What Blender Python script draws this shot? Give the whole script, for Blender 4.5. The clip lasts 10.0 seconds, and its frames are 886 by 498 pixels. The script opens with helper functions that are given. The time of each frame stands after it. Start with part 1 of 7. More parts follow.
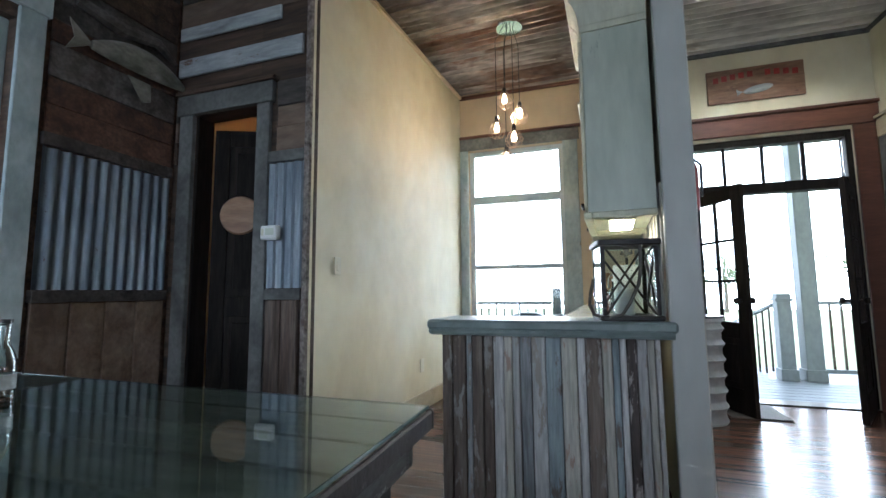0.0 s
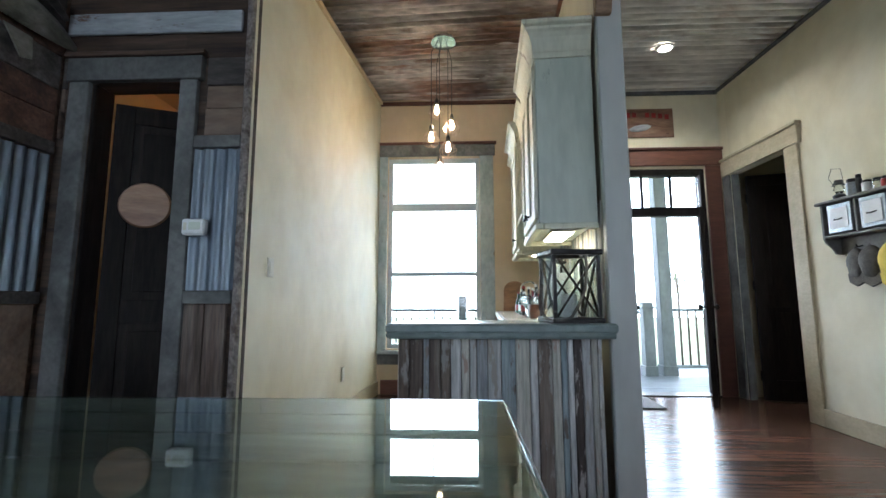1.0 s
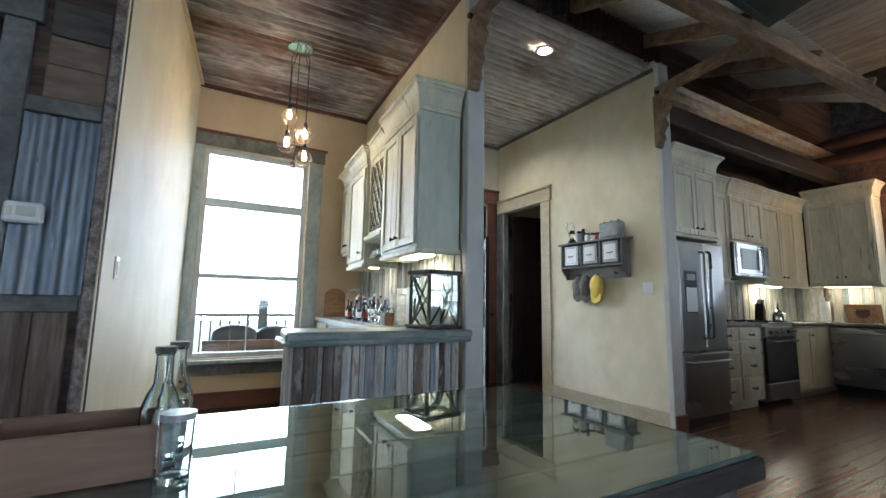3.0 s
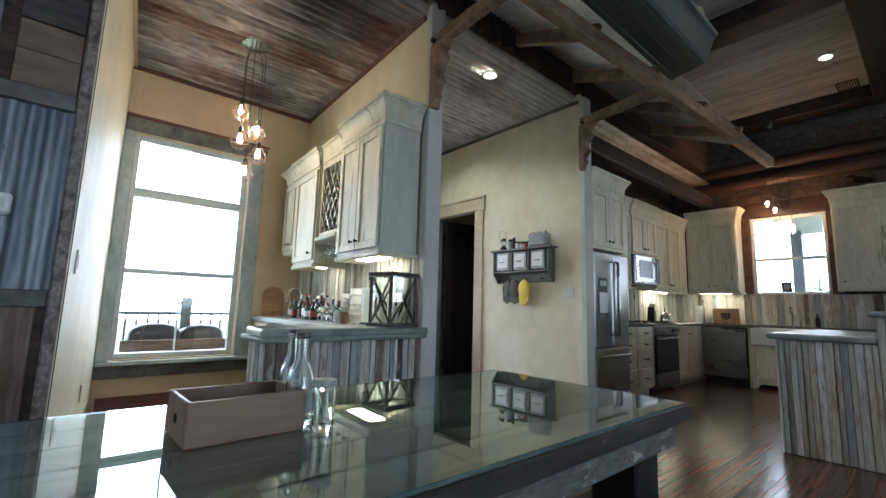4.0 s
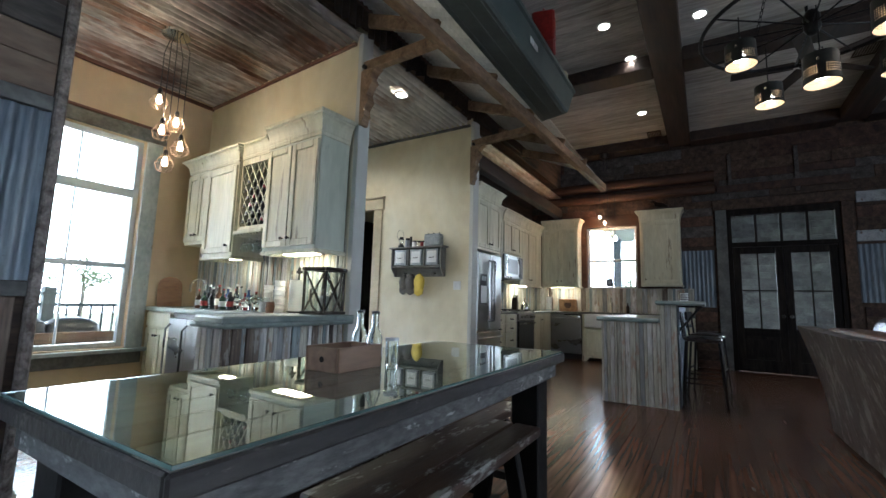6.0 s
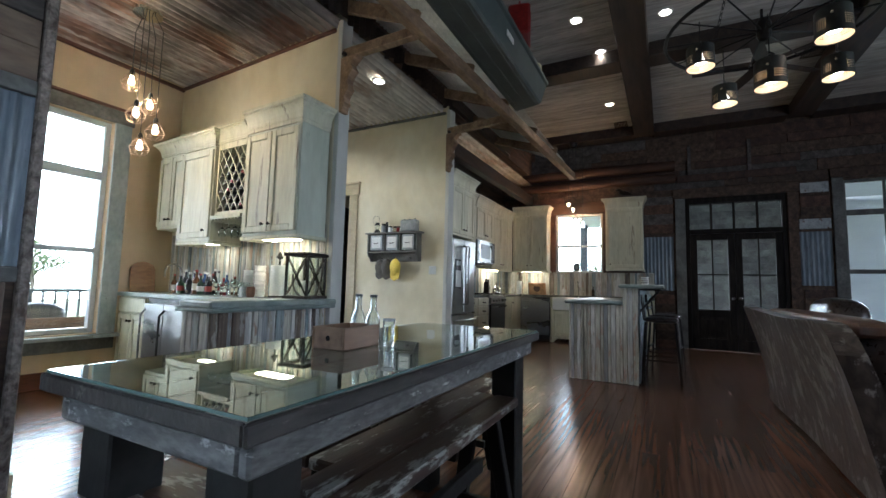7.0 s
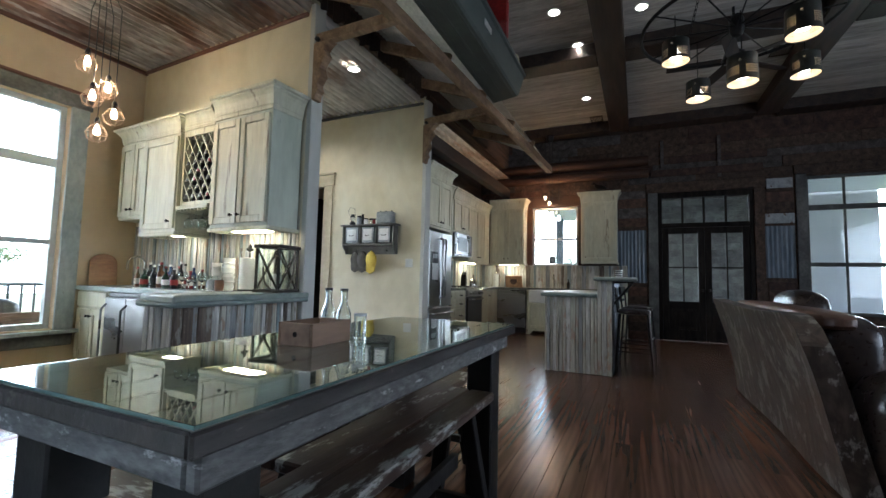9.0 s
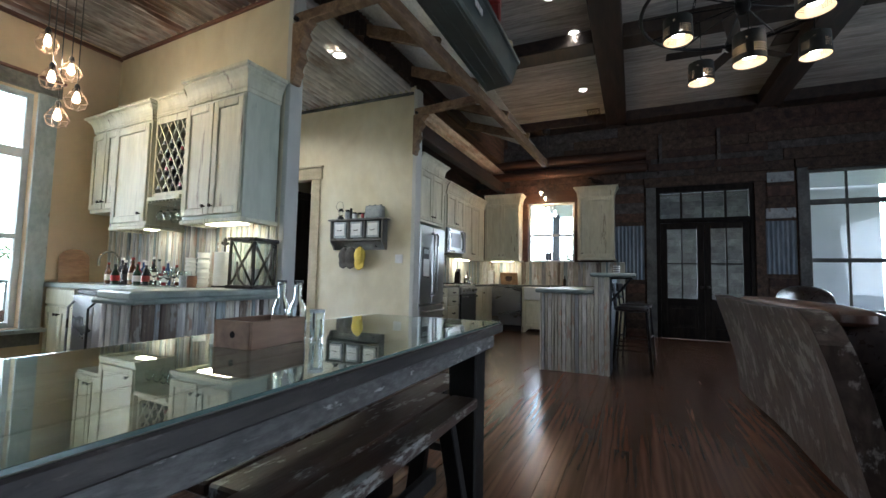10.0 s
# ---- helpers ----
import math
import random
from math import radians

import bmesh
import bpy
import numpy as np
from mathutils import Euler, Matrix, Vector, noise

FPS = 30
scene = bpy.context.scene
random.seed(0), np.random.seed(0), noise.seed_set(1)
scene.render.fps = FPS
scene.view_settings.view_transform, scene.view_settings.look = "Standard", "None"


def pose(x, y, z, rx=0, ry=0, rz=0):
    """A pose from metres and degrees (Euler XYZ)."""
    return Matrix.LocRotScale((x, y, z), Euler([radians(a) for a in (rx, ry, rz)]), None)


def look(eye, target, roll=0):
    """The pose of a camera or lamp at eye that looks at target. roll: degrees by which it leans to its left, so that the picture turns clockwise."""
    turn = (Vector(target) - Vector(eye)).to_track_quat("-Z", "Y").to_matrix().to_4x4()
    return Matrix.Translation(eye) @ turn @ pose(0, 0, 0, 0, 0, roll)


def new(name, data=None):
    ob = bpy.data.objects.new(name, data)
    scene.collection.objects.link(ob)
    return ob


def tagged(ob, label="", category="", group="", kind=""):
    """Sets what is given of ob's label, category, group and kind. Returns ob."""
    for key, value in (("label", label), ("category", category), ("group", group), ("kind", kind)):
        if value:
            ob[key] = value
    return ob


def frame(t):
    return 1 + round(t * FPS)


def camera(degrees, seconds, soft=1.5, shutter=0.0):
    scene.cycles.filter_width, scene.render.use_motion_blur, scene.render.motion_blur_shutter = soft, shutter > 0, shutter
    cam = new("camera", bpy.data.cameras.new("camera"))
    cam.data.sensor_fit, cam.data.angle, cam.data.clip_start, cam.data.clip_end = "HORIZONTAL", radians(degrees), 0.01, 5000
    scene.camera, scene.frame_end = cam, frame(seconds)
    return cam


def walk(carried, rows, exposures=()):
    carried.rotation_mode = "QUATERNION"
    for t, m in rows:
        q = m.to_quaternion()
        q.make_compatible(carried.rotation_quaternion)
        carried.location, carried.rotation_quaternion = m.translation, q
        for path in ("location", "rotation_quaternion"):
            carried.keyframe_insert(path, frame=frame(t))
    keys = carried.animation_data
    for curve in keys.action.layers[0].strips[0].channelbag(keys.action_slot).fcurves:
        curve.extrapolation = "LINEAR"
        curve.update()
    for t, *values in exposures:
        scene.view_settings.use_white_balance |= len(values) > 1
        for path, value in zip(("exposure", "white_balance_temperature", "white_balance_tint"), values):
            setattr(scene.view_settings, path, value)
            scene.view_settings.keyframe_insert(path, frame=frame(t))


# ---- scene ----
cam = camera(92.2, 10.0)
PATH = [
    (0, (-1.125, 0.556, 1.084), (-1.744, 2.447, 1.281), -0.5),
    (0.5, (-1.326, 0.507, 1.046), (-1.703, 2.458, 1.274), -0.3),
    (1, (-1.521, 0.48, 1.059), (-1.604, 2.464, 1.295), -0.1),
    (1.5, (-1.697, 0.423, 1.073), (-1.438, 2.391, 1.313), 0.3),
    (2, (-1.877, 0.372, 1.08), (-1.327, 2.279, 1.329), 0.4),
    (2.5, (-2.089, 0.335, 1.091), (-1.312, 2.16, 1.343), 0.7),
    (3, (-2.312, 0.294, 1.102), (-1.338, 2.022, 1.358), 1.0),
    (4.3, (-2.851, 0.21, 1.086), (-1.475, 1.636, 1.356), 1.6),
    (4.5, (-2.957, 0.181, 1.091), (-1.527, 1.553, 1.36), 1.5),
    (5, (-3.163, 0.153, 1.086), (-1.612, 1.386, 1.356), 1.6),
    (5.5, (-3.336, 0.131, 1.072), (-1.704, 1.253, 1.345), 1.6),
    (7, (-3.641, 0.119, 1.067), (-1.874, 1.039, 1.243), 1.4),
    (7.5, (-3.674, 0.109, 1.076), (-1.884, 0.986, 1.237), 1.3),
    (8, (-3.674, 0.113, 1.081), (-1.87, 0.963, 1.235), 1.3),
    (8.5, (-3.642, 0.122, 1.078), (-1.831, 0.956, 1.228), 1.3),
    (9, (-3.588, 0.132, 1.069), (-1.773, 0.958, 1.214), 1.3),
    (9.5, (-3.504, 0.153, 1.056), (-1.684, 0.971, 1.197), 1.2),
    (10, (-3.356, 0.148, 1.047), (-1.535, 0.963, 1.184), 1.2),
]
walk(cam, [(t, look(eye, target, roll)) for t, eye, target, roll in PATH], [(0, 0.62, 5450, 10), (4, 0.61, 5480, 10), (10, 0.63, 5540, 10)])

# ---- world, daylight and lamps ----
world = bpy.data.worlds.new("sky")
scene.world = world
world.use_nodes = True
wn = world.node_tree.nodes
sky = wn.new("ShaderNodeTexSky")
sky.sky_type, sky.sun_disc = "NISHITA", False
sky.sun_elevation, sky.sun_rotation = radians(48), radians(204)
world.node_tree.links.new(sky.outputs[0], wn["Background"].inputs[0])
wn["Background"].inputs[1].default_value = 0.15
sun = new("sun", bpy.data.lights.new("sun", "SUN"))
sun.data.energy, sun.data.angle, sun.data.color = 4.0, radians(0.5), (1.0, 0.95, 0.86)
sun.matrix_world = look((0, 0, 0), (0.27, 0.62, -0.74))


def daylight(eye, target, w, h, watts, colour=(0.86, 0.93, 1.0)):
    """A lamp in a window's opening that stands in for the sky outside."""
    lamp = new("window_daylight", bpy.data.lights.new("window_daylight", "AREA"))
    lamp.data.shape, lamp.data.size, lamp.data.size_y = "RECTANGLE", w, h
    lamp.data.energy, lamp.data.color = watts, colour
    lamp.matrix_world = look(eye, target)
    lamp.visible_camera = True
    return lamp


daylight((-4.2, 1.16, 1.6), (0, 1.16, 1.3), 1.4, 1.9, 6)
daylight((-1.0, -6.15, 1.9), (-1.0, 0, 1.4), 3.6, 2.2, 85)


def glow_lamp(p, watts, colour=(1.0, 0.72, 0.42), r=0.03):
    lamp = new("bulb_light", bpy.data.lights.new("bulb_light", "POINT"))
    lamp.data.energy, lamp.data.color, lamp.data.shadow_soft_size = watts, colour, r
    lamp.location = p
    return lamp

# ---- materials ----
def mat(name, cols, scale=(8, 8, 8), rough=0.6, metal=0.0, bump=0.15, detail=6.0, fine=None, spots=None, vary=0.25, spec=0.5, coat=0.0, pos=False, dist=0.4, rvar=0.12, rings=0.0, flute_shade=0.0):
    """A procedural surface: a ramp of colours over stretched noise, fine grain, worn spots, relief, shade painted into
    flutes, and a shift of value from piece to piece.
    """
    m = bpy.data.materials.new(name)
    m.use_nodes = True
    nt = m.node_tree
    n, l = nt.nodes, nt.links
    p = n["Principled BSDF"]
    tc = n.new("ShaderNodeTexCoord")
    info = n.new("ShaderNodeObjectInfo")
    geo = n.new("ShaderNodeNewGeometry")
    off = n.new("ShaderNodeVectorMath"); off.operation = "MULTIPLY_ADD"
    l.new(info.outputs["Random"], off.inputs[0])
    off.inputs[1].default_value = (37.0, 53.0, 71.0) if not pos else (0, 0, 0)
    l.new(geo.outputs["Position"] if pos else tc.outputs["Object"], off.inputs[2])
    mp = n.new("ShaderNodeMapping"); mp.inputs["Scale"].default_value = scale
    l.new(off.outputs[0], mp.inputs[0])
    a = n.new("ShaderNodeTexNoise"); a.inputs["Scale"].default_value = 1.0; a.inputs["Detail"].default_value = detail; a.inputs["Roughness"].default_value = 0.62
    a.inputs["Distortion"].default_value = dist
    l.new(mp.outputs[0], a.inputs[0])
    ramp = n.new("ShaderNodeValToRGB")
    e = ramp.color_ramp.elements
    k = len(cols)
    for i, c in enumerate(cols):
        x = 0.32 + 0.36 * i / max(1, k - 1)
        if i < 2:
            e[i].position, e[i].color = x, (*c, 1)
        else:
            q = e.new(x); q.color = (*c, 1)
    l.new(a.outputs[0], ramp.inputs[0])
    out = ramp.outputs[0]
    fs = fine or tuple(v * 5 for v in scale)
    mp2 = n.new("ShaderNodeMapping"); mp2.inputs["Scale"].default_value = fs
    l.new(off.outputs[0], mp2.inputs[0])
    b = n.new("ShaderNodeTexNoise"); b.inputs["Scale"].default_value = 1.0; b.inputs["Detail"].default_value = 4.0
    l.new(mp2.outputs[0], b.inputs[0])
    mr = n.new("ShaderNodeMapRange"); mr.inputs[1].default_value = 0.3; mr.inputs[2].default_value = 0.7; mr.inputs[3].default_value = 1 - vary; mr.inputs[4].default_value = 1 + vary * 0.6
    l.new(b.outputs[0], mr.inputs[0])
    pv = n.new("ShaderNodeMapRange"); pv.inputs[3].default_value = 1 - vary * 0.8; pv.inputs[4].default_value = 1 + vary * 0.5
    both = n.new("ShaderNodeMath"); both.operation = "ADD"
    l.new(info.outputs["Random"], both.inputs[0]); l.new(geo.outputs["Random Per Island"], both.inputs[1])
    part1 = n.new("ShaderNodeMath"); part1.operation = "FRACT"
    l.new(both.outputs[0], part1.inputs[0]); l.new(part1.outputs[0], pv.inputs[0])
    mu = n.new("ShaderNodeMath"); mu.operation = "MULTIPLY"
    l.new(mr.outputs[0], mu.inputs[0]); l.new(pv.outputs[0], mu.inputs[1])
    mx = n.new("ShaderNodeVectorMath"); mx.operation = "SCALE"
    if rings:
        mp4 = n.new("ShaderNodeMapping"); mp4.inputs["Scale"].default_value = (0.11, 1, 1)
        l.new(off.outputs[0], mp4.inputs[0])
        wv = n.new("ShaderNodeTexWave"); wv.bands_direction = "Y"
        for key, val in (("Scale", 7.0), ("Distortion", 11.0), ("Detail", 2.0), ("Detail Scale", 1.0)):
            wv.inputs[key].default_value = val
        l.new(mp4.outputs[0], wv.inputs[0])
        wr = n.new("ShaderNodeMapRange"); wr.inputs[3].default_value = 1 - rings; wr.inputs[4].default_value = 1 + rings * 0.5
        l.new(wv.outputs["Fac"], wr.inputs[0])
        m2 = n.new("ShaderNodeMath"); m2.operation = "MULTIPLY"
        l.new(wr.outputs[0], m2.inputs[0]); l.new(mu.outputs[0], m2.inputs[1])
        mu = m2
    # shade painted along the flutes: grooves darker, crests lighter than the tin
    if flute_shade:
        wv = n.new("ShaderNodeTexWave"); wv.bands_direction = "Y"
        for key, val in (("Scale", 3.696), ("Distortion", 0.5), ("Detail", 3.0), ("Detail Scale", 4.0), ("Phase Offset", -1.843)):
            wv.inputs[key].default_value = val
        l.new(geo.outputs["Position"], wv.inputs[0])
        wr = n.new("ShaderNodeMapRange"); wr.inputs[3].default_value = 1 - flute_shade; wr.inputs[4].default_value = 1 + flute_shade * 0.7
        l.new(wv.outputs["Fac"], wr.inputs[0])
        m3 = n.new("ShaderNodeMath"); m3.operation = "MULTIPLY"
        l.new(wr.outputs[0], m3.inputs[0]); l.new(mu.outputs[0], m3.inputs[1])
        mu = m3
    l.new(out, mx.inputs[0]); l.new(mu.outputs[0], mx.inputs["Scale"])
    out = mx.outputs[0]
    if spots:
        col, sc, lo = spots
        s = n.new("ShaderNodeTexNoise"); s.inputs["Scale"].default_value = 1.0; s.inputs["Detail"].default_value = 5.0; s.inputs["Roughness"].default_value = 0.7
        mp3 = n.new("ShaderNodeMapping"); mp3.inputs["Scale"].default_value = sc if isinstance(sc, tuple) else (sc, sc, sc)
        l.new(off.outputs[0], mp3.inputs[0]); l.new(mp3.outputs[0], s.inputs[0])
        sr = n.new("ShaderNodeMapRange"); sr.inputs[1].default_value = lo; sr.inputs[2].default_value = lo + 0.06
        l.new(s.outputs[0], sr.inputs[0])
        mix = n.new("ShaderNodeMix"); mix.data_type = "RGBA"
        l.new(sr.outputs[0], mix.inputs["Factor"]); l.new(out, mix.inputs["A"]); mix.inputs["B"].default_value = (*col, 1)
        out = mix.outputs["Result"]
    l.new(out, p.inputs["Base Color"])
    p.inputs["Metallic"].default_value = metal
    p.inputs["Specular IOR Level"].default_value = spec
    p.inputs["Coat Weight"].default_value = coat
    p.inputs["Coat Roughness"].default_value = 0.08
    rr = n.new("ShaderNodeMapRange"); rr.inputs[3].default_value = max(0.02, rough - rvar); rr.inputs[4].default_value = min(1, rough + rvar)
    l.new(b.outputs[0], rr.inputs[0]); l.new(rr.outputs[0], p.inputs["Roughness"])
    if bump:
        bp = n.new("ShaderNodeBump"); bp.inputs["Strength"].default_value = bump; bp.inputs["Distance"].default_value = 0.01
        ad = n.new("ShaderNodeMath"); l.new(a.outputs[0], ad.inputs[0]); l.new(b.outputs[0], ad.inputs[1])
        l.new(ad.outputs[0], bp.inputs["Height"]); l.new(bp.outputs[0], p.inputs["Normal"])
    return m


def glass(name, tint=(0.96, 0.98, 0.97), rough=0.0, ior=1.45):
    m = bpy.data.materials.new(name); m.use_nodes = True
    p = m.node_tree.nodes["Principled BSDF"]
    p.inputs["Base Color"].default_value = (*tint, 1)
    p.inputs["Transmission Weight"].default_value = 1.0
    p.inputs["Roughness"].default_value = rough
    p.inputs["IOR"].default_value = ior
    return m


def glow(name, col, strength):
    m = bpy.data.materials.new(name); m.use_nodes = True
    p = m.node_tree.nodes["Principled BSDF"]
    p.inputs["Base Color"].default_value = (*col, 1)
    p.inputs["Emission Color"].default_value = (*col, 1)
    p.inputs["Emission Strength"].default_value = strength
    return m


PLASTER = mat("yellow_plaster", [(0.60, 0.53, 0.35), (0.67, 0.61, 0.44), (0.71, 0.67, 0.52)], (1.3, 1.3, 1.0), 0.55, bump=0.05, vary=0.06, pos=True, spec=0.3)
WHITE_PLASTER = mat("pale_plaster", [(0.60, 0.58, 0.50), (0.66, 0.64, 0.56)], (1.3, 1.3, 1.0), 0.5, bump=0.05, vary=0.05, pos=True)
TAN_PLASTER = mat("tan_plaster", [(0.54, 0.42, 0.26), (0.60, 0.48, 0.32)], (1.5, 1.5, 1.2), 0.6, bump=0.06, vary=0.06, pos=True)
TIN = mat("rusted_tin", [(0.18, 0.085, 0.06), (0.32, 0.20, 0.15), (0.46, 0.40, 0.36), (0.58, 0.54, 0.50), (0.26, 0.15, 0.11)], (0.9, 2.0, 2.0), 0.42, 0.2, 0.0, vary=0.3, pos=True, fine=(9, 30, 20))
RUST_CEILING = mat("rusted_tin_sheets", [(0.18, 0.085, 0.06), (0.32, 0.20, 0.15), (0.46, 0.40, 0.36), (0.58, 0.54, 0.50), (0.26, 0.15, 0.11)], (0.9, 2.0, 2.0), 0.42, 0.2, 0.0, vary=0.45, pos=True, fine=(5, 40, 20), flute_shade=0.6, spots=((0.56, 0.52, 0.48), (1.1, 22, 12), 0.60))
TIN_GREY = mat("grey_tin", [(0.52, 0.50, 0.47), (0.66, 0.65, 0.62), (0.74, 0.73, 0.70), (0.42, 0.34, 0.29)], (0.9, 2.0, 2.0), 0.40, 0.2, 0.0, vary=0.15, pos=True, fine=(9, 30, 20))
GREY_CEILING = mat("grey_tin_sheets", [(0.52, 0.50, 0.47), (0.66, 0.65, 0.62), (0.74, 0.73, 0.70), (0.42, 0.34, 0.29)], (0.9, 2.0, 2.0), 0.40, 0.2, 0.0, vary=0.25, pos=True, fine=(5, 40, 20), flute_shade=0.48)
GALV = mat("galvanised_steel", [(0.10, 0.125, 0.155), (0.165, 0.195, 0.23), (0.24, 0.265, 0.29)], (14, 14, 1.6), 0.42, 0.4, 0.05, vary=0.2, pos=True, spots=((0.05, 0.032, 0.025), (22, 22, 16), 0.66))
BARN = mat("brown_barn_wood", [(0.03, 0.018, 0.012), (0.08, 0.048, 0.03), (0.13, 0.082, 0.054)], (1.2, 14, 14), 0.75, bump=0.3, vary=0.4)
BARN_V = mat("upright_barn_wood", [(0.10, 0.065, 0.045), (0.17, 0.12, 0.09), (0.24, 0.19, 0.15)], (14, 14, 1.2), 0.75, bump=0.3, vary=0.4)
GREY_WOOD = mat("grey_weathered_wood", [(0.07, 0.07, 0.066), (0.13, 0.13, 0.122), (0.19, 0.19, 0.178)], (3, 3, 3), 0.75, bump=0.25, vary=0.25, fine=(30, 30, 30))
SASH = mat("pale_sash_paint", [(0.48, 0.52, 0.52), (0.58, 0.62, 0.62)], (5, 5, 3), 0.5, bump=0.08, vary=0.08)
BLUE_WOOD = mat("blue_grey_painted_wood", [(0.28, 0.34, 0.345), (0.38, 0.44, 0.445), (0.46, 0.51, 0.505)], (5, 5, 3), 0.6, bump=0.18, vary=0.15, spots=((0.20, 0.17, 0.13), (8, 8, 4), 0.63))
WHITE_WOOD = mat("chipped_white_wood", [(0.22, 0.235, 0.235), (0.37, 0.39, 0.40), (0.45, 0.47, 0.47)], (2, 9, 9), 0.7, bump=0.3, vary=0.2, spots=((0.14, 0.08, 0.05), (3, 9, 9), 0.60))
EDGE_WOOD = mat("chipped_edge_wood", [(0.07, 0.05, 0.038), (0.26, 0.225, 0.20), (0.11, 0.078, 0.06)], (12, 12, 10), 0.8, bump=0.5, vary=0.4)
HEADER = mat("red_brown_trim", [(0.10, 0.04, 0.025), (0.16, 0.065, 0.04)], (2, 12, 12), 0.45, bump=0.1, vary=0.2)
STRIPS = [mat("strip_wood_" + k, c, (16, 16, 1.5), 0.75, bump=0.3, vary=0.3, spots=(sp, (14, 14, 4.0), 0.555)) for k, c, sp in (
    ("brown", [(0.09, 0.065, 0.05), (0.17, 0.13, 0.10), (0.23, 0.19, 0.155)], (0.30, 0.28, 0.25)),
    ("white", [(0.36, 0.35, 0.33), (0.54, 0.53, 0.50), (0.64, 0.63, 0.60)], (0.34, 0.30, 0.25)),
    ("grey", [(0.20, 0.21, 0.21), (0.33, 0.345, 0.345), (0.42, 0.43, 0.425)], (0.24, 0.20, 0.17)),
    ("blue", [(0.17, 0.215, 0.225), (0.26, 0.31, 0.32), (0.33, 0.37, 0.37)], (0.15, 0.12, 0.10)),
    ("dark", [(0.04, 0.03, 0.025), (0.085, 0.065, 0.055), (0.13, 0.105, 0.09)], (0.40, 0.36, 0.32)),
    ("pale", [(0.34, 0.32, 0.26), (0.47, 0.45, 0.375), (0.55, 0.53, 0.455)], (0.38, 0.27, 0.21)))]
CREAM = mat("distressed_cream_paint", [(0.53, 0.51, 0.36), (0.61, 0.595, 0.445), (0.67, 0.655, 0.51)], (7, 7, 1.2), 0.5, bump=0.1, vary=0.10, spots=((0.24, 0.20, 0.13), (14, 14, 1.4), 0.61))
SAGE = mat("sage_paint", [(0.43, 0.46, 0.375), (0.50, 0.53, 0.435), (0.55, 0.58, 0.485)], (5, 5, 1.2), 0.45, bump=0.08, vary=0.08, spots=((0.26, 0.29, 0.24), (9, 9, 2.5), 0.63))
COL_PAINT = mat("pale_grey_paint", [(0.48, 0.48, 0.44), (0.54, 0.54, 0.50)], (3, 3, 1), 0.6, bump=0.06, vary=0.06)
TEAL_TOP = mat("grey_green_counter_paint", [(0.15, 0.19, 0.18), (0.21, 0.255, 0.24), (0.26, 0.30, 0.285)], (4, 4, 4), 0.38, bump=0.08, vary=0.12)
STONE = mat("pale_stone_counter", [(0.40, 0.42, 0.42), (0.52, 0.54, 0.53)], (6, 6, 6), 0.2, bump=0.02, vary=0.1)
DARK_STONE = mat("grey_stone_counter", [(0.10, 0.105, 0.10), (0.18, 0.185, 0.175)], (9, 9, 9), 0.22, bump=0.02, vary=0.2)
DARK_DOOR = mat("near_black_stained_wood", [(0.012, 0.010, 0.009), (0.028, 0.022, 0.018)], (12, 12, 1.5), 0.62, bump=0.12, vary=0.3, spec=0.1)
FLOOR = mat("heart_pine_boards", [(0.085, 0.044, 0.028), (0.125, 0.066, 0.043), (0.155, 0.085, 0.056)], (0.7, 6, 5), 0.25, bump=0.0, vary=0.26, fine=(1.2, 26, 10), detail=3.0, dist=0.5, rvar=0.05, spec=0.27, rings=0.20)
BEAM = mat("dark_stained_beam", [(0.014, 0.010, 0.008), (0.035, 0.022, 0.015), (0.055, 0.035, 0.024)], (1.2, 9, 9), 0.6, bump=0.2, vary=0.3)
RAFTER = mat("raw_rafter_timber", [(0.13, 0.075, 0.04), (0.22, 0.14, 0.08), (0.30, 0.20, 0.12)], (3, 9, 9), 0.7, bump=0.2, vary=0.3)
CEIL_BOARD = mat("grey_washed_ceiling_boards", [(0.30, 0.275, 0.24), (0.44, 0.41, 0.365), (0.52, 0.49, 0.44)], (14, 1.5, 10), 0.7, bump=0.2, vary=0.25)
LOG = mat("reddish_log", [(0.036, 0.017, 0.010), (0.076, 0.035, 0.020), (0.11, 0.053, 0.031)], (9, 1.2, 9), 0.6, bump=0.25, vary=0.4)
TABLE_WOOD = mat("dark_table_wood", [(0.014, 0.011, 0.010), (0.034, 0.028, 0.025), (0.06, 0.050, 0.044)], (3, 12, 12), 0.5, bump=0.2, vary=0.4, spots=((0.11, 0.098, 0.088), (5, 16, 16), 0.62))
TABLE_TOP = mat("tabletop_boards", [(0.15, 0.145, 0.12), (0.25, 0.24, 0.20), (0.33, 0.315, 0.265)], (1.5, 9, 9), 0.5, bump=0.1, vary=0.3)
APRON = mat("grey_mottled_apron", [(0.05, 0.048, 0.046), (0.17, 0.167, 0.163), (0.10, 0.096, 0.092), (0.28, 0.277, 0.272)], (4, 4, 16), 0.7, bump=0.25, vary=0.4, dist=0.3, fine=(30, 30, 70), spots=((0.33, 0.325, 0.32), (9, 9, 22), 0.60))
BENCH = mat("worn_bench_wood", [(0.022, 0.012, 0.009), (0.05, 0.027, 0.018), (0.075, 0.042, 0.028)], (2, 12, 12), 0.42, bump=0.15, vary=0.25, spots=((0.31, 0.32, 0.30), (4.5, 15, 15), 0.555))
BLACK_WOOD = mat("black_painted_wood", [(0.009, 0.009, 0.009), (0.022, 0.020, 0.018)], (6, 6, 6), 0.6, bump=0.15, spec=0.25, spots=((0.06, 0.045, 0.035), (9, 9, 5), 0.68))
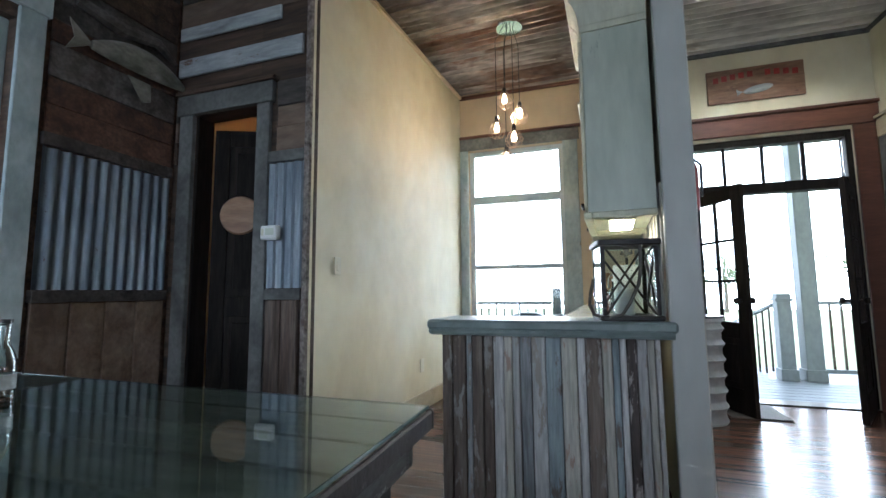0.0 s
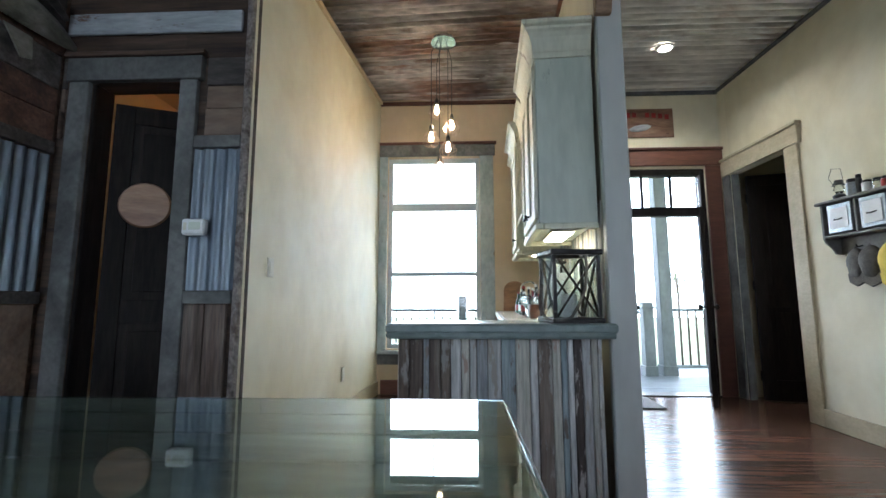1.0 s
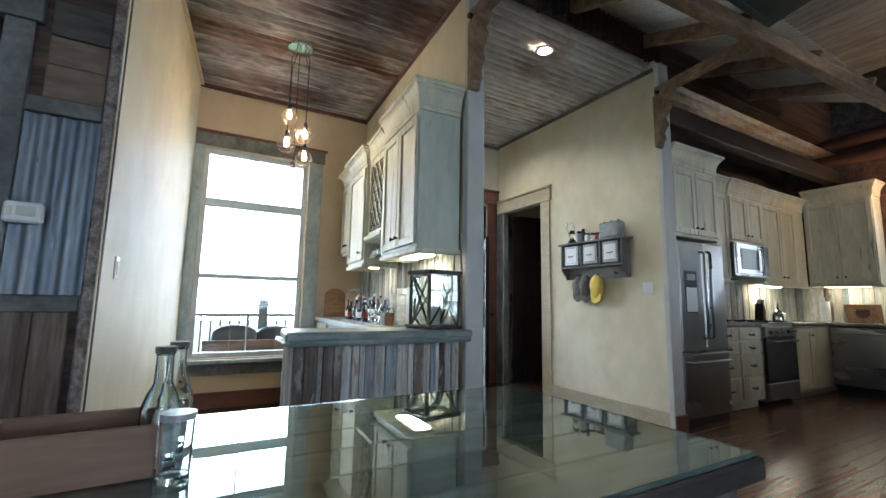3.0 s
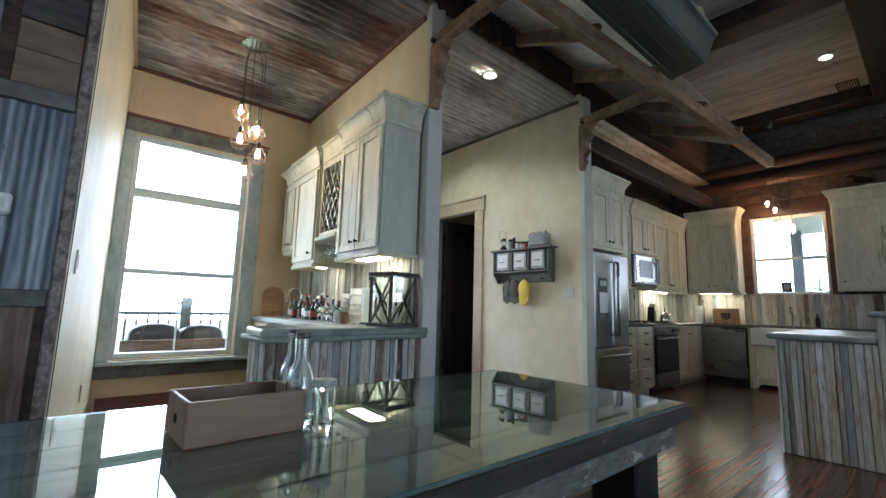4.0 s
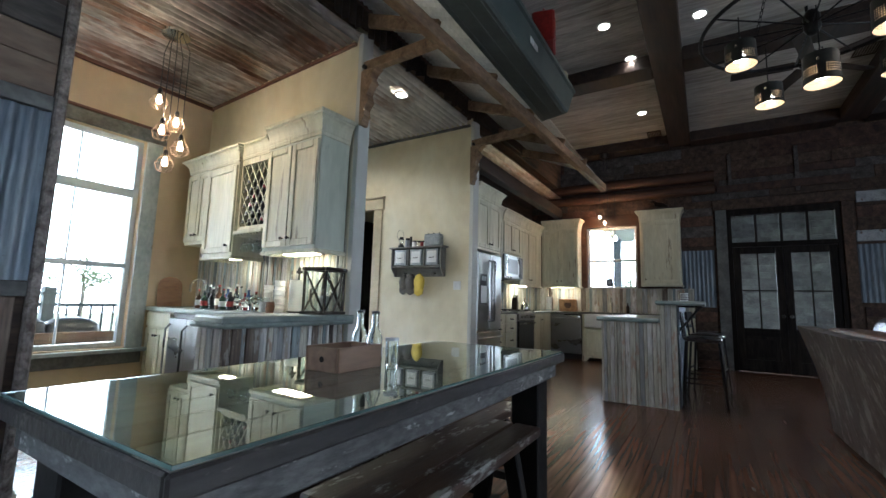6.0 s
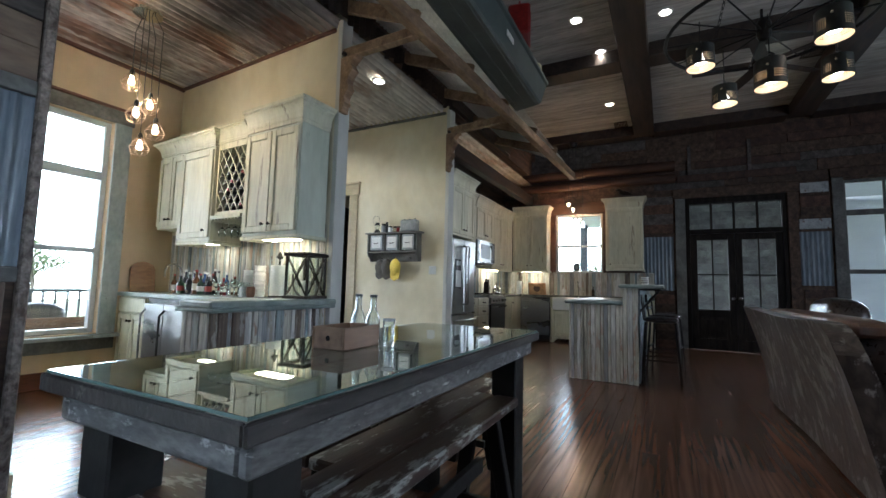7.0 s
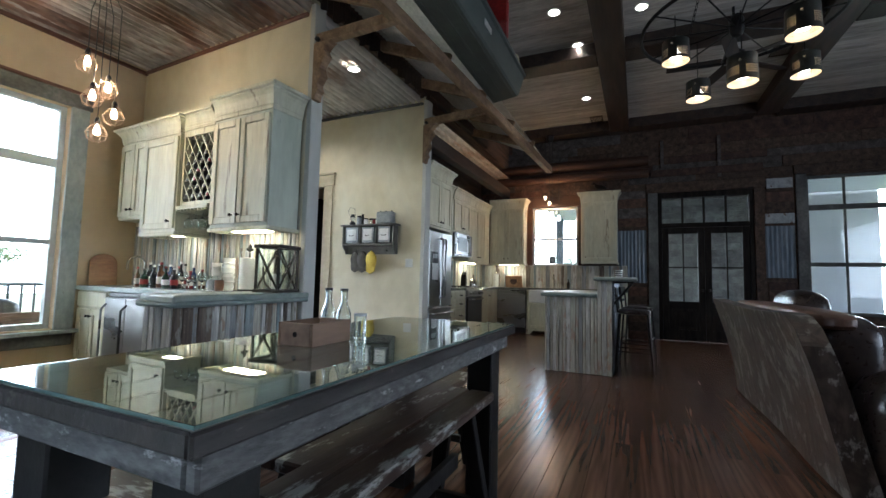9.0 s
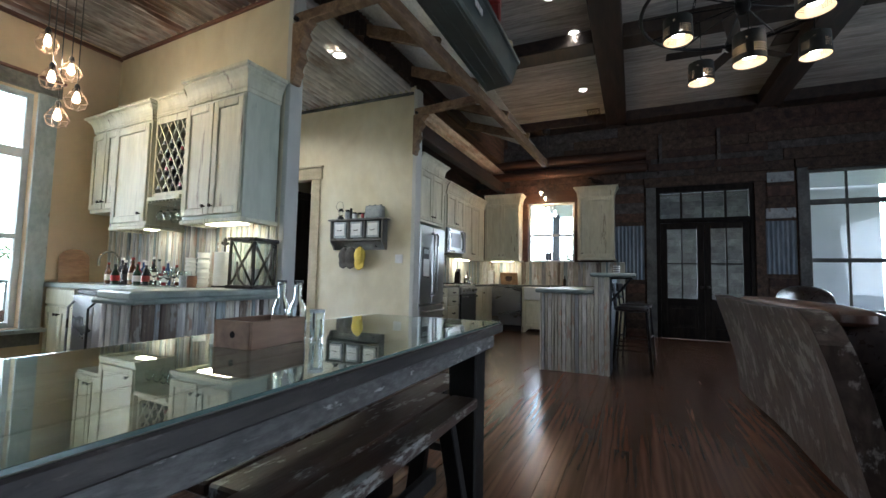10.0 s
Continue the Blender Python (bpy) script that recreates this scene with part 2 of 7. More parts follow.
STEEL = mat("brushed_stainless_steel", [(0.27, 0.27, 0.265), (0.33, 0.33, 0.325)], (2, 2, 2), 0.30, 1.0, 0.0, vary=0.04, fine=(1.5, 1.5, 3))
BLACK = mat("black_plastic", [(0.012, 0.012, 0.013), (0.02, 0.02, 0.02)], (9, 9, 9), 0.35, bump=0.03)
IRON = mat("black_iron", [(0.012, 0.012, 0.012), (0.03, 0.028, 0.026)], (20, 20, 20), 0.5, 0.6, 0.1)
BRONZE = mat("dark_bronze", [(0.03, 0.026, 0.022), (0.06, 0.05, 0.04)], (20, 20, 20), 0.35, 0.9, 0.05)
CHROME = mat("chrome", [(0.62, 0.62, 0.60), (0.7, 0.7, 0.68)], (9, 9, 9), 0.1, 1.0, 0.0, vary=0.03)
LEATHER = mat("dark_brown_leather", [(0.012, 0.009, 0.008), (0.03, 0.02, 0.017), (0.05, 0.032, 0.025)], (9, 9, 9), 0.30, bump=0.04, vary=0.15, fine=(40, 40, 40))
TAN_LEATHER = mat("rust_brown_leather", [(0.08, 0.035, 0.02), (0.14, 0.065, 0.035)], (9, 9, 9), 0.4, bump=0.15, vary=0.2, fine=(90, 90, 90))
HIDE = mat("mottled_hide", [(0.020, 0.014, 0.011), (0.085, 0.062, 0.048), (0.035, 0.021, 0.015), (0.11, 0.085, 0.068)], (4.5, 4.5, 2.6), 0.38, bump=0.2, vary=0.5, dist=1.4, fine=(16, 16, 7), spots=((0.24, 0.225, 0.20), (7, 7, 4.5), 0.53))
BOAT = mat("grey_green_boat_paint", [(0.06, 0.075, 0.07), (0.09, 0.11, 0.10)], (3, 3, 3), 0.45, bump=0.05, vary=0.15)
RED = mat("red_paint", [(0.22, 0.014, 0.012), (0.30, 0.022, 0.018)], (9, 9, 9), 0.35, bump=0.03)
WHITE = mat("white_plastic", [(0.66, 0.66, 0.64), (0.74, 0.74, 0.72)], (9, 9, 9), 0.4, bump=0.0, vary=0.03)
PALE = mat("almond_plastic", [(0.62, 0.58, 0.45), (0.68, 0.64, 0.50)], (9, 9, 9), 0.4, bump=0.0, vary=0.03)
YELLOW = mat("yellow_cloth", [(0.62, 0.46, 0.06), (0.72, 0.55, 0.10)], (20, 20, 20), 0.8, bump=0.1, vary=0.1)
GREY_CLOTH = mat("grey_cloth", [(0.09, 0.085, 0.075), (0.14, 0.13, 0.115)], (30, 30, 30), 0.9, bump=0.2)
TAN_WOOD = mat("tan_wood", [(0.24, 0.12, 0.055), (0.34, 0.18, 0.085), (0.42, 0.24, 0.12)], (3, 14, 14), 0.45, bump=0.08, vary=0.15)
CRATE_WOOD = mat("brown_box_wood", [(0.15, 0.085, 0.05), (0.21, 0.125, 0.078), (0.26, 0.16, 0.10)], (2, 16, 16), 0.5, bump=0.08, vary=0.12)
PANE = glass("window_glass")
CLEAR = glass("clear_glass", (0.92, 0.97, 0.96))
TABLE_GLASS = glass("table_glass", (0.80, 0.93, 0.89))
SHELF_PAINT = mat("worn_grey_brown_paint", [(0.13, 0.125, 0.11), (0.20, 0.19, 0.17)], (9, 9, 9), 0.6, bump=0.1, vary=0.2)
PEWTER = mat("dull_pewter", [(0.28, 0.30, 0.31), (0.40, 0.42, 0.43)], (15, 15, 15), 0.4, 0.7, 0.05)
BASE_WOOD = mat("pale_baseboard_wood", [(0.40, 0.34, 0.22), (0.50, 0.43, 0.29)], (6, 6, 10), 0.55, bump=0.1, vary=0.1, spots=((0.10, 0.07, 0.04), (7, 7, 7), 0.72))
GLASS_EDGE = mat("green_glass_edge", [(0.07, 0.115, 0.105), (0.11, 0.17, 0.155)], (3, 3, 3), 0.15, bump=0.0, vary=0.1)
BULB = glow("warm_bulb", (1.0, 0.74, 0.46), 14)
SPOT = glow("ceiling_spot", (1.0, 0.88, 0.70), 14)
TUBE = glow("under_cabinet_tube", (1.0, 0.86, 0.55), 26)
GRASS = mat("pale_grass", [(0.09, 0.12, 0.04), (0.16, 0.19, 0.08), (0.24, 0.23, 0.14)], (0.5, 0.5, 0.5), 0.9, bump=0.2, pos=True)
LEAF = mat("green_leaves", [(0.05, 0.08, 0.02), (0.10, 0.14, 0.04)], (3, 3, 3), 0.7, bump=0.0)
BARK = mat("grey_bark", [(0.08, 0.065, 0.05), (0.16, 0.135, 0.11)], (8, 8, 2), 0.9, bump=0.4)
PORCH = mat("porch_paint", [(0.085, 0.105, 0.115), (0.12, 0.145, 0.155)], (5, 5, 3), 0.6, bump=0.1, vary=0.15)
DECK = mat("grey_deck_paint", [(0.11, 0.13, 0.155), (0.15, 0.175, 0.20)], (3, 3, 3), 0.6, bump=0.05, vary=0.1)
SIDING = mat("white_siding", [(0.66, 0.70, 0.75), (0.74, 0.77, 0.80)], (2, 2, 8), 0.6, bump=0.05, vary=0.05)

# ---- building tools ----
OFFSET = {}


def thing(name, base, label="", category="", group="", kind="", rz=None):
    """An Empty at a thing's base. With rz the parts are given in the thing's own axes, otherwise in the world's."""
    ob = new(name)
    ob.empty_display_size = 0.1
    ob.location = base
    if rz is not None:
        ob.rotation_euler = (0, 0, radians(rz))
    OFFSET[ob] = Vector(base) if rz is None else Vector((0, 0, 0))
    return tagged(ob, label, category, group, kind)


def part(name, bm, material, parent=None, label="", smooth=False):
    me = bpy.data.meshes.new(name)
    off = OFFSET.get(parent)
    if off is not None and off.length:
        bmesh.ops.translate(bm, verts=bm.verts, vec=-off)
    bmesh.ops.recalc_face_normals(bm, faces=bm.faces)
    if smooth:
        for f in bm.faces:
            f.smooth = True
        for e in bm.edges:
            if len(e.link_faces) == 2 and e.calc_face_angle(0) > 0.7:
                e.smooth = False
    bm.to_mesh(me); bm.free()
    me.materials.append(material)
    ob = new(name, me)
    if parent is not None:
        ob.parent = parent
        OFFSET[ob] = OFFSET.get(parent, Vector((0, 0, 0)))
    if label:
        ob["label"] = label
    return ob


def add_box(bm, a, b, bev=0.003, m=None):
    x0, y0, z0 = (min(p, q) for p, q in zip(a, b)); x1, y1, z1 = (max(p, q) for p, q in zip(a, b))
    r = bmesh.ops.create_cube(bm, size=1.0)
    vs = r["verts"]
    for v in vs:
        v.co = Vector((x0 if v.co.x < 0 else x1, y0 if v.co.y < 0 else y1, z0 if v.co.z < 0 else z1))
    d = min(x1 - x0, y1 - y0, z1 - z0)
    bv = min(bev, d * 0.4)
    if bv > 0.0003:
        es = list({e for v in vs for e in v.link_edges})
        vs = bmesh.ops.bevel(bm, geom=es, offset=bv, segments=1, affect="EDGES", profile=0.5)["verts"]
        vs = list({v for v in vs})
    if m is not None:
        allv = set()
        stack = list(vs)
        while stack:
            v = stack.pop()
            if v in allv:
                continue
            allv.add(v)
            stack += [e.other_vert(v) for e in v.link_edges]
        bmesh.ops.transform(bm, matrix=m, verts=list(allv))
    return vs


def box(name, a, b, material, parent=None, bev=0.003, label="", m=None):
    bm = bmesh.new(); add_box(bm, a, b, bev, m)
    return part(name, bm, material, parent, label)


def boxes(name, items, material, parent=None, bev=0.003, label=""):
    bm = bmesh.new()
    for a, b in items:
        add_box(bm, a, b, bev)
    return part(name, bm, material, parent, label)


def add_lathe(bm, prof, c=(0, 0, 0), seg=20, axis="Z"):
    """prof: rows of radius, height."""
    rings = []
    for r, h in prof:
        ring = []
        for i in range(seg):
            a = 2 * math.pi * i / seg
            q = (r * math.cos(a), r * math.sin(a), h)
            q = q if axis == "Z" else ((h, q[0], q[1]) if axis == "X" else (q[0], h, q[1]))
            ring.append(bm.verts.new((c[0] + q[0], c[1] + q[1], c[2] + q[2])))
        rings.append(ring)
    for p, q in zip(rings, rings[1:]):
        for i in range(seg):
            bm.faces.new((p[i], p[(i + 1) % seg], q[(i + 1) % seg], q[i]))
    if prof[0][0] > 1e-4:
        bm.faces.new(rings[0][::-1])
    if prof[-1][0] > 1e-4:
        bm.faces.new(rings[-1])


def lathe(name, prof, c, material, parent=None, seg=20, axis="Z", label=""):
    bm = bmesh.new(); add_lathe(bm, prof, c, seg, axis)
    bmesh.ops.remove_doubles(bm, verts=bm.verts, dist=1e-5)
    return part(name, bm, material, parent, label, smooth=True)


def add_tube(bm, pts, r, seg=8):
    pts = [Vector(p) for p in pts]
    rings = []
    for i, p in enumerate(pts):
        d = (pts[min(i + 1, len(pts) - 1)] - pts[max(i - 1, 0)]).normalized()
        u = d.orthogonal().normalized() if i == 0 else (u - d * u.dot(d)).normalized()
        w = d.cross(u)
        rr = r[i] if isinstance(r, (list, tuple)) else r
        rings.append([bm.verts.new(p + rr * (math.cos(2 * math.pi * k / seg) * u + math.sin(2 * math.pi * k / seg) * w)) for k in range(seg)])
    for p, q in zip(rings, rings[1:]):
        for k in range(seg):
            bm.faces.new((p[k], p[(k + 1) % seg], q[(k + 1) % seg], q[k]))
    bm.faces.new(rings[0][::-1]); bm.faces.new(rings[-1])


def tube(name, pts, r, material, parent=None, seg=8, label=""):
    bm = bmesh.new(); add_tube(bm, pts, r, seg)
    return part(name, bm, material, parent, label, smooth=True)


def prism(name, outline, axis, a, b, material, parent=None, label="", bev=0.0):
    """An outline in two coordinates, pushed along the third axis from a to b."""
    bm = bmesh.new()
    def at(p, h):
        return {"x": (h, p[0], p[1]), "y": (p[0], h, p[1]), "z": (p[0], p[1], h)}[axis]
    lo = [bm.verts.new(at(p, a)) for p in outline]; hi = [bm.verts.new(at(p, b)) for p in outline]
    bm.faces.new(lo); bm.faces.new(hi[::-1])
    k = len(outline)
    for i in range(k):
        bm.faces.new((lo[i], lo[(i + 1) % k], hi[(i + 1) % k], hi[i]))
    if bev:
        bmesh.ops.recalc_face_normals(bm, faces=bm.faces)
        bmesh.ops.bevel(bm, geom=bm.edges[:], offset=bev, segments=1, affect="EDGES")
    return part(name, bm, material, parent, label)


def corrugated(name, origin, along, across, normal, length, width, material, parent=None, pitch=0.068, depth=0.009, label="", steps=8, jag=0.0, thick=0.002, sharp=1.0):
    """A wavy sheet: ridges run the way of along, the wave goes the way of across."""
    bm = bmesh.new()
    o, al, ac, no = Vector(origin), Vector(along), Vector(across), Vector(normal)
    k = max(8, int(width / pitch * steps))
    rows = []
    for i in range(k + 1):
        s = width * i / k
        h = 2 * depth * (1 - (0.5 - 0.5 * math.cos(2 * math.pi * s / pitch)) ** sharp)
        e = jag * (0.5 + 0.5 * math.sin(s * 9.1) * math.cos(s * 23.0)) if jag else 0
        p = o + ac * s + no * h
        rows.append([bm.verts.new(p), bm.verts.new(p + al * (length + e)), bm.verts.new(p + al * (length + e) - no * thick), bm.verts.new(p - no * thick)])
    for p, q in zip(rows, rows[1:]):
        for i in range(4):
            bm.faces.new((p[i], p[(i + 1) % 4], q[(i + 1) % 4], q[i]))
    bm.faces.new(rows[0]); bm.faces.new(rows[-1][::-1])
    return part(name, bm, material, parent, label, smooth=True)


def structure(ob, label="", category=""):
    return tagged(ob, label, category, "", "structure")

# ---- the shell ----
H_LOW, H_NOOK, H_HIGH = 3.52, 3.45, 4.40
# the partition with its cabinets stands a few degrees off the room's axes
PARTITION_TURN = Matrix.Translation((-0.75, 2.75, 0)) @ Matrix.Rotation(radians(-3.4), 4, "Z") @ Matrix.Translation((0.79, -2.75, 0))


def with_partition(obs):
    for ob in obs:
        if ob.parent is None:
            ob.matrix_basis = PARTITION_TURN @ ob.matrix_basis


floor = structure(box("floor", (-4.2, -6.4, -0.12), (6.1, 5.6, -0.012), FLOOR, bev=0), "glossy reddish-brown heart pine board floor", "floor")


def wall_with_holes(name, axis, at0, at1, span, height, holes, material, label, z0=0.0):
    """A wall along x or y, cut by holes (a, b, bottom, top)."""
    bm = bmesh.new()
    cuts = sorted(holes)
    def put(a, b, lo, hi):
        if b - a < 1e-4 or hi - lo < 1e-4:
            return
        add_box(bm, (a, at0, lo) if axis == "x" else (at0, a, lo), (b, at1, hi) if axis == "x" else (at1, b, hi), 0)
    s = span[0]
    for a, b, lo, hi in cuts:
        put(s, a, z0, height); put(a, b, z0, lo); put(a, b, hi, height)
        s = b
    put(s, span[1], z0, height)
    return structure(part(name, bm, material), label, "wall")


WIN = (-2.385, -1.29, 0.50, 2.76)
DOOR = (-0.10, 1.32, 0.0, 2.57)
HALL = (4.46, 5.28, 0.0, 2.45)
CLOSET = (-3.73, -3.17, 0.0, 2.355)
KWIN = (1.265, 2.25, 1.425, 2.72)
FRENCH = (-1.85, -0.265, 0.0, 2.90)
BIGWIN = (-5.4, -2.62, 0.62, 3.07)
WESTWIN = (0.45, 1.88, 0.55, 2.55)
wall_n1 = wall_with_holes("wall_north_1", "x", 5.42, 5.58, (-2.9, -0.54), 3.6, [WIN], TAN_PLASTER, "tan plaster wall round the tall window")
wall_n2 = wall_with_holes("wall_north_2", "x", 5.42, 5.58, (-0.54, 3.2), 3.6, [DOOR], PLASTER, "pale yellow plaster wall over the entrance doors")
wall_nw = structure(prism("wall_nook_west", [(-2.735, 2.81), (-2.485, 5.42), (-2.9, 5.42), (-2.765, 2.81)], "z", 0, 3.6, PLASTER), "smooth pale yellow plaster wall", "wall")
wall_p = structure(box("wall_partition", (-0.79, 2.78, 0), (-0.665, 5.44, 3.6), PLASTER, bev=0), "pale yellow plaster partition behind the bar cabinets", "wall")
with_partition([wall_p])
wall_e = wall_with_holes("wall_hall_east", "y", 1.52, 1.60, (2.76, 5.42), 3.6, [HALL], PLASTER, "pale yellow plaster wall with a doorway")
wall_r = wall_with_holes("wall_rustic", "x", 2.83, 2.97, (-4.05, -2.73), 4.6, [CLOSET], BARN, "rustic wall of barn boards and corrugated steel")
wall_w = wall_with_holes("wall_west", "y", -4.07, -3.93, (-6.4, 2.83), 4.6, [WESTWIN], BARN, "dark barn board wall with a window")
wall_far = wall_with_holes("wall_far_east", "y", 5.87, 6.03, (-6.4, 3.6), 4.6, [BIGWIN, FRENCH, KWIN], BARN, "dark barn board wall with french doors and windows")
wall_k = structure(box("wall_kitchen_north", (1.60, 3.47, 0), (5.87, 3.6, 3.6), BARN, bev=0), "kitchen wall behind the cream cabinets", "wall")
wall_s = wall_with_holes("wall_south", "x", -6.4, -6.25, (-4.07, 6.03), 4.6, [(-2.8, 0.8, 0.8, 3.0)], BARN, "barn board wall with a wide window")
wall_u = structure(box("wall_upper_north", (-3.93, 2.80, 3.62), (5.87, 2.95, 4.6), BARN, bev=0), "dark barn boards above the awning", "wall")
closet_back = structure(box("wall_closet", (-4.05, 4.2, 0), (-2.9, 4.3, 3.6), TAN_PLASTER, bev=0), "plain closet wall", "wall")
closet_side = structure(box("wall_closet_side", (-4.17, 2.97, 0), (-4.05, 4.3, 3.6), TAN_PLASTER, bev=0), "plain closet wall", "wall")
closet_ceiling = structure(box("ceiling_closet", (-4.17, 2.97, 2.75), (-2.87, 4.3, 2.85), TAN_PLASTER, bev=0), "orange-tan closet ceiling", "ceiling")
side_back = structure(box("wall_side_room", (3.1, 3.6, 0), (3.2, 5.42, 3.6), PLASTER, bev=0), "plain wall of the side room", "wall")
roof = structure(box("roof", (-4.3, -6.6, 4.6), (6.3, 5.7, 4.75), BARN, bev=0), "plain roof over the rooms", "roof")
# nook and hall sheets carry painted groove shade on top of their relief
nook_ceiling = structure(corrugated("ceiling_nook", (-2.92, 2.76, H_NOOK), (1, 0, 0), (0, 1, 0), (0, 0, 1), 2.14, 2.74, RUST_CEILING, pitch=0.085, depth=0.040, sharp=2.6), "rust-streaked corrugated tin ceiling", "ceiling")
with_partition([nook_ceiling])
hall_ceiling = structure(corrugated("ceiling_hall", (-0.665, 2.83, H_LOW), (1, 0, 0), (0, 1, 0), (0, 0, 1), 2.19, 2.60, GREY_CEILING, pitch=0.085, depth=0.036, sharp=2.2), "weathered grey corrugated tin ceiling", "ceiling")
side_ceiling = structure(box("ceiling_side_room", (1.60, 3.6, 3.0), (3.2, 5.42, 3.1), PLASTER, bev=0), "plain ceiling of the side room", "ceiling")
# unseen slab, added to stop outside light leaking in over the low ceilings
leak_cover = structure(box("ceiling_attic", (-4.2, 2.96, 3.605), (6.03, 5.62, 3.66), BARN, bev=0), "unseen slab added above the low ceilings against light leaks", "ceiling")
kitchen_ceiling = structure(corrugated("ceiling_kitchen", (1.53, 2.78, 3.40), (1, 0, 0), (0, 1, 0), (0, 0, 1), 4.33, 0.68, TIN, pitch=0.066, depth=0.018, sharp=1.8), "dark corrugated tin ceiling over the kitchen cabinets", "ceiling")
bm = bmesh.new()
xx = -3.93
while xx < 5.87:
    add_box(bm, (xx, -6.25, H_HIGH), (min(xx + 0.135, 5.87), 2.80, H_HIGH + 0.05), 0.004)
    xx += 0.138
great_ceiling = structure(part("ceiling_great_room", bm, CEIL_BOARD), "grey-washed board ceiling between dark beams", "ceiling")

BEAM_Z = 4.20


def ceiling_beam(a, b):
    ob = box("ceiling_beam", a, b, BEAM, bev=0.012)
    return tagged(ob, "dark-stained boxed timber ceiling beam", "beam", "ceiling beams")


for y in (0.43, -2.05, -4.5):
    ceiling_beam((-3.92, y - 0.18, BEAM_Z), (5.69, y + 0.18, H_HIGH - 0.003))
for x in (5.69 - 0.01, 2.58, -0.7):
    w = 0.18
    prev = 2.79
    for y in (0.43, -2.05, -4.5, None):
        lo = y + 0.182 if y is not None else -6.24
        ceiling_beam((x - w + 0.01, lo, BEAM_Z + 0.003), (x + w, prev, H_HIGH - 0.003))
        prev = (y or 0) - 0.182

# ---- trim ----
def trim(name, a, b, material, label="", bev=0.004):
    return structure(box(name, a, b, material, bev=bev), label or "painted wooden trim", "trim")


def window_frame(name, axis, at, span, z, bars_h, bars_v, material, depth, label, inward, pane_mat=PANE, fw=0.05):
    """A window that fills its opening: frame, rails, muntins, panes. at: the wall's inner face; inward: the room's side as +1 or -1."""
    a0, a1 = span; z0, z1 = z
    w = thing(name, ((a0 + a1) / 2, at, z0) if axis == "x" else (at, (a0 + a1) / 2, z0), label, "window", "", "structure")
    d0, d1 = at - inward * 0.03, at - inward * (0.03 + depth)
    def bx(nm, p0, p1, q0, q1, mat_, e0=d0, e1=d1):
        return box(nm, (p0, e0, q0) if axis == "x" else (e0, p0, q0), (p1, e1, q1) if axis == "x" else (e1, p1, q1), mat_, w, 0.004)
    bx("frame", a0, a0 + fw, z0, z1, material); bx("frame", a1 - fw, a1, z0, z1, material)
    bx("frame", a0 + fw, a1 - fw, z0, z0 + fw, material); bx("frame", a0 + fw, a1 - fw, z1 - fw, z1, material)
    zs = [z0 + fw]
    for zc, th in sorted(bars_h):
        bx("rail", a0 + fw, a1 - fw, zc - th / 2, zc + th / 2, material)
        zs += [zc - th / 2, zc + th / 2]
    zs.append(z1 - fw)
    mid = (d0 + d1) / 2
    for i in range(0, len(zs), 2):
        cuts = [a0 + fw] + [v for v, lo, hi, th in bars_v if lo <= (zs[i] + zs[i + 1]) / 2 <= hi] + [a1 - fw]
        for v, lo, hi, th in bars_v:
            if lo <= (zs[i] + zs[i + 1]) / 2 <= hi:
                bx("muntin", v - th / 2, v + th / 2, zs[i], zs[i + 1], material, d0 - inward * 0.012, d1 + inward * 0.012)
        cuts.sort()
        for p, q in zip(cuts, cuts[1:]):
            ob = bx("pane", p + 0.003, q - 0.003, zs[i], zs[i + 1], pane_mat, mid - 0.002, mid + 0.002)
            ob.visible_shadow = False
    return w


window_frame("window_1", "x", 5.46, WIN[:2], WIN[2:], [(2.165, 0.09), (1.36, 0.05)], [(-1.84, 0.5, 2.1, 0.012), (-1.84, 2.1, 2.75, 0.012)], SASH, 0.07, "tall double-hung window with a transom, in grey-blue paint", -1)
trim("window_casing", (-2.484, 5.395, 0.49), (-2.385, 5.42, 2.76), BLUE_WOOD)
trim("window_casing", (-1.29, 5.395, 0.49), (-1.13, 5.42, 2.76), BLUE_WOOD)
trim("window_header", (-2.484, 5.39, 2.762), (-1.11, 5.42, 2.90), GREY_WOOD)
trim("window_header_cap", (-2.484, 5.365, 2.902), (-1.09, 5.42, 2.93), HEADER)
trim("window_sill", (-2.48, 5.34, 0.45), (-1.10, 5.46, 0.488), BLUE_WOOD)
trim("window_apron", (-2.48, 5.395, 0.33), (-1.13, 5.42, 0.448), GREY_WOOD)

window_frame("window_2", "y", 5.90, KWIN[:2], KWIN[2:], [(2.015, 0.05)], [], WHITE, 0.06, "white double-hung kitchen window", -1)
trim("kitchen_window_casing", (5.84, 2.252, 1.44), (5.87, 2.37, 2.72), LOG)
trim("kitchen_window_casing", (5.84, 1.145, 1.44), (5.87, 1.263, 2.72), LOG)
trim("kitchen_window_header", (5.835, 1.13, 2.722), (5.87, 2.385, 2.95), LOG)
window_frame("window_3", "y", 5.90, BIGWIN[:2], BIGWIN[2:], [(2.50, 0.09), (1.49, 0.07)], [(-3.17, 0.6, 3.1, 0.03), (-4.0, 0.6, 3.1, 0.03), (-4.7, 0.6, 3.1, 0.03)], GREY_WOOD, 0.07, "wide multi-pane window to the porch", -1)
trim("porch_window_casing", (5.83, BIGWIN[1], 0.5), (5.87, BIGWIN[1] + 0.15, 3.10), GREY_WOOD)
trim("porch_window_header", (5.825, BIGWIN[0] - 0.15, 3.102), (5.87, BIGWIN[1] + 0.17, 3.26), BARN)
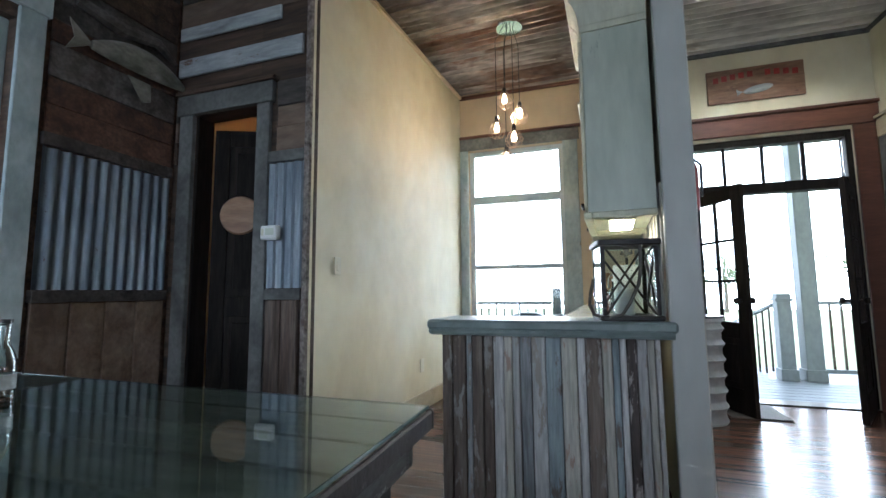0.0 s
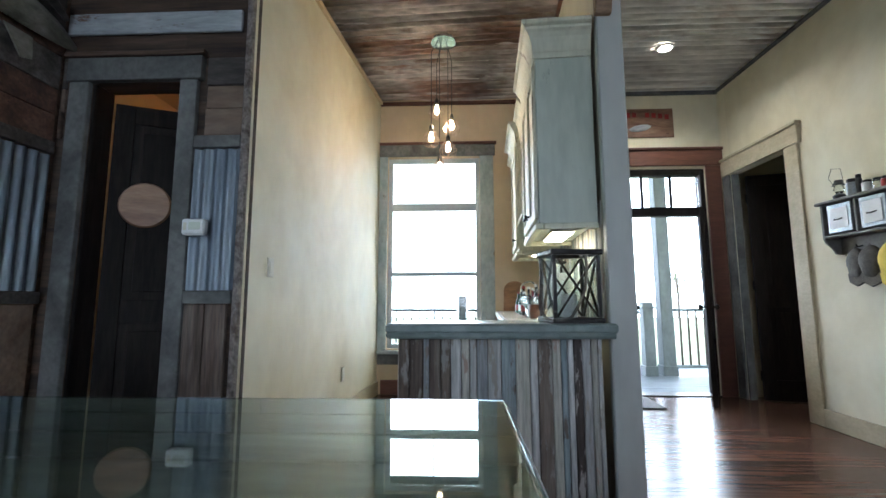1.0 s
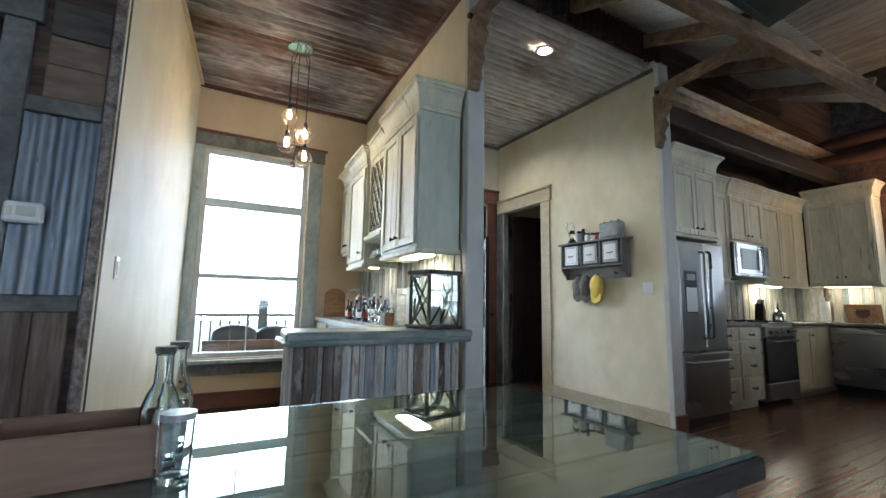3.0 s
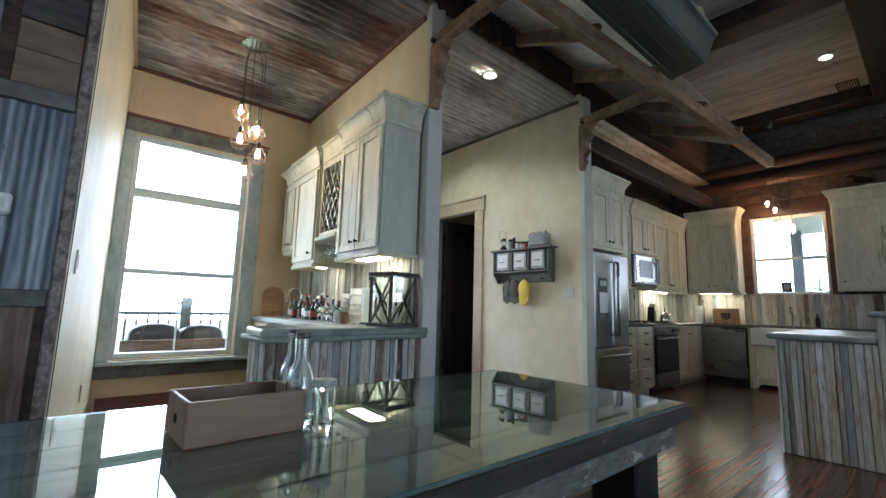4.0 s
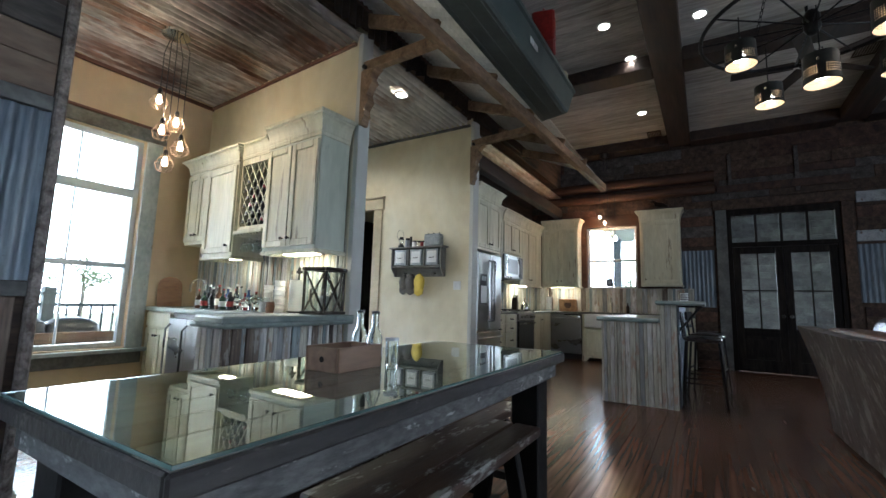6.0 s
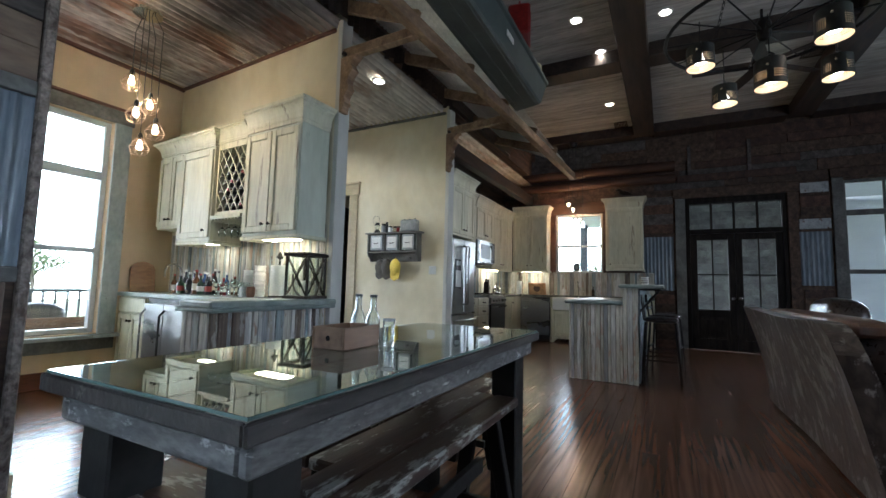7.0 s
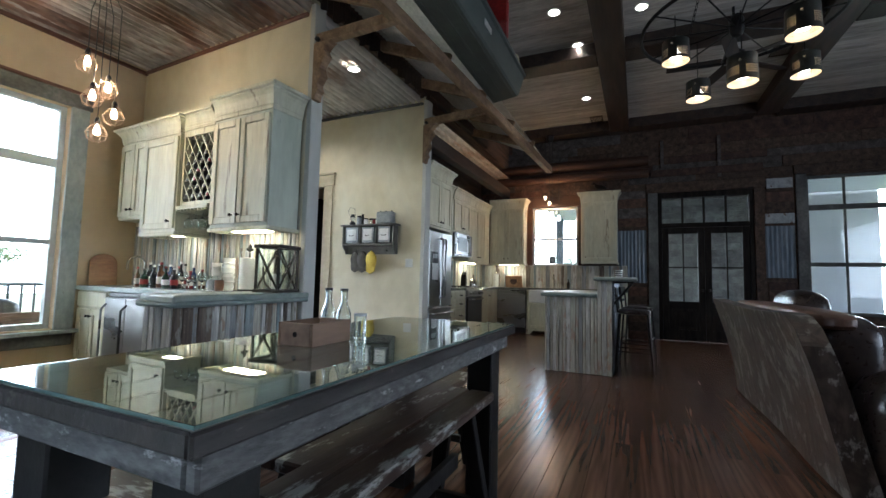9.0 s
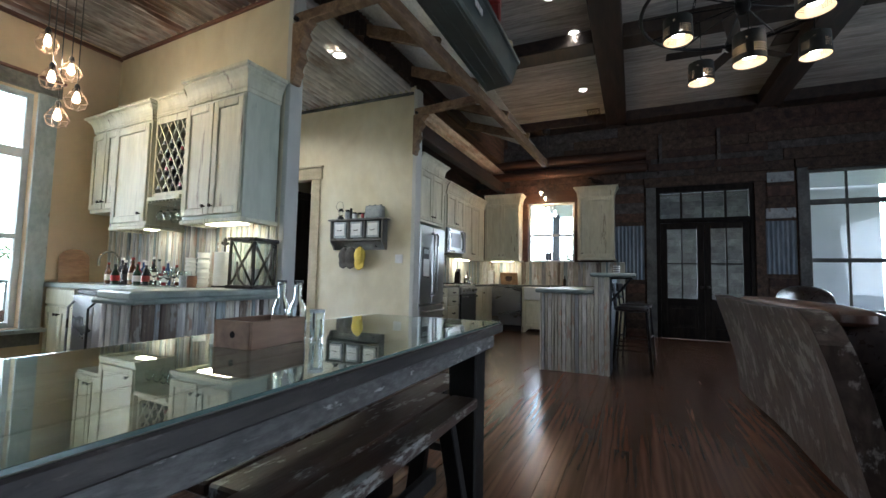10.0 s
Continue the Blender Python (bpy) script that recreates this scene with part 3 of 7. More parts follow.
window_frame("window_4", "y", -3.96, WESTWIN[:2], WESTWIN[2:], [(1.95, 0.09)], [], BLUE_WOOD, 0.06, "grey-blue painted window in the dark wall", 1)
trim("west_window_casing", (-3.93, 1.88, 0.45), (-3.90, 2.0, 2.62), BLUE_WOOD)
trim("west_window_header", (-3.93, 0.3, 2.622), (-3.895, 2.02, 2.76), BLUE_WOOD)
window_frame("window_5", "x", -6.28, (-2.8, 0.8), (0.8, 3.0), [(1.9, 0.08)], [(-1.6, 0.8, 3, 0.06), (-0.4, 0.8, 3, 0.06)], GREY_WOOD, 0.06, "wide window in the wall opposite", 1)

# entrance: transom and its frame
entrance = thing("door_1", (0.61, 5.46, 0), "dark entrance doorway with a four-light transom", "door", "", "structure")
box("jamb", (-0.10, 5.44, 0), (-0.05, 5.56, 2.57), DARK_DOOR, entrance); box("jamb", (1.27, 5.44, 0), (1.32, 5.56, 2.57), DARK_DOOR, entrance)
box("head", (-0.05, 5.44, 2.50), (1.27, 5.56, 2.57), DARK_DOOR, entrance); box("transom_bar", (-0.05, 5.44, 2.02), (1.27, 5.56, 2.12), DARK_DOOR, entrance)
for i in range(1, 4):
    x = -0.05 + 1.32 * i / 4
    box("muntin", (x - 0.014, 5.46, 2.12), (x + 0.014, 5.50, 2.50), DARK_DOOR, entrance)
for i in range(4):
    x = -0.05 + 1.32 * i / 4
    ob = box("pane", (x + 0.015, 5.478, 2.121), (x + 0.315, 5.482, 2.499), PANE, entrance, 0); ob.visible_shadow = False
trim("entrance_casing", (1.32, 5.395, 0), (1.49, 5.42, 2.60), HEADER)
trim("entrance_casing", (-0.27, 5.395, 0), (-0.10, 5.42, 2.60), HEADER)
trim("entrance_header", (-0.30, 5.385, 2.602), (1.515, 5.42, 2.78), HEADER)
trim("entrance_header_cap", (-0.32, 5.365, 2.782), (1.518, 5.42, 2.815), HEADER)
trim("entrance_threshold", (-0.10, 5.40, -0.01), (1.32, 5.58, 0.012), BRONZE)


def panel_door(name, width, height, base, rz, material, label, lites=None, group="", low=0.36):
    """A leaf hinged at its base, running along its own +x: stiles, rails and either sunk panels or panes above a panel."""
    d = thing(name, base, label, "door", group, "structure", rz=rz)
    t, s = 0.022, 0.11
    box("stile", (0, -t, 0.01), (s, t, height), material, d); box("stile", (width - s, -t, 0.01), (width, t, height), material, d)
    mid = height * (low if lites else 0.43)
    for lo, hi in ((0.01, 0.22), (mid - 0.07, mid + 0.07), (height - 0.12, height)):
        box("rail", (s, -t, lo), (width - s, t, hi), material, d)
    box("panel", (s, -0.012, 0.22), (width - s, 0.012, mid - 0.07), material, d)
    box("panel_field", (s + 0.05, -0.019, 0.27), (width - s - 0.05, 0.019, mid - 0.12), material, d, 0.006)
    lo, hi = mid + 0.07, height - 0.12
    if lites:
        cx, cz = lites
        for i in range(1, cx):
            x = s + (width - 2 * s) * i / cx
            box("muntin", (x - 0.012, -0.016, lo), (x + 0.012, 0.016, hi), material, d)
        for j in range(1, cz):
            z = lo + (hi - lo) * j / cz
            box("muntin", (s, -0.0155, z - 0.012), (width - s, 0.0155, z + 0.012), material, d)
        for i in range(cx):
            for j in range(cz):
                x0, x1 = s + (width - 2 * s) * i / cx + 0.012, s + (width - 2 * s) * (i + 1) / cx - 0.012
                z0, z1 = lo + (hi - lo) * j / cz + 0.012, lo + (hi - lo) * (j + 1) / cz - 0.012
                ob = box("pane", (x0, -0.002, z0), (x1, 0.002, z1), PANE, d, 0); ob.visible_shadow = False
    else:
        box("panel", (s, -0.012, lo), (width - s, 0.012, hi), material, d)
        box("panel_field", (s + 0.05, -0.019, lo + 0.05), (width - s - 0.05, 0.019, hi - 0.05), material, d, 0.006)
    for sgn in (-1, 1):
        lathe("knob", [(0.012, 0), (0.012, 0.03), (0.026, 0.04), (0.03, 0.055), (0.02, 0.07), (0.0, 0.072)] if sgn > 0 else [(0.0, -0.072), (0.02, -0.07), (0.03, -0.055), (0.026, -0.04), (0.012, -0.03), (0.012, 0)], (width - 0.055, sgn * t, 0.98), BRONZE, d, 12, "Y")
    for z in (0.25, height / 2, height - 0.25):
        lathe("hinge", [(0.008, -0.05), (0.008, 0.05)], (0.0, t + 0.004, z), IRON, d, 8)
    return d


panel_door("door_2", 0.655, 2.0, (-0.05, 5.42, 0), -67, DARK_DOOR, "dark entrance door leaf standing open, six lights over a panel", (2, 3))
panel_door("door_3", 0.655, 2.0, (1.27, 5.42, 0), -121, DARK_DOOR, "dark entrance door leaf standing open beside the hall door", (2, 3))
panel_door("door_4", 0.80, 2.42, (1.66, 5.25, 0), -14, DARK_DOOR, "dark panelled door standing open into the side room")
panel_door("door_5", 0.53, 2.30, (-3.71, 2.99, 0), 24, DARK_DOOR, "near-black panelled closet door standing ajar")
for y0, y1 in ((4.30, 4.46), (5.28, 5.40)):
    trim("hall_casing", (1.495, y0, 0), (1.52, y1, 2.45), GREY_WOOD if y0 > 5 else BASE_WOOD)
trim("hall_header", (1.485, 4.27, 2.452), (1.52, 5.40, 2.62), BASE_WOOD)
trim("hall_header_cap", (1.465, 4.255, 2.622), (1.52, 5.40, 2.65), BASE_WOOD)
trim("hall_jamb", (1.522, 4.46, 0), (1.60, 4.48, 2.45), GREY_WOOD); trim("hall_jamb", (1.522, 5.26, 0), (1.60, 5.28, 2.45), GREY_WOOD)
# closet casing
trim("closet_casing", (-3.85, 2.795, 0), (-3.73, 2.83, 2.355), GREY_WOOD); trim("closet_casing", (-3.17, 2.795, 0), (-3.065, 2.83, 2.355), GREY_WOOD)
trim("closet_header", (-3.865, 2.785, 2.357), (-3.04, 2.83, 2.50), GREY_WOOD); trim("closet_header_cap", (-3.88, 2.77, 2.502), (-3.02, 2.83, 2.53), BARN)
trim("closet_jamb", (-3.732, 2.832, 0), (-3.71, 2.97, 2.355), DARK_DOOR); trim("closet_jamb", (-3.19, 2.832, 0), (-3.168, 2.97, 2.355), DARK_DOOR)

# baseboards
trim("baseboard", (1.495, 2.76, 0), (1.52, 4.30, 0.15), BASE_WOOD); trim("baseboard", (1.430, 2.675, 0), (1.602, 2.698, 0.152), HEADER)
trim("baseboard", (-2.44, 5.395, 0), (-1.2, 5.42, 0.16), HEADER)
structure(prism("baseboard_nook", [(-2.733, 2.82), (-2.483, 5.41), (-2.465, 5.41), (-2.715, 2.82)], "z", 0, 0.15, BASE_WOOD), "pale wooden baseboard", "trim")
trim("crown_strip", (-2.485, 5.39, 3.405), (-0.59, 5.42, 3.448), HEADER); trim("crown_strip", (-0.50, 5.39, 3.47), (1.52, 5.42, 3.515), GREY_WOOD)
trim("crown_strip", (1.49, 2.80, 3.48), (1.52, 5.39, 3.515), GREY_WOOD); with_partition([trim("crown_strip", (-0.82, 2.80, 3.415), (-0.79, 5.39, 3.448), HEADER)])
structure(prism("crown_strip_nook", [(-2.732, 2.82), (-2.482, 5.41), (-2.452, 5.41), (-2.702, 2.82)], "z", 3.415, 3.448, TAN_PLASTER), "plain cove strip", "trim")
# column at the partition's end, its corner boards
with_partition([trim("column", (-0.797, 2.72, 0), (-0.66, 2.778, 3.52), COL_PAINT, "pale grey painted column board", 0.006)])
trim("wall_end_board", (1.442, 2.70, 0), (1.60, 2.755, 3.52), COL_PAINT, "pale grey painted corner board", 0.006)
trim("plaster_edge_board", (-2.785, 2.79, 0), (-2.738, 2.83, 4.3), EDGE_WOOD, "chipped wooden corner board", 0.008)

# french doors
fd = thing("door_6", (5.87, -1.07, 0), "dark french doors under a four-light transom", "door", "", "structure")
box("jamb", (5.86, -0.335, 0), (5.98, -0.265, 2.9), DARK_DOOR, fd); box("jamb", (5.86, -1.85, 0), (5.98, -1.78, 2.9), DARK_DOOR, fd)
box("head", (5.86, -1.78, 2.79), (5.98, -0.335, 2.9), DARK_DOOR, fd); box("transom_bar", (5.86, -1.78, 2.20), (5.98, -0.335, 2.285), DARK_DOOR, fd)
for i in range(4):
    y = -1.78 + 1.445 * i / 4
    ob = box("pane", (5.92, y + 0.02, 2.285), (5.924, y + 0.341, 2.79), PANE, fd, 0); ob.visible_shadow = False
    if i:
        box("muntin", (5.90, y - 0.02, 2.285), (5.94, y + 0.02, 2.79), DARK_DOOR, fd)
panel_door("door_7", 0.718, 2.195, (5.90, -0.338, 0), -90, DARK_DOOR, "dark french door leaf, four lights over a panel", (2, 2), low=0.315)
panel_door("door_8", 0.718, 2.195, (5.90, -1.777, 0), 90, DARK_DOOR, "dark french door leaf, four lights over a panel", (2, 2), low=0.315)
trim("french_casing", (5.83, -0.263, 0), (5.87, -0.09, 2.90), GREY_WOOD); trim("french_casing", (5.83, -2.0, 0), (5.87, -1.852, 2.90), BARN)
trim("french_header", (5.82, -2.03, 2.902), (5.87, -0.06, 3.08), BARN)

# ---- bar corner ----
def strip_planks(prefix, axis, at, span, z0, z1, parent, seed, order=None, wmin=0.03, wmax=0.075):
    """Upright reclaimed strips of uneven width and thickness, each a piece. at: the face's place; strips stand proud by their own thickness."""
    rnd = random.Random(seed)
    s = span[0]; i = 0
    while s < span[1] - 0.005:
        w = min(rnd.uniform(wmin, wmax), span[1] - s)
        if span[1] - s - w < 0.02:
            w = span[1] - s
        t = rnd.uniform(0.012, 0.026)
        m = STRIPS[order[i % len(order)] if order else rnd.choice((0, 1, 1, 2, 2, 3, 4))]
        lo, hi = z0 + rnd.uniform(0, 0.006), z1
        if axis == "x":
            box(prefix, (s + 0.0015, at - t, lo), (s + w - 0.0015, at, hi), m, parent, 0.004)
        elif axis == "-x":
            box(prefix, (at - t, s + 0.0015, lo), (at, s + w - 0.0015, hi), m, parent, 0.004)
        s += w; i += 1


bar = thing("bar_counter", (-1.35, 2.97, 0), "bar peninsula clad in upright reclaimed wood strips", "bar")
box("core", (-1.83, 2.762, 0.0), (-0.80, 3.04, 0.885), BARN_V, bar, 0)
strip_planks("plank", "x", 2.762, (-1.85, -0.80), 0.0, 0.885, bar, 5, (0, 0, 2, 0, 0, 1, 5, 1, 2, 1, 3, 5, 1, 0, 5, 3, 1, 4, 1, 5, 1, 2, 1))
strip_planks("plank", "-x", -1.83, (2.765, 3.04), 0.0, 0.885, bar, 8, (1, 1, 2, 1, 1, 0, 1, 2))
top = prism("bar_top", [(-1.91, 2.665), (-0.735, 2.665), (-0.735, 2.715), (-0.80, 2.775), (-0.80, 3.065), (-1.87, 3.065)], "z", 0.888, 0.938, TEAL_TOP, bar, "grey-green painted bar top with a rounded edge", 0.012)
tube("edge_moulding", [(-1.885, 3.05, 0.878), (-1.893, 2.70, 0.878), (-1.885, 2.685, 0.878), (-0.75, 2.685, 0.878)], 0.018, TEAL_TOP, bar, 8)

made = len(scene.collection.objects)
counter = thing("back_counter", (-1.0, 4.3, 0), "pale counter along the partition with a bar sink", "counter")
box("worktop", (-1.31, 3.07, 0.895), (-0.795, 5.39, 0.93), STONE, counter, 0.008)
box("edge_trim", (-1.33, 3.075, 0.885), (-1.312, 5.385, 0.928), TEAL_TOP, counter, 0.006)


def shaker_door(parent, axis, face, a0, a1, z0, z1, material, knob=None, out=-1, panel=None):
    """A framed door on a cabinet's face. axis: the way it spans; out: the way it faces."""
    t = 0.02; f = face + out * t
    def bx(nm, p0, p1, q0, q1, e0, e1, mm, par, bev=0.004):
        return box(nm, (p0, e0, q0) if axis == "x" else (e0, p0, q0), (p1, e1, q1) if axis == "x" else (e1, p1, q1), mm, par, bev)
    w = min(0.06, (a1 - a0) * 0.22)
    d = bx("door", a0 + 0.002, a0 + w, z0 + 0.002, z1 - 0.002, face, f, material, parent)
    bx("stile", a1 - w, a1 - 0.002, z0 + 0.002, z1 - 0.002, face, f, material, d)
    bx("rail", a0 + w, a1 - w, z0 + 0.002, z0 + w, face, f, material, d); bx("rail", a0 + w, a1 - w, z1 - w, z1 - 0.002, face, f, material, d)
    bx("panel", a0 + w, a1 - w, z0 + w, z1 - w, face, face + out * 0.007, panel or material, d, 0)
    if knob is not None:
        ka, kz = knob
        c = (ka, f, kz) if axis == "x" else (f, ka, kz)
        s = out
        pr = [(0.006, 0), (0.006, s * 0.014), (0.014, s * 0.02), (0.013, s * 0.03), (0.0, s * 0.033)]
        lathe("knob", pr, c, BRONZE, d, 10, "Y" if axis == "x" else "X")
    return d


def crown(parent, x0, x1, y0, y1, z, h, out, material, sides):
    """A cove crown moulding, mitred round the named sides of a cabinet top."""
    profile = [(0.0, 0.0), (0.10, 0.0), (0.10, 0.16), (0.16, 0.18), (0.18, 0.30), (0.24, 0.44), (0.36, 0.58), (0.54, 0.70), (0.72, 0.77), (0.74, 0.84), (0.92, 0.86), (1.0, 0.90), (1.0, 1.0)]
    bm = bmesh.new()
    rings = []
    for o, v in profile:
        o *= out
        xa, xb = x0 - (o if "w" in sides else 0), x1 + (o if "e" in sides else 0)
        ya, yb = y0 - (o if "s" in sides else 0), y1 + (o if "n" in sides else 0)
        rings.append([bm.verts.new((x, y, z + v * h)) for x, y in ((xa, ya), (xb, ya), (xb, yb), (xa, yb))])
    for p, q in zip(rings, rings[1:]):
        for i in range(4):
            bm.faces.new((p[i], p[(i + 1) % 4], q[(i + 1) % 4], q[i]))
    bm.faces.new(rings[0][::-1]); bm.faces.new(rings[-1])
    part("crown", bm, material, parent)


def upper_cabinet(name, x0, x1, y0, y1, z0, z1, face, doors, crown_h, material, label, sides, rail=0.035, side_mat=None, group="", base=None):
    c = thing(name, ((x0 + x1) / 2, (y0 + y1) / 2, z0), label, "cabinet", group)
    box("body", (x0, y0, z0), (x1, y1, z1), side_mat or material, c, 0.004)
    for d in doors:
        a0, a1, k = d
        if face == "w":
            shaker_door(c, "y", x0, a0, a1, z0 + 0.03, z1 - 0.03, material, (k, z0 + 0.10) if k else None, -1)
        else:
            shaker_door(c, "x", y0, a0, a1, z0 + 0.03, z1 - 0.03, material, (k, z0 + 0.10) if k else None, -1)
    if crown_h:
        crown(c, x0, x1, y0, y1, z1, crown_h, 0.075, material, sides)
    if rail:
        o = 0.022
        bm = bmesh.new()
        add_box(bm, (x0 - (o if "w" in sides else 0), y0 - (o if "s" in sides else 0), z0 - rail), (x0 + 0.02 if face == "w" else x1, y1 if face == "w" else y0 + 0.02, z0 - 0.001), 0.006)
        if face == "w":
            add_box(bm, (x0 + 0.021, y0 - (o if "s" in sides else 0), z0 - rail), (x1, y0 + 0.02, z0 - 0.001), 0.006)
            add_box(bm, (x0 + 0.021, y1 - 0.02, z0 - rail), (x1, y1, z0 - 0.001), 0.006)
        part("light_rail", bm, material, c)
    return c


UP = "bar wall cabinets"
c1 = upper_cabinet("wall_cabinet", -1.13, -0.815, 2.80, 3.54, 1.475, 2.44, "w", [(2.82, 3.17, 3.13), (3.175, 3.53, 3.22)], 0.20, CREAM, "tall distressed cream wall cabinet with two doors", "ws", side_mat=SAGE, group=UP)
c2 = upper_cabinet("wall_cabinet", -1.15, -0.815, 4.02, 4.60, 1.46, 2.40, "w", [(4.03, 4.59, 4.09)], 0.16, CREAM, "narrow distressed cream wall cabinet with one door", "wsn", group=UP)
c3 = upper_cabinet("wall_cabinet", -1.10, -0.815, 4.604, 5.14, 1.62, 2.44, "w", [(4.61, 4.87, 4.84), (4.875, 5.13, 4.91)], 0.15, CREAM, "cream wall cabinet with two beaded doors beside the window", "wn", rail=0.0, group=UP)
rack = thing("wine_rack", (-0.97, 3.78, 1.70), "cream lattice wine rack filled with dark bottles", "wine rack")
boxes("case", [((-1.12, 3.545, 1.70), (-0.815, 3.57, 2.42)), ((-1.12, 3.99, 1.70), (-0.815, 4.015, 2.42)), ((-1.12, 3.571, 2.36), (-0.815, 3.989, 2.42)), ((-1.12, 3.571, 1.70), (-0.815, 3.989, 1.74))], CREAM, rack)
# the rack's inner shade is put into the back's near-black colour
box("back_panel", (-0.835, 3.571, 1.741), (-0.815, 3.989, 2.359), DARK_DOOR, rack, 0)
crown(rack, -1.12, -0.815, 3.545, 4.015, 2.42, 0.16, 0.06, CREAM, "w")
ry0, ry1, rz0, rz1 = 3.571, 3.989, 1.741, 2.359
for s, x in ((1, -1.115), (-1, -1.10)):
    k = -0.6
    while k < 1.1:
        pts = []
        for q in range(201):
            y = ry0 + (ry1 - ry0) * q / 200
            z = rz0 + k + s * (y - ry0) * 1.5 + (0 if s > 0 else 0.63)
            if rz0 <= z <= rz1:
                pts.append((x, y, z))
        if len(pts) > 6:
            tube("slat", [pts[0], pts[-1]], 0.0075, CREAM, rack, 4)
        k += 0.1575
for k in range(6):
    for q in range(4):
        y = ry0 + 0.052 + 0.105 * q + (0.0525 if k % 2 else 0)
        z = rz0 + 0.05 + 0.0788 * k
        if y > ry1 - 0.03:
            continue
        w = thing("wine_bottle", (-1.0, y, z), "dark wine bottle lying in the rack", "bottle", "bottles in the wine rack")
        lathe("glass", [(0.0, -0.09), (0.014, -0.09), (0.015, -0.075), (0.038, -0.05), (0.040, 0.155), (0.0, 0.156)], (-1.0, y, z), BLACK, w, 12, "X")
        lathe("capsule", [(0.0, -0.118), (0.0165, -0.117), (0.0165, -0.08), (0.0, -0.079)], (-1.0, y, z), RED if (k + q) % 4 == 0 else BRONZE, w, 10, "X", "foil capsule")
gr = thing("glass_rack", (-0.97, 3.78, 1.64), "cream under-cabinet rack with hanging wine glasses", "rack")
box("board", (-1.16, 3.545, 1.665), (-0.815, 4.015, 1.698), CREAM, gr)
for q in range(9):
    box("slat", (-1.165, 3.56 + q * 0.052, 1.643), (-0.85, 3.572 + q * 0.052, 1.664), CREAM, gr)


def wine_glass(p, up=True, label="clear stemmed wine glass", group="glasses on the bar", s=1.0):
    g = thing("wine_glass", p, label, "glass", group, rz=0)
    pr = [(0.0, 0.001), (0.033, 0.001), (0.033, 0.004), (0.006, 0.008), (0.004, 0.07), (0.006, 0.075), (0.026, 0.09), (0.036, 0.115), (0.036, 0.135), (0.029, 0.165), (0.0275, 0.165), (0.0345, 0.135), (0.0345, 0.115), (0.024, 0.092), (0.0, 0.08)]
    pr = [(r * s, h * s) for r, h in pr]
    if not up:
        pr = [(r, -h) for r, h in pr]
    lathe("bowl", pr, (0, 0, 0), CLEAR, g, 14)
    return g


for q in range(4):
    for r in range(2):
        wine_glass((-1.08 + 0.13 * r, 3.62 + q * 0.104, 1.664), False, "clear wine glass hanging upside down", "hanging glasses")
tube1 = thing("cabinet_light", (-0.95, 3.17, 1.465), "lit tube lamp under the wall cabinet", "lamp", "under-cabinet lamps")
box("body", (-1.04, 2.98, 1.455), (-0.90, 3.38, 1.468), WHITE, tube1); box("tube", (-1.03, 2.99, 1.447), (-0.91, 3.37, 1.454), TUBE, tube1)
tube2 = thing("cabinet_light", (-0.95, 4.22, 1.45), "lit tube lamp under the narrow cabinet", "lamp", "under-cabinet lamps")
box("body", (-1.02, 4.12, 1.447), (-0.92, 4.32, 1.459), WHITE, tube2); box("tube", (-1.01, 4.13, 1.439), (-0.93, 4.31, 1.446), TUBE, tube2)

# back counter fronts: wine cooler, drawers, cabinet
under = thing("base_cabinet", (-0.98, 5.05, 0), "cream beaded base cabinet with two doors by the window", "cabinet")
box("body", (-1.285, 4.80, 0.08), (-0.80, 5.385, 0.884), CREAM, under); box("plinth", (-1.25, 4.80, 0), (-0.80, 5.38, 0.079), DARK_DOOR, under)
box("drawer", (-1.305, 4.81, 0.72), (-1.286, 5.375, 0.87), CREAM, under, 0.005)
shaker_door(under, "y", -1.285, 4.81, 5.09, 0.10, 0.70, CREAM, (5.065, 0.63), -1); shaker_door(under, "y", -1.285, 5.095, 5.375, 0.10, 0.70, CREAM, (5.12, 0.63), -1)
cooler = thing("wine_cooler", (-1.0, 4.4, 0), "stainless under-counter wine cooler with a tall handle", "cooler")
box("cabinet", (-1.27, 4.03, 0.02), (-0.80, 4.79, 0.884), BLACK, cooler); box("door", (-1.32, 4.42, 0.10), (-1.271, 4.785, 0.83), STEEL, cooler, 0.006); box("door", (-1.32, 4.04, 0.10), (-1.271, 4.415, 0.83), STEEL, cooler, 0.006)
box("vent", (-1.29, 4.05, 0.84), (-1.271, 4.78, 0.878), BLACK, cooler)
tube("handle", [(-1.325, 4.385, 0.24), (-1.37, 4.385, 0.28), (-1.37, 4.385, 0.72), (-1.325, 4.385, 0.77)], 0.010, BLACK, cooler); tube("handle", [(-1.325, 4.75, 0.24), (-1.365, 4.75, 0.28), (-1.365, 4.75, 0.72), (-1.325, 4.75, 0.77)], 0.010, STEEL, cooler)
mid_cab = thing("base_cabinet", (-0.98, 3.63, 0), "cream base cabinet behind the bar", "cabinet")
box("body", (-1.285, 3.235, 0.08), (-0.80, 4.02, 0.884), CREAM, mid_cab)
strip_planks("plank", "-x", -0.79, (2.80, 5.40), 0.935, 1.60, structure(box("backsplash", (-0.795, 2.80, 0.932), (-0.7905, 5.40, 1.60), CREAM, bev=0), "pale upright wood strips behind the bar", "trim"), 31, (5, 1, 2, 5, 3, 5, 1, 2, 5, 1, 3), 0.03, 0.06)

with_partition(list(scene.collection.objects)[made:])

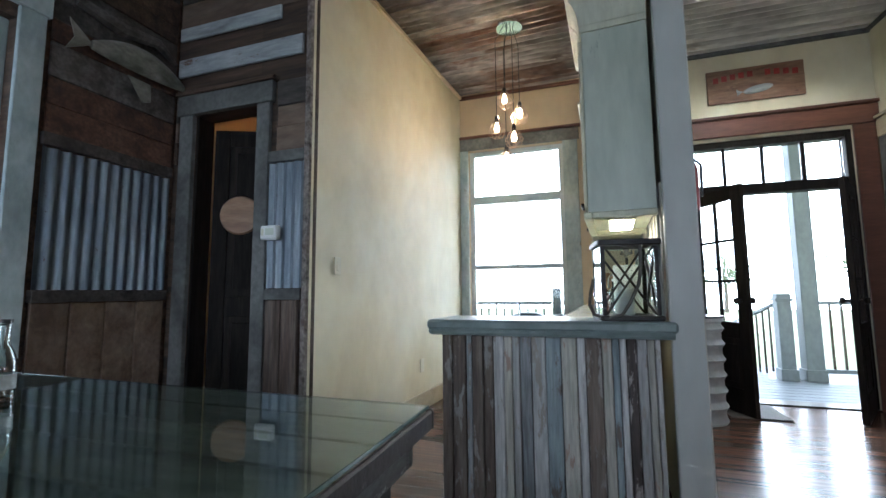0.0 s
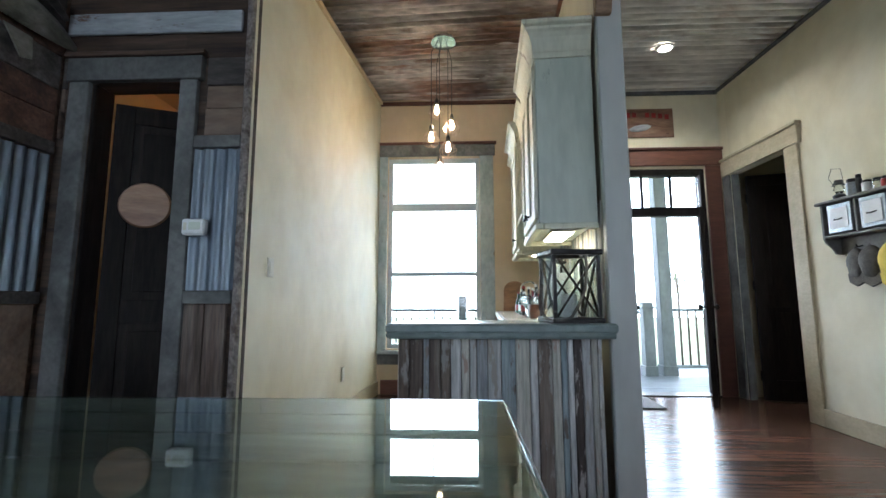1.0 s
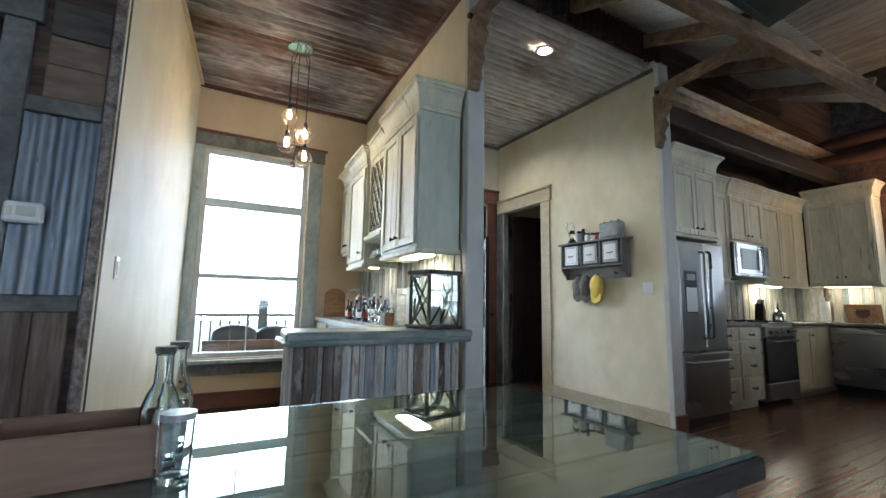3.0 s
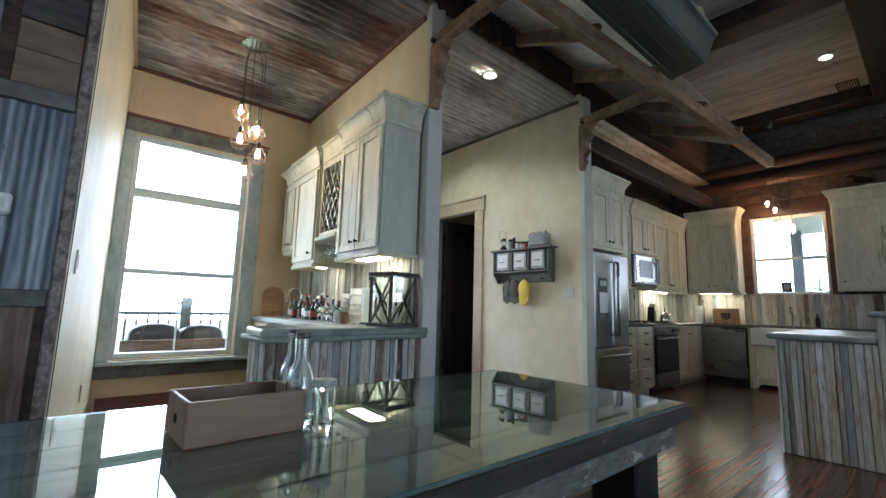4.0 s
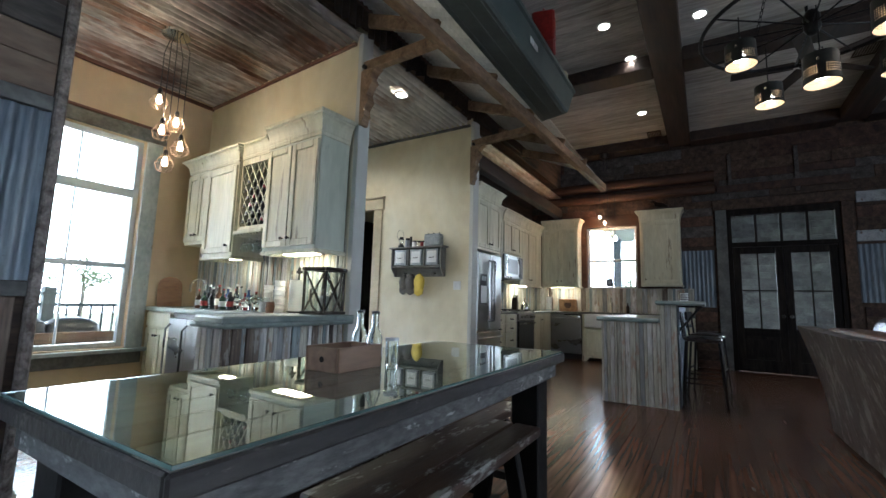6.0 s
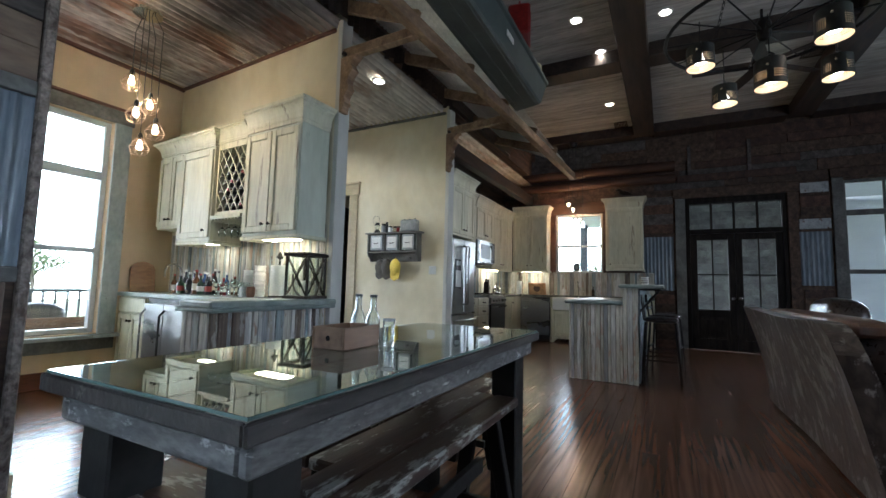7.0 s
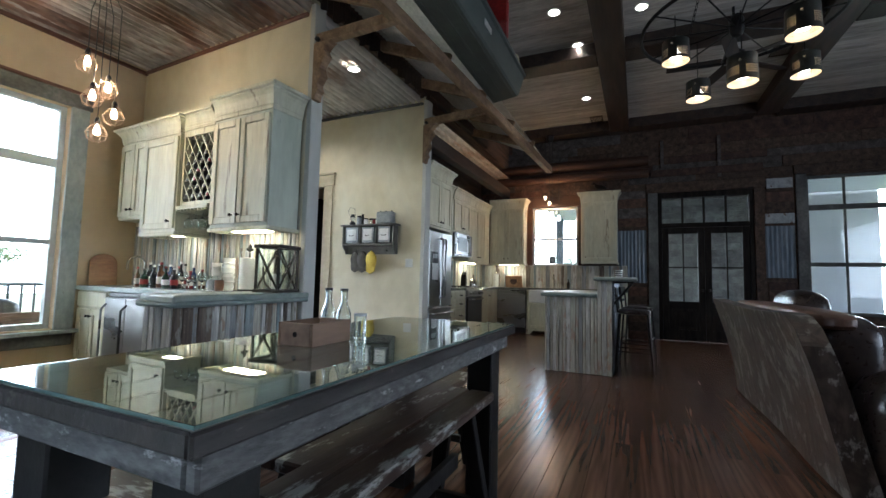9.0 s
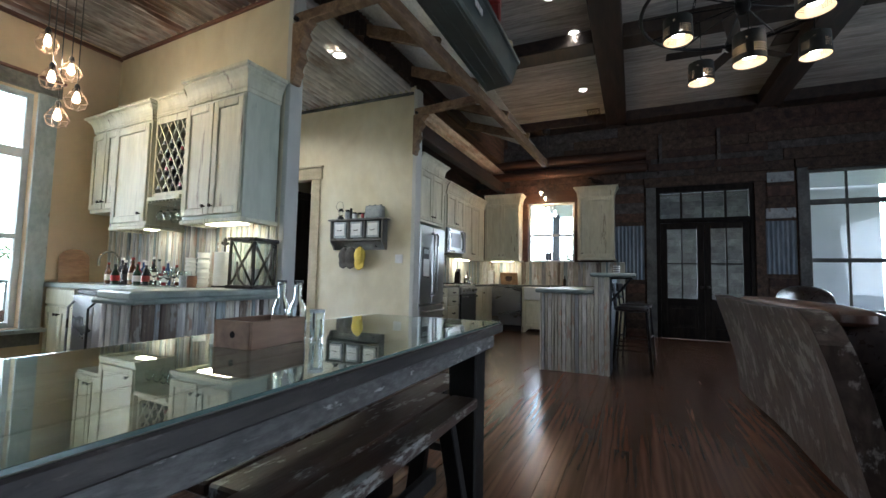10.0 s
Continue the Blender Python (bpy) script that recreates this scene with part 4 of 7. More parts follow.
# ---- dining table ----
table = thing("dining_table", (-2.36, 1.09, 0), "dark rustic dining table with a glass-covered board top", "table")
TX0, TX1, TY0, TY1, TZ = -3.160, -1.437, 0.712, 1.395, 0.853
for i in range(6):
    y0 = TY0 + (TY1 - TY0) * i / 6; y1 = TY0 + (TY1 - TY0) * (i + 1) / 6
    box("tabletop_board", (TX0, y0 + 0.001, TZ - 0.047), (TX1, y1 - 0.001, TZ - 0.0065), TABLE_TOP, table, 0.004)
boxes("edge_band", [((TX0 - 0.012, TY0 - 0.012, TZ - 0.047), (TX1 + 0.012, TY0 - 0.001, TZ - 0.008)), ((TX0 - 0.012, TY1 + 0.001, TZ - 0.047), (TX1 + 0.012, TY1 + 0.012, TZ - 0.008)),
    ((TX0 - 0.012, TY0 - 0.001, TZ - 0.047), (TX0 - 0.001, TY1 + 0.001, TZ - 0.008)), ((TX1 + 0.001, TY0 - 0.001, TZ - 0.047), (TX1 + 0.012, TY1 + 0.001, TZ - 0.008))], TABLE_WOOD, table, 0.004)
box("glass_top", (TX0 - 0.002, TY0 - 0.002, TZ - 0.006), (TX1 + 0.002, TY1 + 0.002, TZ), TABLE_GLASS, table, 0.0, "clear glass sheet with a green edge")
boxes("glass_edge", [((TX0 - 0.0035, TY0 - 0.0035, TZ - 0.0062), (TX1 + 0.0035, TY0 - 0.0022, TZ - 0.0003)), ((TX0 - 0.0035, TY1 + 0.0022, TZ - 0.0062), (TX1 + 0.0035, TY1 + 0.0035, TZ - 0.0003)),
    ((TX0 - 0.0035, TY0 - 0.0022, TZ - 0.0062), (TX0 - 0.0022, TY1 + 0.0022, TZ - 0.0003)), ((TX1 + 0.0022, TY0 - 0.0022, TZ - 0.0062), (TX1 + 0.0035, TY1 + 0.0022, TZ - 0.0003))], GLASS_EDGE, table, 0.0, "polished green glass edge")
ax0, ax1, ay0, ay1 = TX0 + 0.022, TX1 - 0.022, TY0 + 0.018, TY1 - 0.018
box("apron", (ax0, ay0, TZ - 0.115), (ax1, ay0 + 0.03, TZ - 0.048), APRON, table, 0.006); box("apron", (ax0, ay1 - 0.03, TZ - 0.115), (ax1, ay1, TZ - 0.048), APRON, table, 0.006)
box("apron", (ax0, ay0 + 0.031, TZ - 0.115), (ax0 + 0.03, ay1 - 0.031, TZ - 0.048), APRON, table, 0.006); box("apron", (ax1 - 0.03, ay0 + 0.031, TZ - 0.115), (ax1, ay1 - 0.031, TZ - 0.048), APRON, table, 0.006)
for x in (ax0 + 0.032, ax1 - 0.157):
    for y in (ay0 + 0.032, ay1 - 0.157):
        box("leg", (x, y, 0), (x + 0.125, y + 0.125, TZ - 0.049), BLACK_WOOD, table, 0.006)


def bench(base, length, depth, h, rz, label):
    b = thing("bench", base, label, "bench", "benches at the table", rz=rz)
    for i in range(2):
        y0 = -depth / 2 + depth * i / 2
        box("seat_board", (-length / 2, y0 + 0.002, h - 0.04), (length / 2, y0 + depth / 2 - 0.002, h), BENCH, b, 0.007)
    for sx in (-1, 1):
        x = sx * (length / 2 - 0.16)
        for sy in (-1, 1):
            bm = bmesh.new()
            add_box(bm, (-0.022, -0.03, 0), (0.022, 0.03, h - 0.041), 0.004)
            sh = Matrix.Identity(4); sh[1][2] = -sy * 0.16; sh[0][2] = -sx * 0.08
            bmesh.ops.transform(bm, matrix=Matrix.Translation((x + sx * 0.04, sy * (depth / 2 - 0.02 + 0.03), 0)) @ sh, verts=bm.verts)
            part("leg", bm, BLACK_WOOD, b)
        box("stretcher", (x - 0.015, -depth / 2 + 0.03, 0.13), (x + 0.015, depth / 2 - 0.03, 0.17), BLACK_WOOD, b)
        box("cleat", (x - 0.02, -depth / 2 + 0.04, h - 0.085), (x + 0.02, depth / 2 - 0.04, h - 0.042), BLACK_WOOD, b)
    box("rail", (-length / 2 + 0.17, -0.015, 0.28), (length / 2 - 0.17, 0.015, 0.34), BLACK_WOOD, b)
    return b


bench((-2.265, 0.84, 0), 1.15, 0.235, 0.568, 0, "long dark wooden bench with chipped pale paint")
bench((-1.80, 1.17, 0), 1.50, 0.25, 0.50, 0, "dark wooden bench with worn grey patches")
bench((-3.03, 1.06, 0), 0.60, 0.32, 0.568, 90, "short worn wooden bench at the table's end")

# ---- island ----
island = thing("kitchen_island", (2.3, 0.85, 0), "kitchen island clad in pale reclaimed strips with a raised bar", "island")
box("core", (1.80, 0.56, 0), (3.9, 1.16, 0.90), BARN_V, island, 0)
box("bar_wall", (1.80, 0.40, 0), (3.9, 0.558, 1.10), BARN_V, island, 0)
strip_planks("plank", "-x", 1.80, (0.56, 1.17), 0.0, 0.90, island, 21, (5, 5, 1, 5, 2, 5, 5, 1, 5), 0.028, 0.06)
strip_planks("plank", "-x", 1.80, (0.395, 0.56), 0.0, 1.10, island, 22, (5, 1, 5), 0.03, 0.06)
box("worktop", (1.74, 0.562, 0.902), (3.95, 1.22, 0.952), TEAL_TOP, island, 0.014)
box("bar_top", (1.72, 0.12, 1.102), (3.95, 0.60, 1.147), TEAL_TOP, island, 0.014)
corrugated("steel_cladding", (1.80, 0.395, 0.02), (0, 0, 1), (1, 0, 0), (0, -1, 0), 1.07, 2.08, GALV, island, depth=0.007)

# ---- leather sofa ----
sofa = thing("sofa", (0.9, -1.25, 0), "brown leather sofa with a mottled hide back", "sofa")
bm = bmesh.new()
vs = []
n1, n2 = 24, 10
SX0, SX1 = -0.86, 1.74
for i in range(n1 + 1):
    u = i / n1
    x = SX0 + (SX1 - SX0) * u
    ring = []
    for j in range(n2 + 1):
        v = j / n2
        zt = 0.94 - 0.03 * math.sin(math.pi * u) - 0.16 * max(0.0, 1 - u * 8) ** 2
        y = -0.80 + 0.19 * v ** 1.3 + 0.010 * math.sin(5 * v + 9 * u)
        ring.append((x, y, 0.03 + (zt - 0.03) * v))
    vs.append(ring)
V = [[bm.verts.new(p) for p in r] for r in vs]
Wv = [[bm.verts.new((p[0], p[1] - 0.12, p[2])) for p in r] for r in vs]
for i in range(n1):
    for j in range(n2):
        bm.faces.new((V[i][j], V[i + 1][j], V[i + 1][j + 1], V[i][j + 1])); bm.faces.new((Wv[i][j], Wv[i][j + 1], Wv[i + 1][j + 1], Wv[i + 1][j]))
for i in range(n1):
    bm.faces.new((V[i][n2], V[i + 1][n2], Wv[i + 1][n2], Wv[i][n2])); bm.faces.new((V[i][0], Wv[i][0], Wv[i + 1][0], V[i + 1][0]))
for j in range(n2):
    bm.faces.new((V[0][j], V[0][j + 1], Wv[0][j + 1], Wv[0][j])); bm.faces.new((V[n1][j], Wv[n1][j], Wv[n1][j + 1], V[n1][j + 1]))
part("back", bm, HIDE, sofa, "mottled dark hide back panel", smooth=True)


def cushion(name, a, b, material, parent, puff=0.05, label=""):
    bm = bmesh.new()
    add_box(bm, a, b, 0)
    bmesh.ops.subdivide_edges(bm, edges=bm.edges[:], cuts=5, use_grid_fill=True)
    c = (Vector(a) + Vector(b)) / 2; h = (Vector(b) - Vector(a)) / 2
    h = Vector((abs(h.x), abs(h.y), abs(h.z)))
    for v in bm.verts:
        q = Vector(((v.co.x - c.x) / h.x, (v.co.y - c.y) / h.y, (v.co.z - c.z) / h.z))
        r = max(abs(q.x), abs(q.y), abs(q.z)); k = q.length
        rnd = 1.0 / (abs(q.x) ** 5 + abs(q.y) ** 5 + abs(q.z) ** 5) ** 0.2 if k else 1
        q2 = q * rnd
        v.co = c + Vector((q2.x * h.x, q2.y * h.y, q2.z * (h.z + puff * (1 - q.x ** 2) * (1 - q.y ** 2))))
    return part(name, bm, material, parent, label, smooth=True)


cushion("seat_frame", (-0.75, -1.75, 0.05), (1.7, -0.93, 0.36), LEATHER, sofa, 0.0)
for i in range(3):
    cushion("seat_cushion", (-0.52 + i * 0.68, -1.72, 0.34), (0.15 + i * 0.68, -1.0, 0.52), LEATHER, sofa, 0.03)
    cushion("back_cushion", (-0.5 + i * 0.70, -1.12, 0.46), (0.19 + i * 0.70, -0.78, 0.90), LEATHER, sofa, 0.03)
cushion("arm", (-0.92, -1.80, 0.05), (-0.52, -0.88, 0.66), LEATHER, sofa, 0.05)
cushion("arm", (1.52, -1.80, 0.05), (1.85, -0.88, 0.66), LEATHER, sofa, 0.05)
cushion("head_roll", (-0.6, -0.98, 0.83), (1.65, -0.76, 0.945), TAN_LEATHER, sofa, 0.0)
chair = thing("armchair", (3.1, -2.0, 0), "dark brown leather armchair with a rolled back", "chair")
cushion("seat", (2.7, -2.5, 0.0), (3.7, -1.6, 0.46), LEATHER, chair, 0.03)
cushion("backrest", (2.75, -1.95, 0.4), (3.75, -1.55, 1.0), LEATHER, chair, 0.05)
cushion("arm", (2.5, -2.6, 0.08), (2.75, -1.6, 0.66), LEATHER, chair, 0.02); cushion("arm", (3.65, -2.6, 0.08), (3.9, -1.6, 0.66), LEATHER, chair, 0.02)

# ---- kitchen ----
def appliance_handle(name, p, q, out, material, parent, r=0.011):
    p, q, o = Vector(p), Vector(q), Vector(out)
    d = (q - p).normalized() * 0.02
    return tube(name, [p, p + o * 0.7 + d * 0.2, p + o + d, q + o - d, q + o * 0.7 - d * 0.2, q], r, material, parent)


fridge = thing("refrigerator", (2.0, 3.05, 0), "stainless french-door refrigerator with an ice dispenser", "refrigerator")
box("body", (1.61, 2.80, 0.02), (2.40, 3.46, 1.765), BLACK, fridge, 0.006)
for a, b in ((1.615, 2.002), (2.008, 2.395)):
    d = box("door", (a, 2.70, 0.69), (b, 2.798, 1.76), STEEL, fridge, 0.016)
    hx = b - 0.045 if a < 1.8 else a + 0.045
    appliance_handle("handle", (hx, 2.70, 0.82), (hx, 2.70, 1.66), (0, -0.05, 0), STEEL, d, 0.014)
    if a < 1.8:
        box("dispenser", (1.69, 2.694, 1.06), (1.88, 2.699, 1.46), BLACK, d, 0.002, "black ice dispenser"); box("dispenser_tray", (1.70, 2.688, 1.07), (1.87, 2.693, 1.30), WHITE, d, 0.001)
        box("display", (1.72, 2.689, 1.37), (1.85, 2.693, 1.43), PEWTER, d, 0.001)
dr = box("drawer", (1.615, 2.70, 0.09), (2.395, 2.798, 0.682), STEEL, fridge, 0.016)
appliance_handle("handle", (1.67, 2.70, 0.60), (2.34, 2.70, 0.60), (0, -0.05, 0), STEEL, dr, 0.014)
box("grille", (1.62, 2.74, 0.0), (2.39, 2.80, 0.085), BLACK, fridge)
KC = "kitchen wall cabinets"
upper_cabinet("wall_cabinet", 1.605, 2.41, 2.74, 3.46, 1.80, 2.52, "s", [(1.63, 2.005, 1.97), (2.01, 2.39, 2.05)], 0.20, CREAM, "cream cabinet over the refrigerator", "se", rail=0.0, group=KC)
upper_cabinet("wall_cabinet", 2.412, 3.395, 3.14, 3.46, 1.45, 2.56, "s", [(2.42, 2.9, 2.86), (2.905, 3.39, 2.95)], 0.19, CREAM, "cream kitchen wall cabinet with two doors", "s", group=KC)
upper_cabinet("wall_cabinet", 3.40, 4.22, 3.12, 3.46, 1.94, 2.56, "s", [(3.41, 3.81, 3.77), (3.815, 4.21, 3.86)], 0.19, CREAM, "cream cabinet over the microwave", "s", rail=0.0, group=KC)
upper_cabinet("wall_cabinet", 4.225, 5.53, 3.14, 3.46, 1.45, 2.56, "s", [(4.24, 4.75, 4.70), (4.76, 5.2, 4.81)], 0.19, CREAM, "cream corner wall cabinet with two doors", "s", group=KC)
upper_cabinet("wall_cabinet", 5.54, 5.86, 2.36, 3.13, 1.47, 2.68, "w", [(2.37, 2.74, 2.70), (2.745, 3.12, 2.79)], 0.20, CREAM, "cream wall cabinet with two beaded doors beside the sink window", "ws", group=KC)
upper_cabinet("wall_cabinet", 5.54, 5.86, 0.48, 1.17, 1.50, 2.74, "w", [(0.50, 1.15, 1.08)], 0.20, CREAM, "cream wall cabinet with one tall door", "wsn", group=KC)
mw = thing("microwave", (3.81, 3.26, 1.52), "stainless microwave hung over the range", "microwave")
box("body", (3.41, 3.08, 1.52), (4.21, 3.46, 1.935), STEEL, mw, 0.008); box("door", (3.42, 3.058, 1.54), (4.02, 3.079, 1.92), STEEL, mw, 0.006); box("window", (3.50, 3.052, 1.60), (3.94, 3.057, 1.86), BLACK, mw, 0.002)
box("control_panel", (4.03, 3.058, 1.54), (4.20, 3.079, 1.92), BLACK, mw, 0.004); appliance_handle("handle", (3.98, 3.058, 1.58), (3.98, 3.058, 1.88), (0, -0.045, 0), STEEL, mw)
box("vent", (3.45, 3.10, 1.512), (4.17, 3.40, 1.519), BLACK, mw, 0)
oven = thing("range_oven", (3.81, 3.15, 0), "stainless gas range with a black oven door", "oven")
box("body", (3.41, 2.86, 0.05), (4.20, 3.46, 0.93), STEEL, oven, 0.006); od = box("oven_door", (3.43, 2.825, 0.26), (4.18, 2.859, 0.78), BLACK, oven, 0.008, "black glass oven door")
appliance_handle("handle", (3.47, 2.825, 0.735), (4.14, 2.825, 0.735), (0, -0.045, 0), STEEL, od); box("drawer", (3.43, 2.825, 0.07), (4.18, 2.859, 0.25), STEEL, oven, 0.006)
box("control_panel", (3.42, 2.82, 0.79), (4.19, 2.859, 0.90), STEEL, oven, 0.006)
for i in range(5):
    lathe("knob", [(0.0, -0.04), (0.02, -0.038), (0.023, -0.005), (0.023, 0)], (3.52 + 0.145 * i, 2.82, 0.845), STEEL, oven, 12, "Y")
box("cooktop", (3.42, 2.86, 0.931), (4.19, 3.44, 0.945), BLACK, oven, 0.003)
for gx in (3.61, 4.0):
    for gy in (2.98, 3.24):
        boxes("grate", [((gx - 0.15, gy - 0.008, 0.946), (gx + 0.15, gy + 0.008, 0.968)), ((gx - 0.008, gy - 0.11, 0.946), (gx + 0.008, gy + 0.11, 0.967))], IRON, oven)
kd = thing("drawer_cabinet", (2.9, 3.15, 0), "cream base cabinet with a stack of drawers", "cabinet")
box("body", (2.42, 2.87, 0.09), (3.40, 3.46, 0.90), CREAM, kd); box("plinth", (2.44, 2.93, 0), (3.38, 3.46, 0.089), CREAM, kd)
for x0, x1 in ((2.44, 2.90), (2.92, 3.385)):
    for z0, z1 in ((0.12, 0.36), (0.37, 0.60), (0.61, 0.75), (0.76, 0.89)):
        dd = box("drawer", (x0, 2.85, z0), (x1, 2.869, z1), CREAM, kd, 0.006)
        tube("pull", [((x0 + x1) / 2 - 0.05, 2.85, (z0 + z1) / 2), ((x0 + x1) / 2 - 0.03, 2.825, (z0 + z1) / 2 - 0.012), ((x0 + x1) / 2 + 0.03, 2.825, (z0 + z1) / 2 - 0.012), ((x0 + x1) / 2 + 0.05, 2.85, (z0 + z1) / 2)], 0.008, BRONZE, dd)
kc2 = thing("base_cabinet", (4.85, 3.15, 0), "cream corner base cabinet", "cabinet")
box("body", (4.21, 2.87, 0.09), (5.86, 3.46, 0.90), CREAM, kc2); box("plinth", (4.21, 2.93, 0), (5.86, 3.46, 0.089), CREAM, kc2)
shaker_door(kc2, "x", 2.87, 4.24, 4.70, 0.12, 0.88, CREAM, (4.66, 0.78), -1)
dw = thing("dishwasher", (5.5, 2.57, 0), "stainless dishwasher under the counter", "dishwasher")
box("body", (5.30, 2.24, 0.08), (5.86, 2.865, 0.895), BLACK, dw); box("door", (5.25, 2.25, 0.12), (5.299, 2.855, 0.885), STEEL, dw, 0.008); appliance_handle("handle", (5.25, 2.30, 0.81), (5.25, 2.81, 0.81), (-0.05, 0, 0), STEEL, dw)
box("kick", (5.33, 2.25, 0.0), (5.40, 2.855, 0.079), BLACK, dw)
sk = thing("sink_cabinet", (5.5, 1.75, 0), "cream base cabinet under a white farmhouse sink", "cabinet")
box("body", (5.28, 1.28, 0.10), (5.86, 2.23, 0.64), CREAM, sk); boxes("frame_side", [((5.28, 1.28, 0.641), (5.86, 1.33, 0.90)), ((5.28, 2.18, 0.641), (5.86, 2.23, 0.90))], CREAM, sk)
shaker_door(sk, "y", 5.28, 1.31, 1.75, 0.12, 0.63, CREAM, (1.71, 0.55), -1); shaker_door(sk, "y", 5.28, 1.76, 2.20, 0.12, 0.63, CREAM, (1.80, 0.55), -1)
prism("foot_rail", [(1.28, 0.0), (1.36, 0.0), (1.42, 0.07), (2.09, 0.07), (2.15, 0.0), (2.23, 0.0), (2.23, 0.10), (1.28, 0.10)], "x", 5.27, 5.29, CREAM, sk)
snk = thing("farmhouse_sink", (5.5, 1.75, 0.65), "white apron-front farmhouse sink", "sink")
boxes("basin", [((5.22, 1.335, 0.65), (5.27, 2.175, 0.905)), ((5.271, 1.335, 0.65), (5.80, 2.175, 0.69)), ((5.271, 1.335, 0.691), (5.80, 1.37, 0.905)), ((5.271, 2.14, 0.691), (5.80, 2.175, 0.905)), ((5.77, 1.371, 0.691), (5.80, 2.139, 0.905))], WHITE, snk, 0.012)
kb = thing("base_cabinet", (5.5, 0.8, 0), "cream base cabinet at the counter's end", "cabinet")
box("body", (5.28, 0.30, 0.09), (5.86, 1.275, 0.90), CREAM, kb); box("plinth", (5.33, 0.30, 0), (5.86, 1.275, 0.089), CREAM, kb)
shaker_door(kb, "y", 5.28, 0.32, 0.78, 0.12, 0.88, CREAM, (0.74, 0.78), -1); shaker_door(kb, "y", 5.28, 0.79, 1.26, 0.12, 0.88, CREAM, (0.83, 0.78), -1)
wt = thing("kitchen_worktop", (4.5, 3.1, 0.9), "grey stone kitchen worktop", "worktop")
box("slab", (2.415, 2.84, 0.903), (3.405, 3.46, 0.943), DARK_STONE, wt, 0.008); box("slab", (4.205, 2.84, 0.903), (5.86, 3.46, 0.943), DARK_STONE, wt, 0.008)
box("slab", (5.235, 2.18, 0.903), (5.86, 2.838, 0.943), DARK_STONE, wt, 0.008); box("slab", (5.235, 0.28, 0.903), (5.86, 1.332, 0.943), DARK_STONE, wt, 0.008); box("slab", (5.803, 1.334, 0.903), (5.86, 2.178, 0.943), DARK_STONE, wt, 0.004)
bs1 = structure(box("backsplash_kitchen_north", (2.41, 3.455, 0.945), (5.85, 3.466, 1.50), CREAM, bev=0), "upright cream and grey wood strips behind the range", "trim")
strip_planks("plank", "x", 3.455, (2.42, 5.83), 0.946, 1.47, bs1, 41, (5, 1, 5, 5, 3, 5, 2, 5), 0.05, 0.11)
bs2 = structure(box("backsplash_kitchen_east", (5.855, 0.3, 0.945), (5.868, 3.44, 1.44), CREAM, bev=0), "upright cream and brown wood strips behind the sink", "trim")
strip_planks("plank", "-x", 5.855, (0.30, 3.43), 0.946, 1.438, bs2, 42, (5, 2, 5, 1, 3, 5, 0, 5, 1), 0.05, 0.11)
for y, w in ((2.75, 0.5),):
    l3 = thing("cabinet_light", (5.7, y, 1.43), "lit tube lamp under the kitchen cabinets", "lamp", "under-cabinet lamps")
    box("body", (5.62, y - w / 2, 1.445), (5.72, y + w / 2, 1.462), WHITE, l3); box("tube", (5.63, y - w / 2 + 0.01, 1.438), (5.71, y + w / 2 - 0.01, 1.444), TUBE, l3)
l4 = thing("cabinet_light", (4.7, 3.3, 1.43), "lit tube lamp under the kitchen cabinets", "lamp", "under-cabinet lamps")
box("body", (4.4, 3.26, 1.43), (5.0, 3.36, 1.442), WHITE, l4); box("tube", (4.41, 3.27, 1.42), (4.99, 3.35, 1.429), TUBE, l4)

l5 = thing("cabinet_light", (2.9, 3.3, 1.41), "lit tube lamp under the kitchen cabinets", "lamp", "under-cabinet lamps")
box("body", (2.6, 3.26, 1.405), (3.2, 3.36, 1.414), WHITE, l5); box("tube", (2.61, 3.27, 1.396), (3.19, 3.35, 1.404), TUBE, l5)


def kettle(p):
    k = thing("kettle", p, "bright metal kettle on the worktop", "kettle", rz=20)
    lathe("body", [(0.0, 0.0), (0.09, 0.0), (0.095, 0.02), (0.085, 0.10), (0.05, 0.15), (0.02, 0.165), (0.0, 0.167)], (0, 0, 0), CHROME, k)
    tube("handle", [(-0.07, 0, 0.12), (-0.08, 0, 0.20), (0, 0, 0.245), (0.08, 0, 0.20), (0.07, 0, 0.12)], 0.009, BLACK, k); tube("spout", [(0.08, 0, 0.07), (0.13, 0, 0.12), (0.155, 0, 0.17)], [0.02, 0.015, 0.01], CHROME, k)


kettle((4.55, 3.15, 0.943))
blk = thing("knife_block", (4.35, 3.28, 0.943), "dark wooden knife block with black handles", "knife block", rz=10)
prism("block", [(-0.06, 0), (0.06, 0), (0.09, 0.16), (-0.0, 0.24)], "y", -0.05, 0.05, DARK_DOOR, blk)
for i in range(5):
    tube("knife_handle", [(0.02 + 0.01 * (i % 3), -0.035 + 0.017 * i, 0.21), (0.07 + 0.01 * (i % 3), -0.035 + 0.017 * i, 0.29)], 0.008, BLACK, blk, 6)
pt = thing("paper_towel", (5.55, 2.98, 0.943), "white paper towel roll on a stand", "paper towel", rz=0)
lathe("roll", [(0.02, 0.012), (0.058, 0.012), (0.058, 0.29), (0.02, 0.29)], (0, 0, 0), WHITE, pt); lathe("stand", [(0.0, 0), (0.075, 0), (0.075, 0.01), (0.008, 0.011), (0.008, 0.32), (0.014, 0.33), (0.0, 0.34)], (0, 0, 0), CHROME, pt)
cb = thing("wooden_sign_board", (5.7, 2.62, 0.943), "oval-branded tan wooden board leaning on the backsplash", "board")
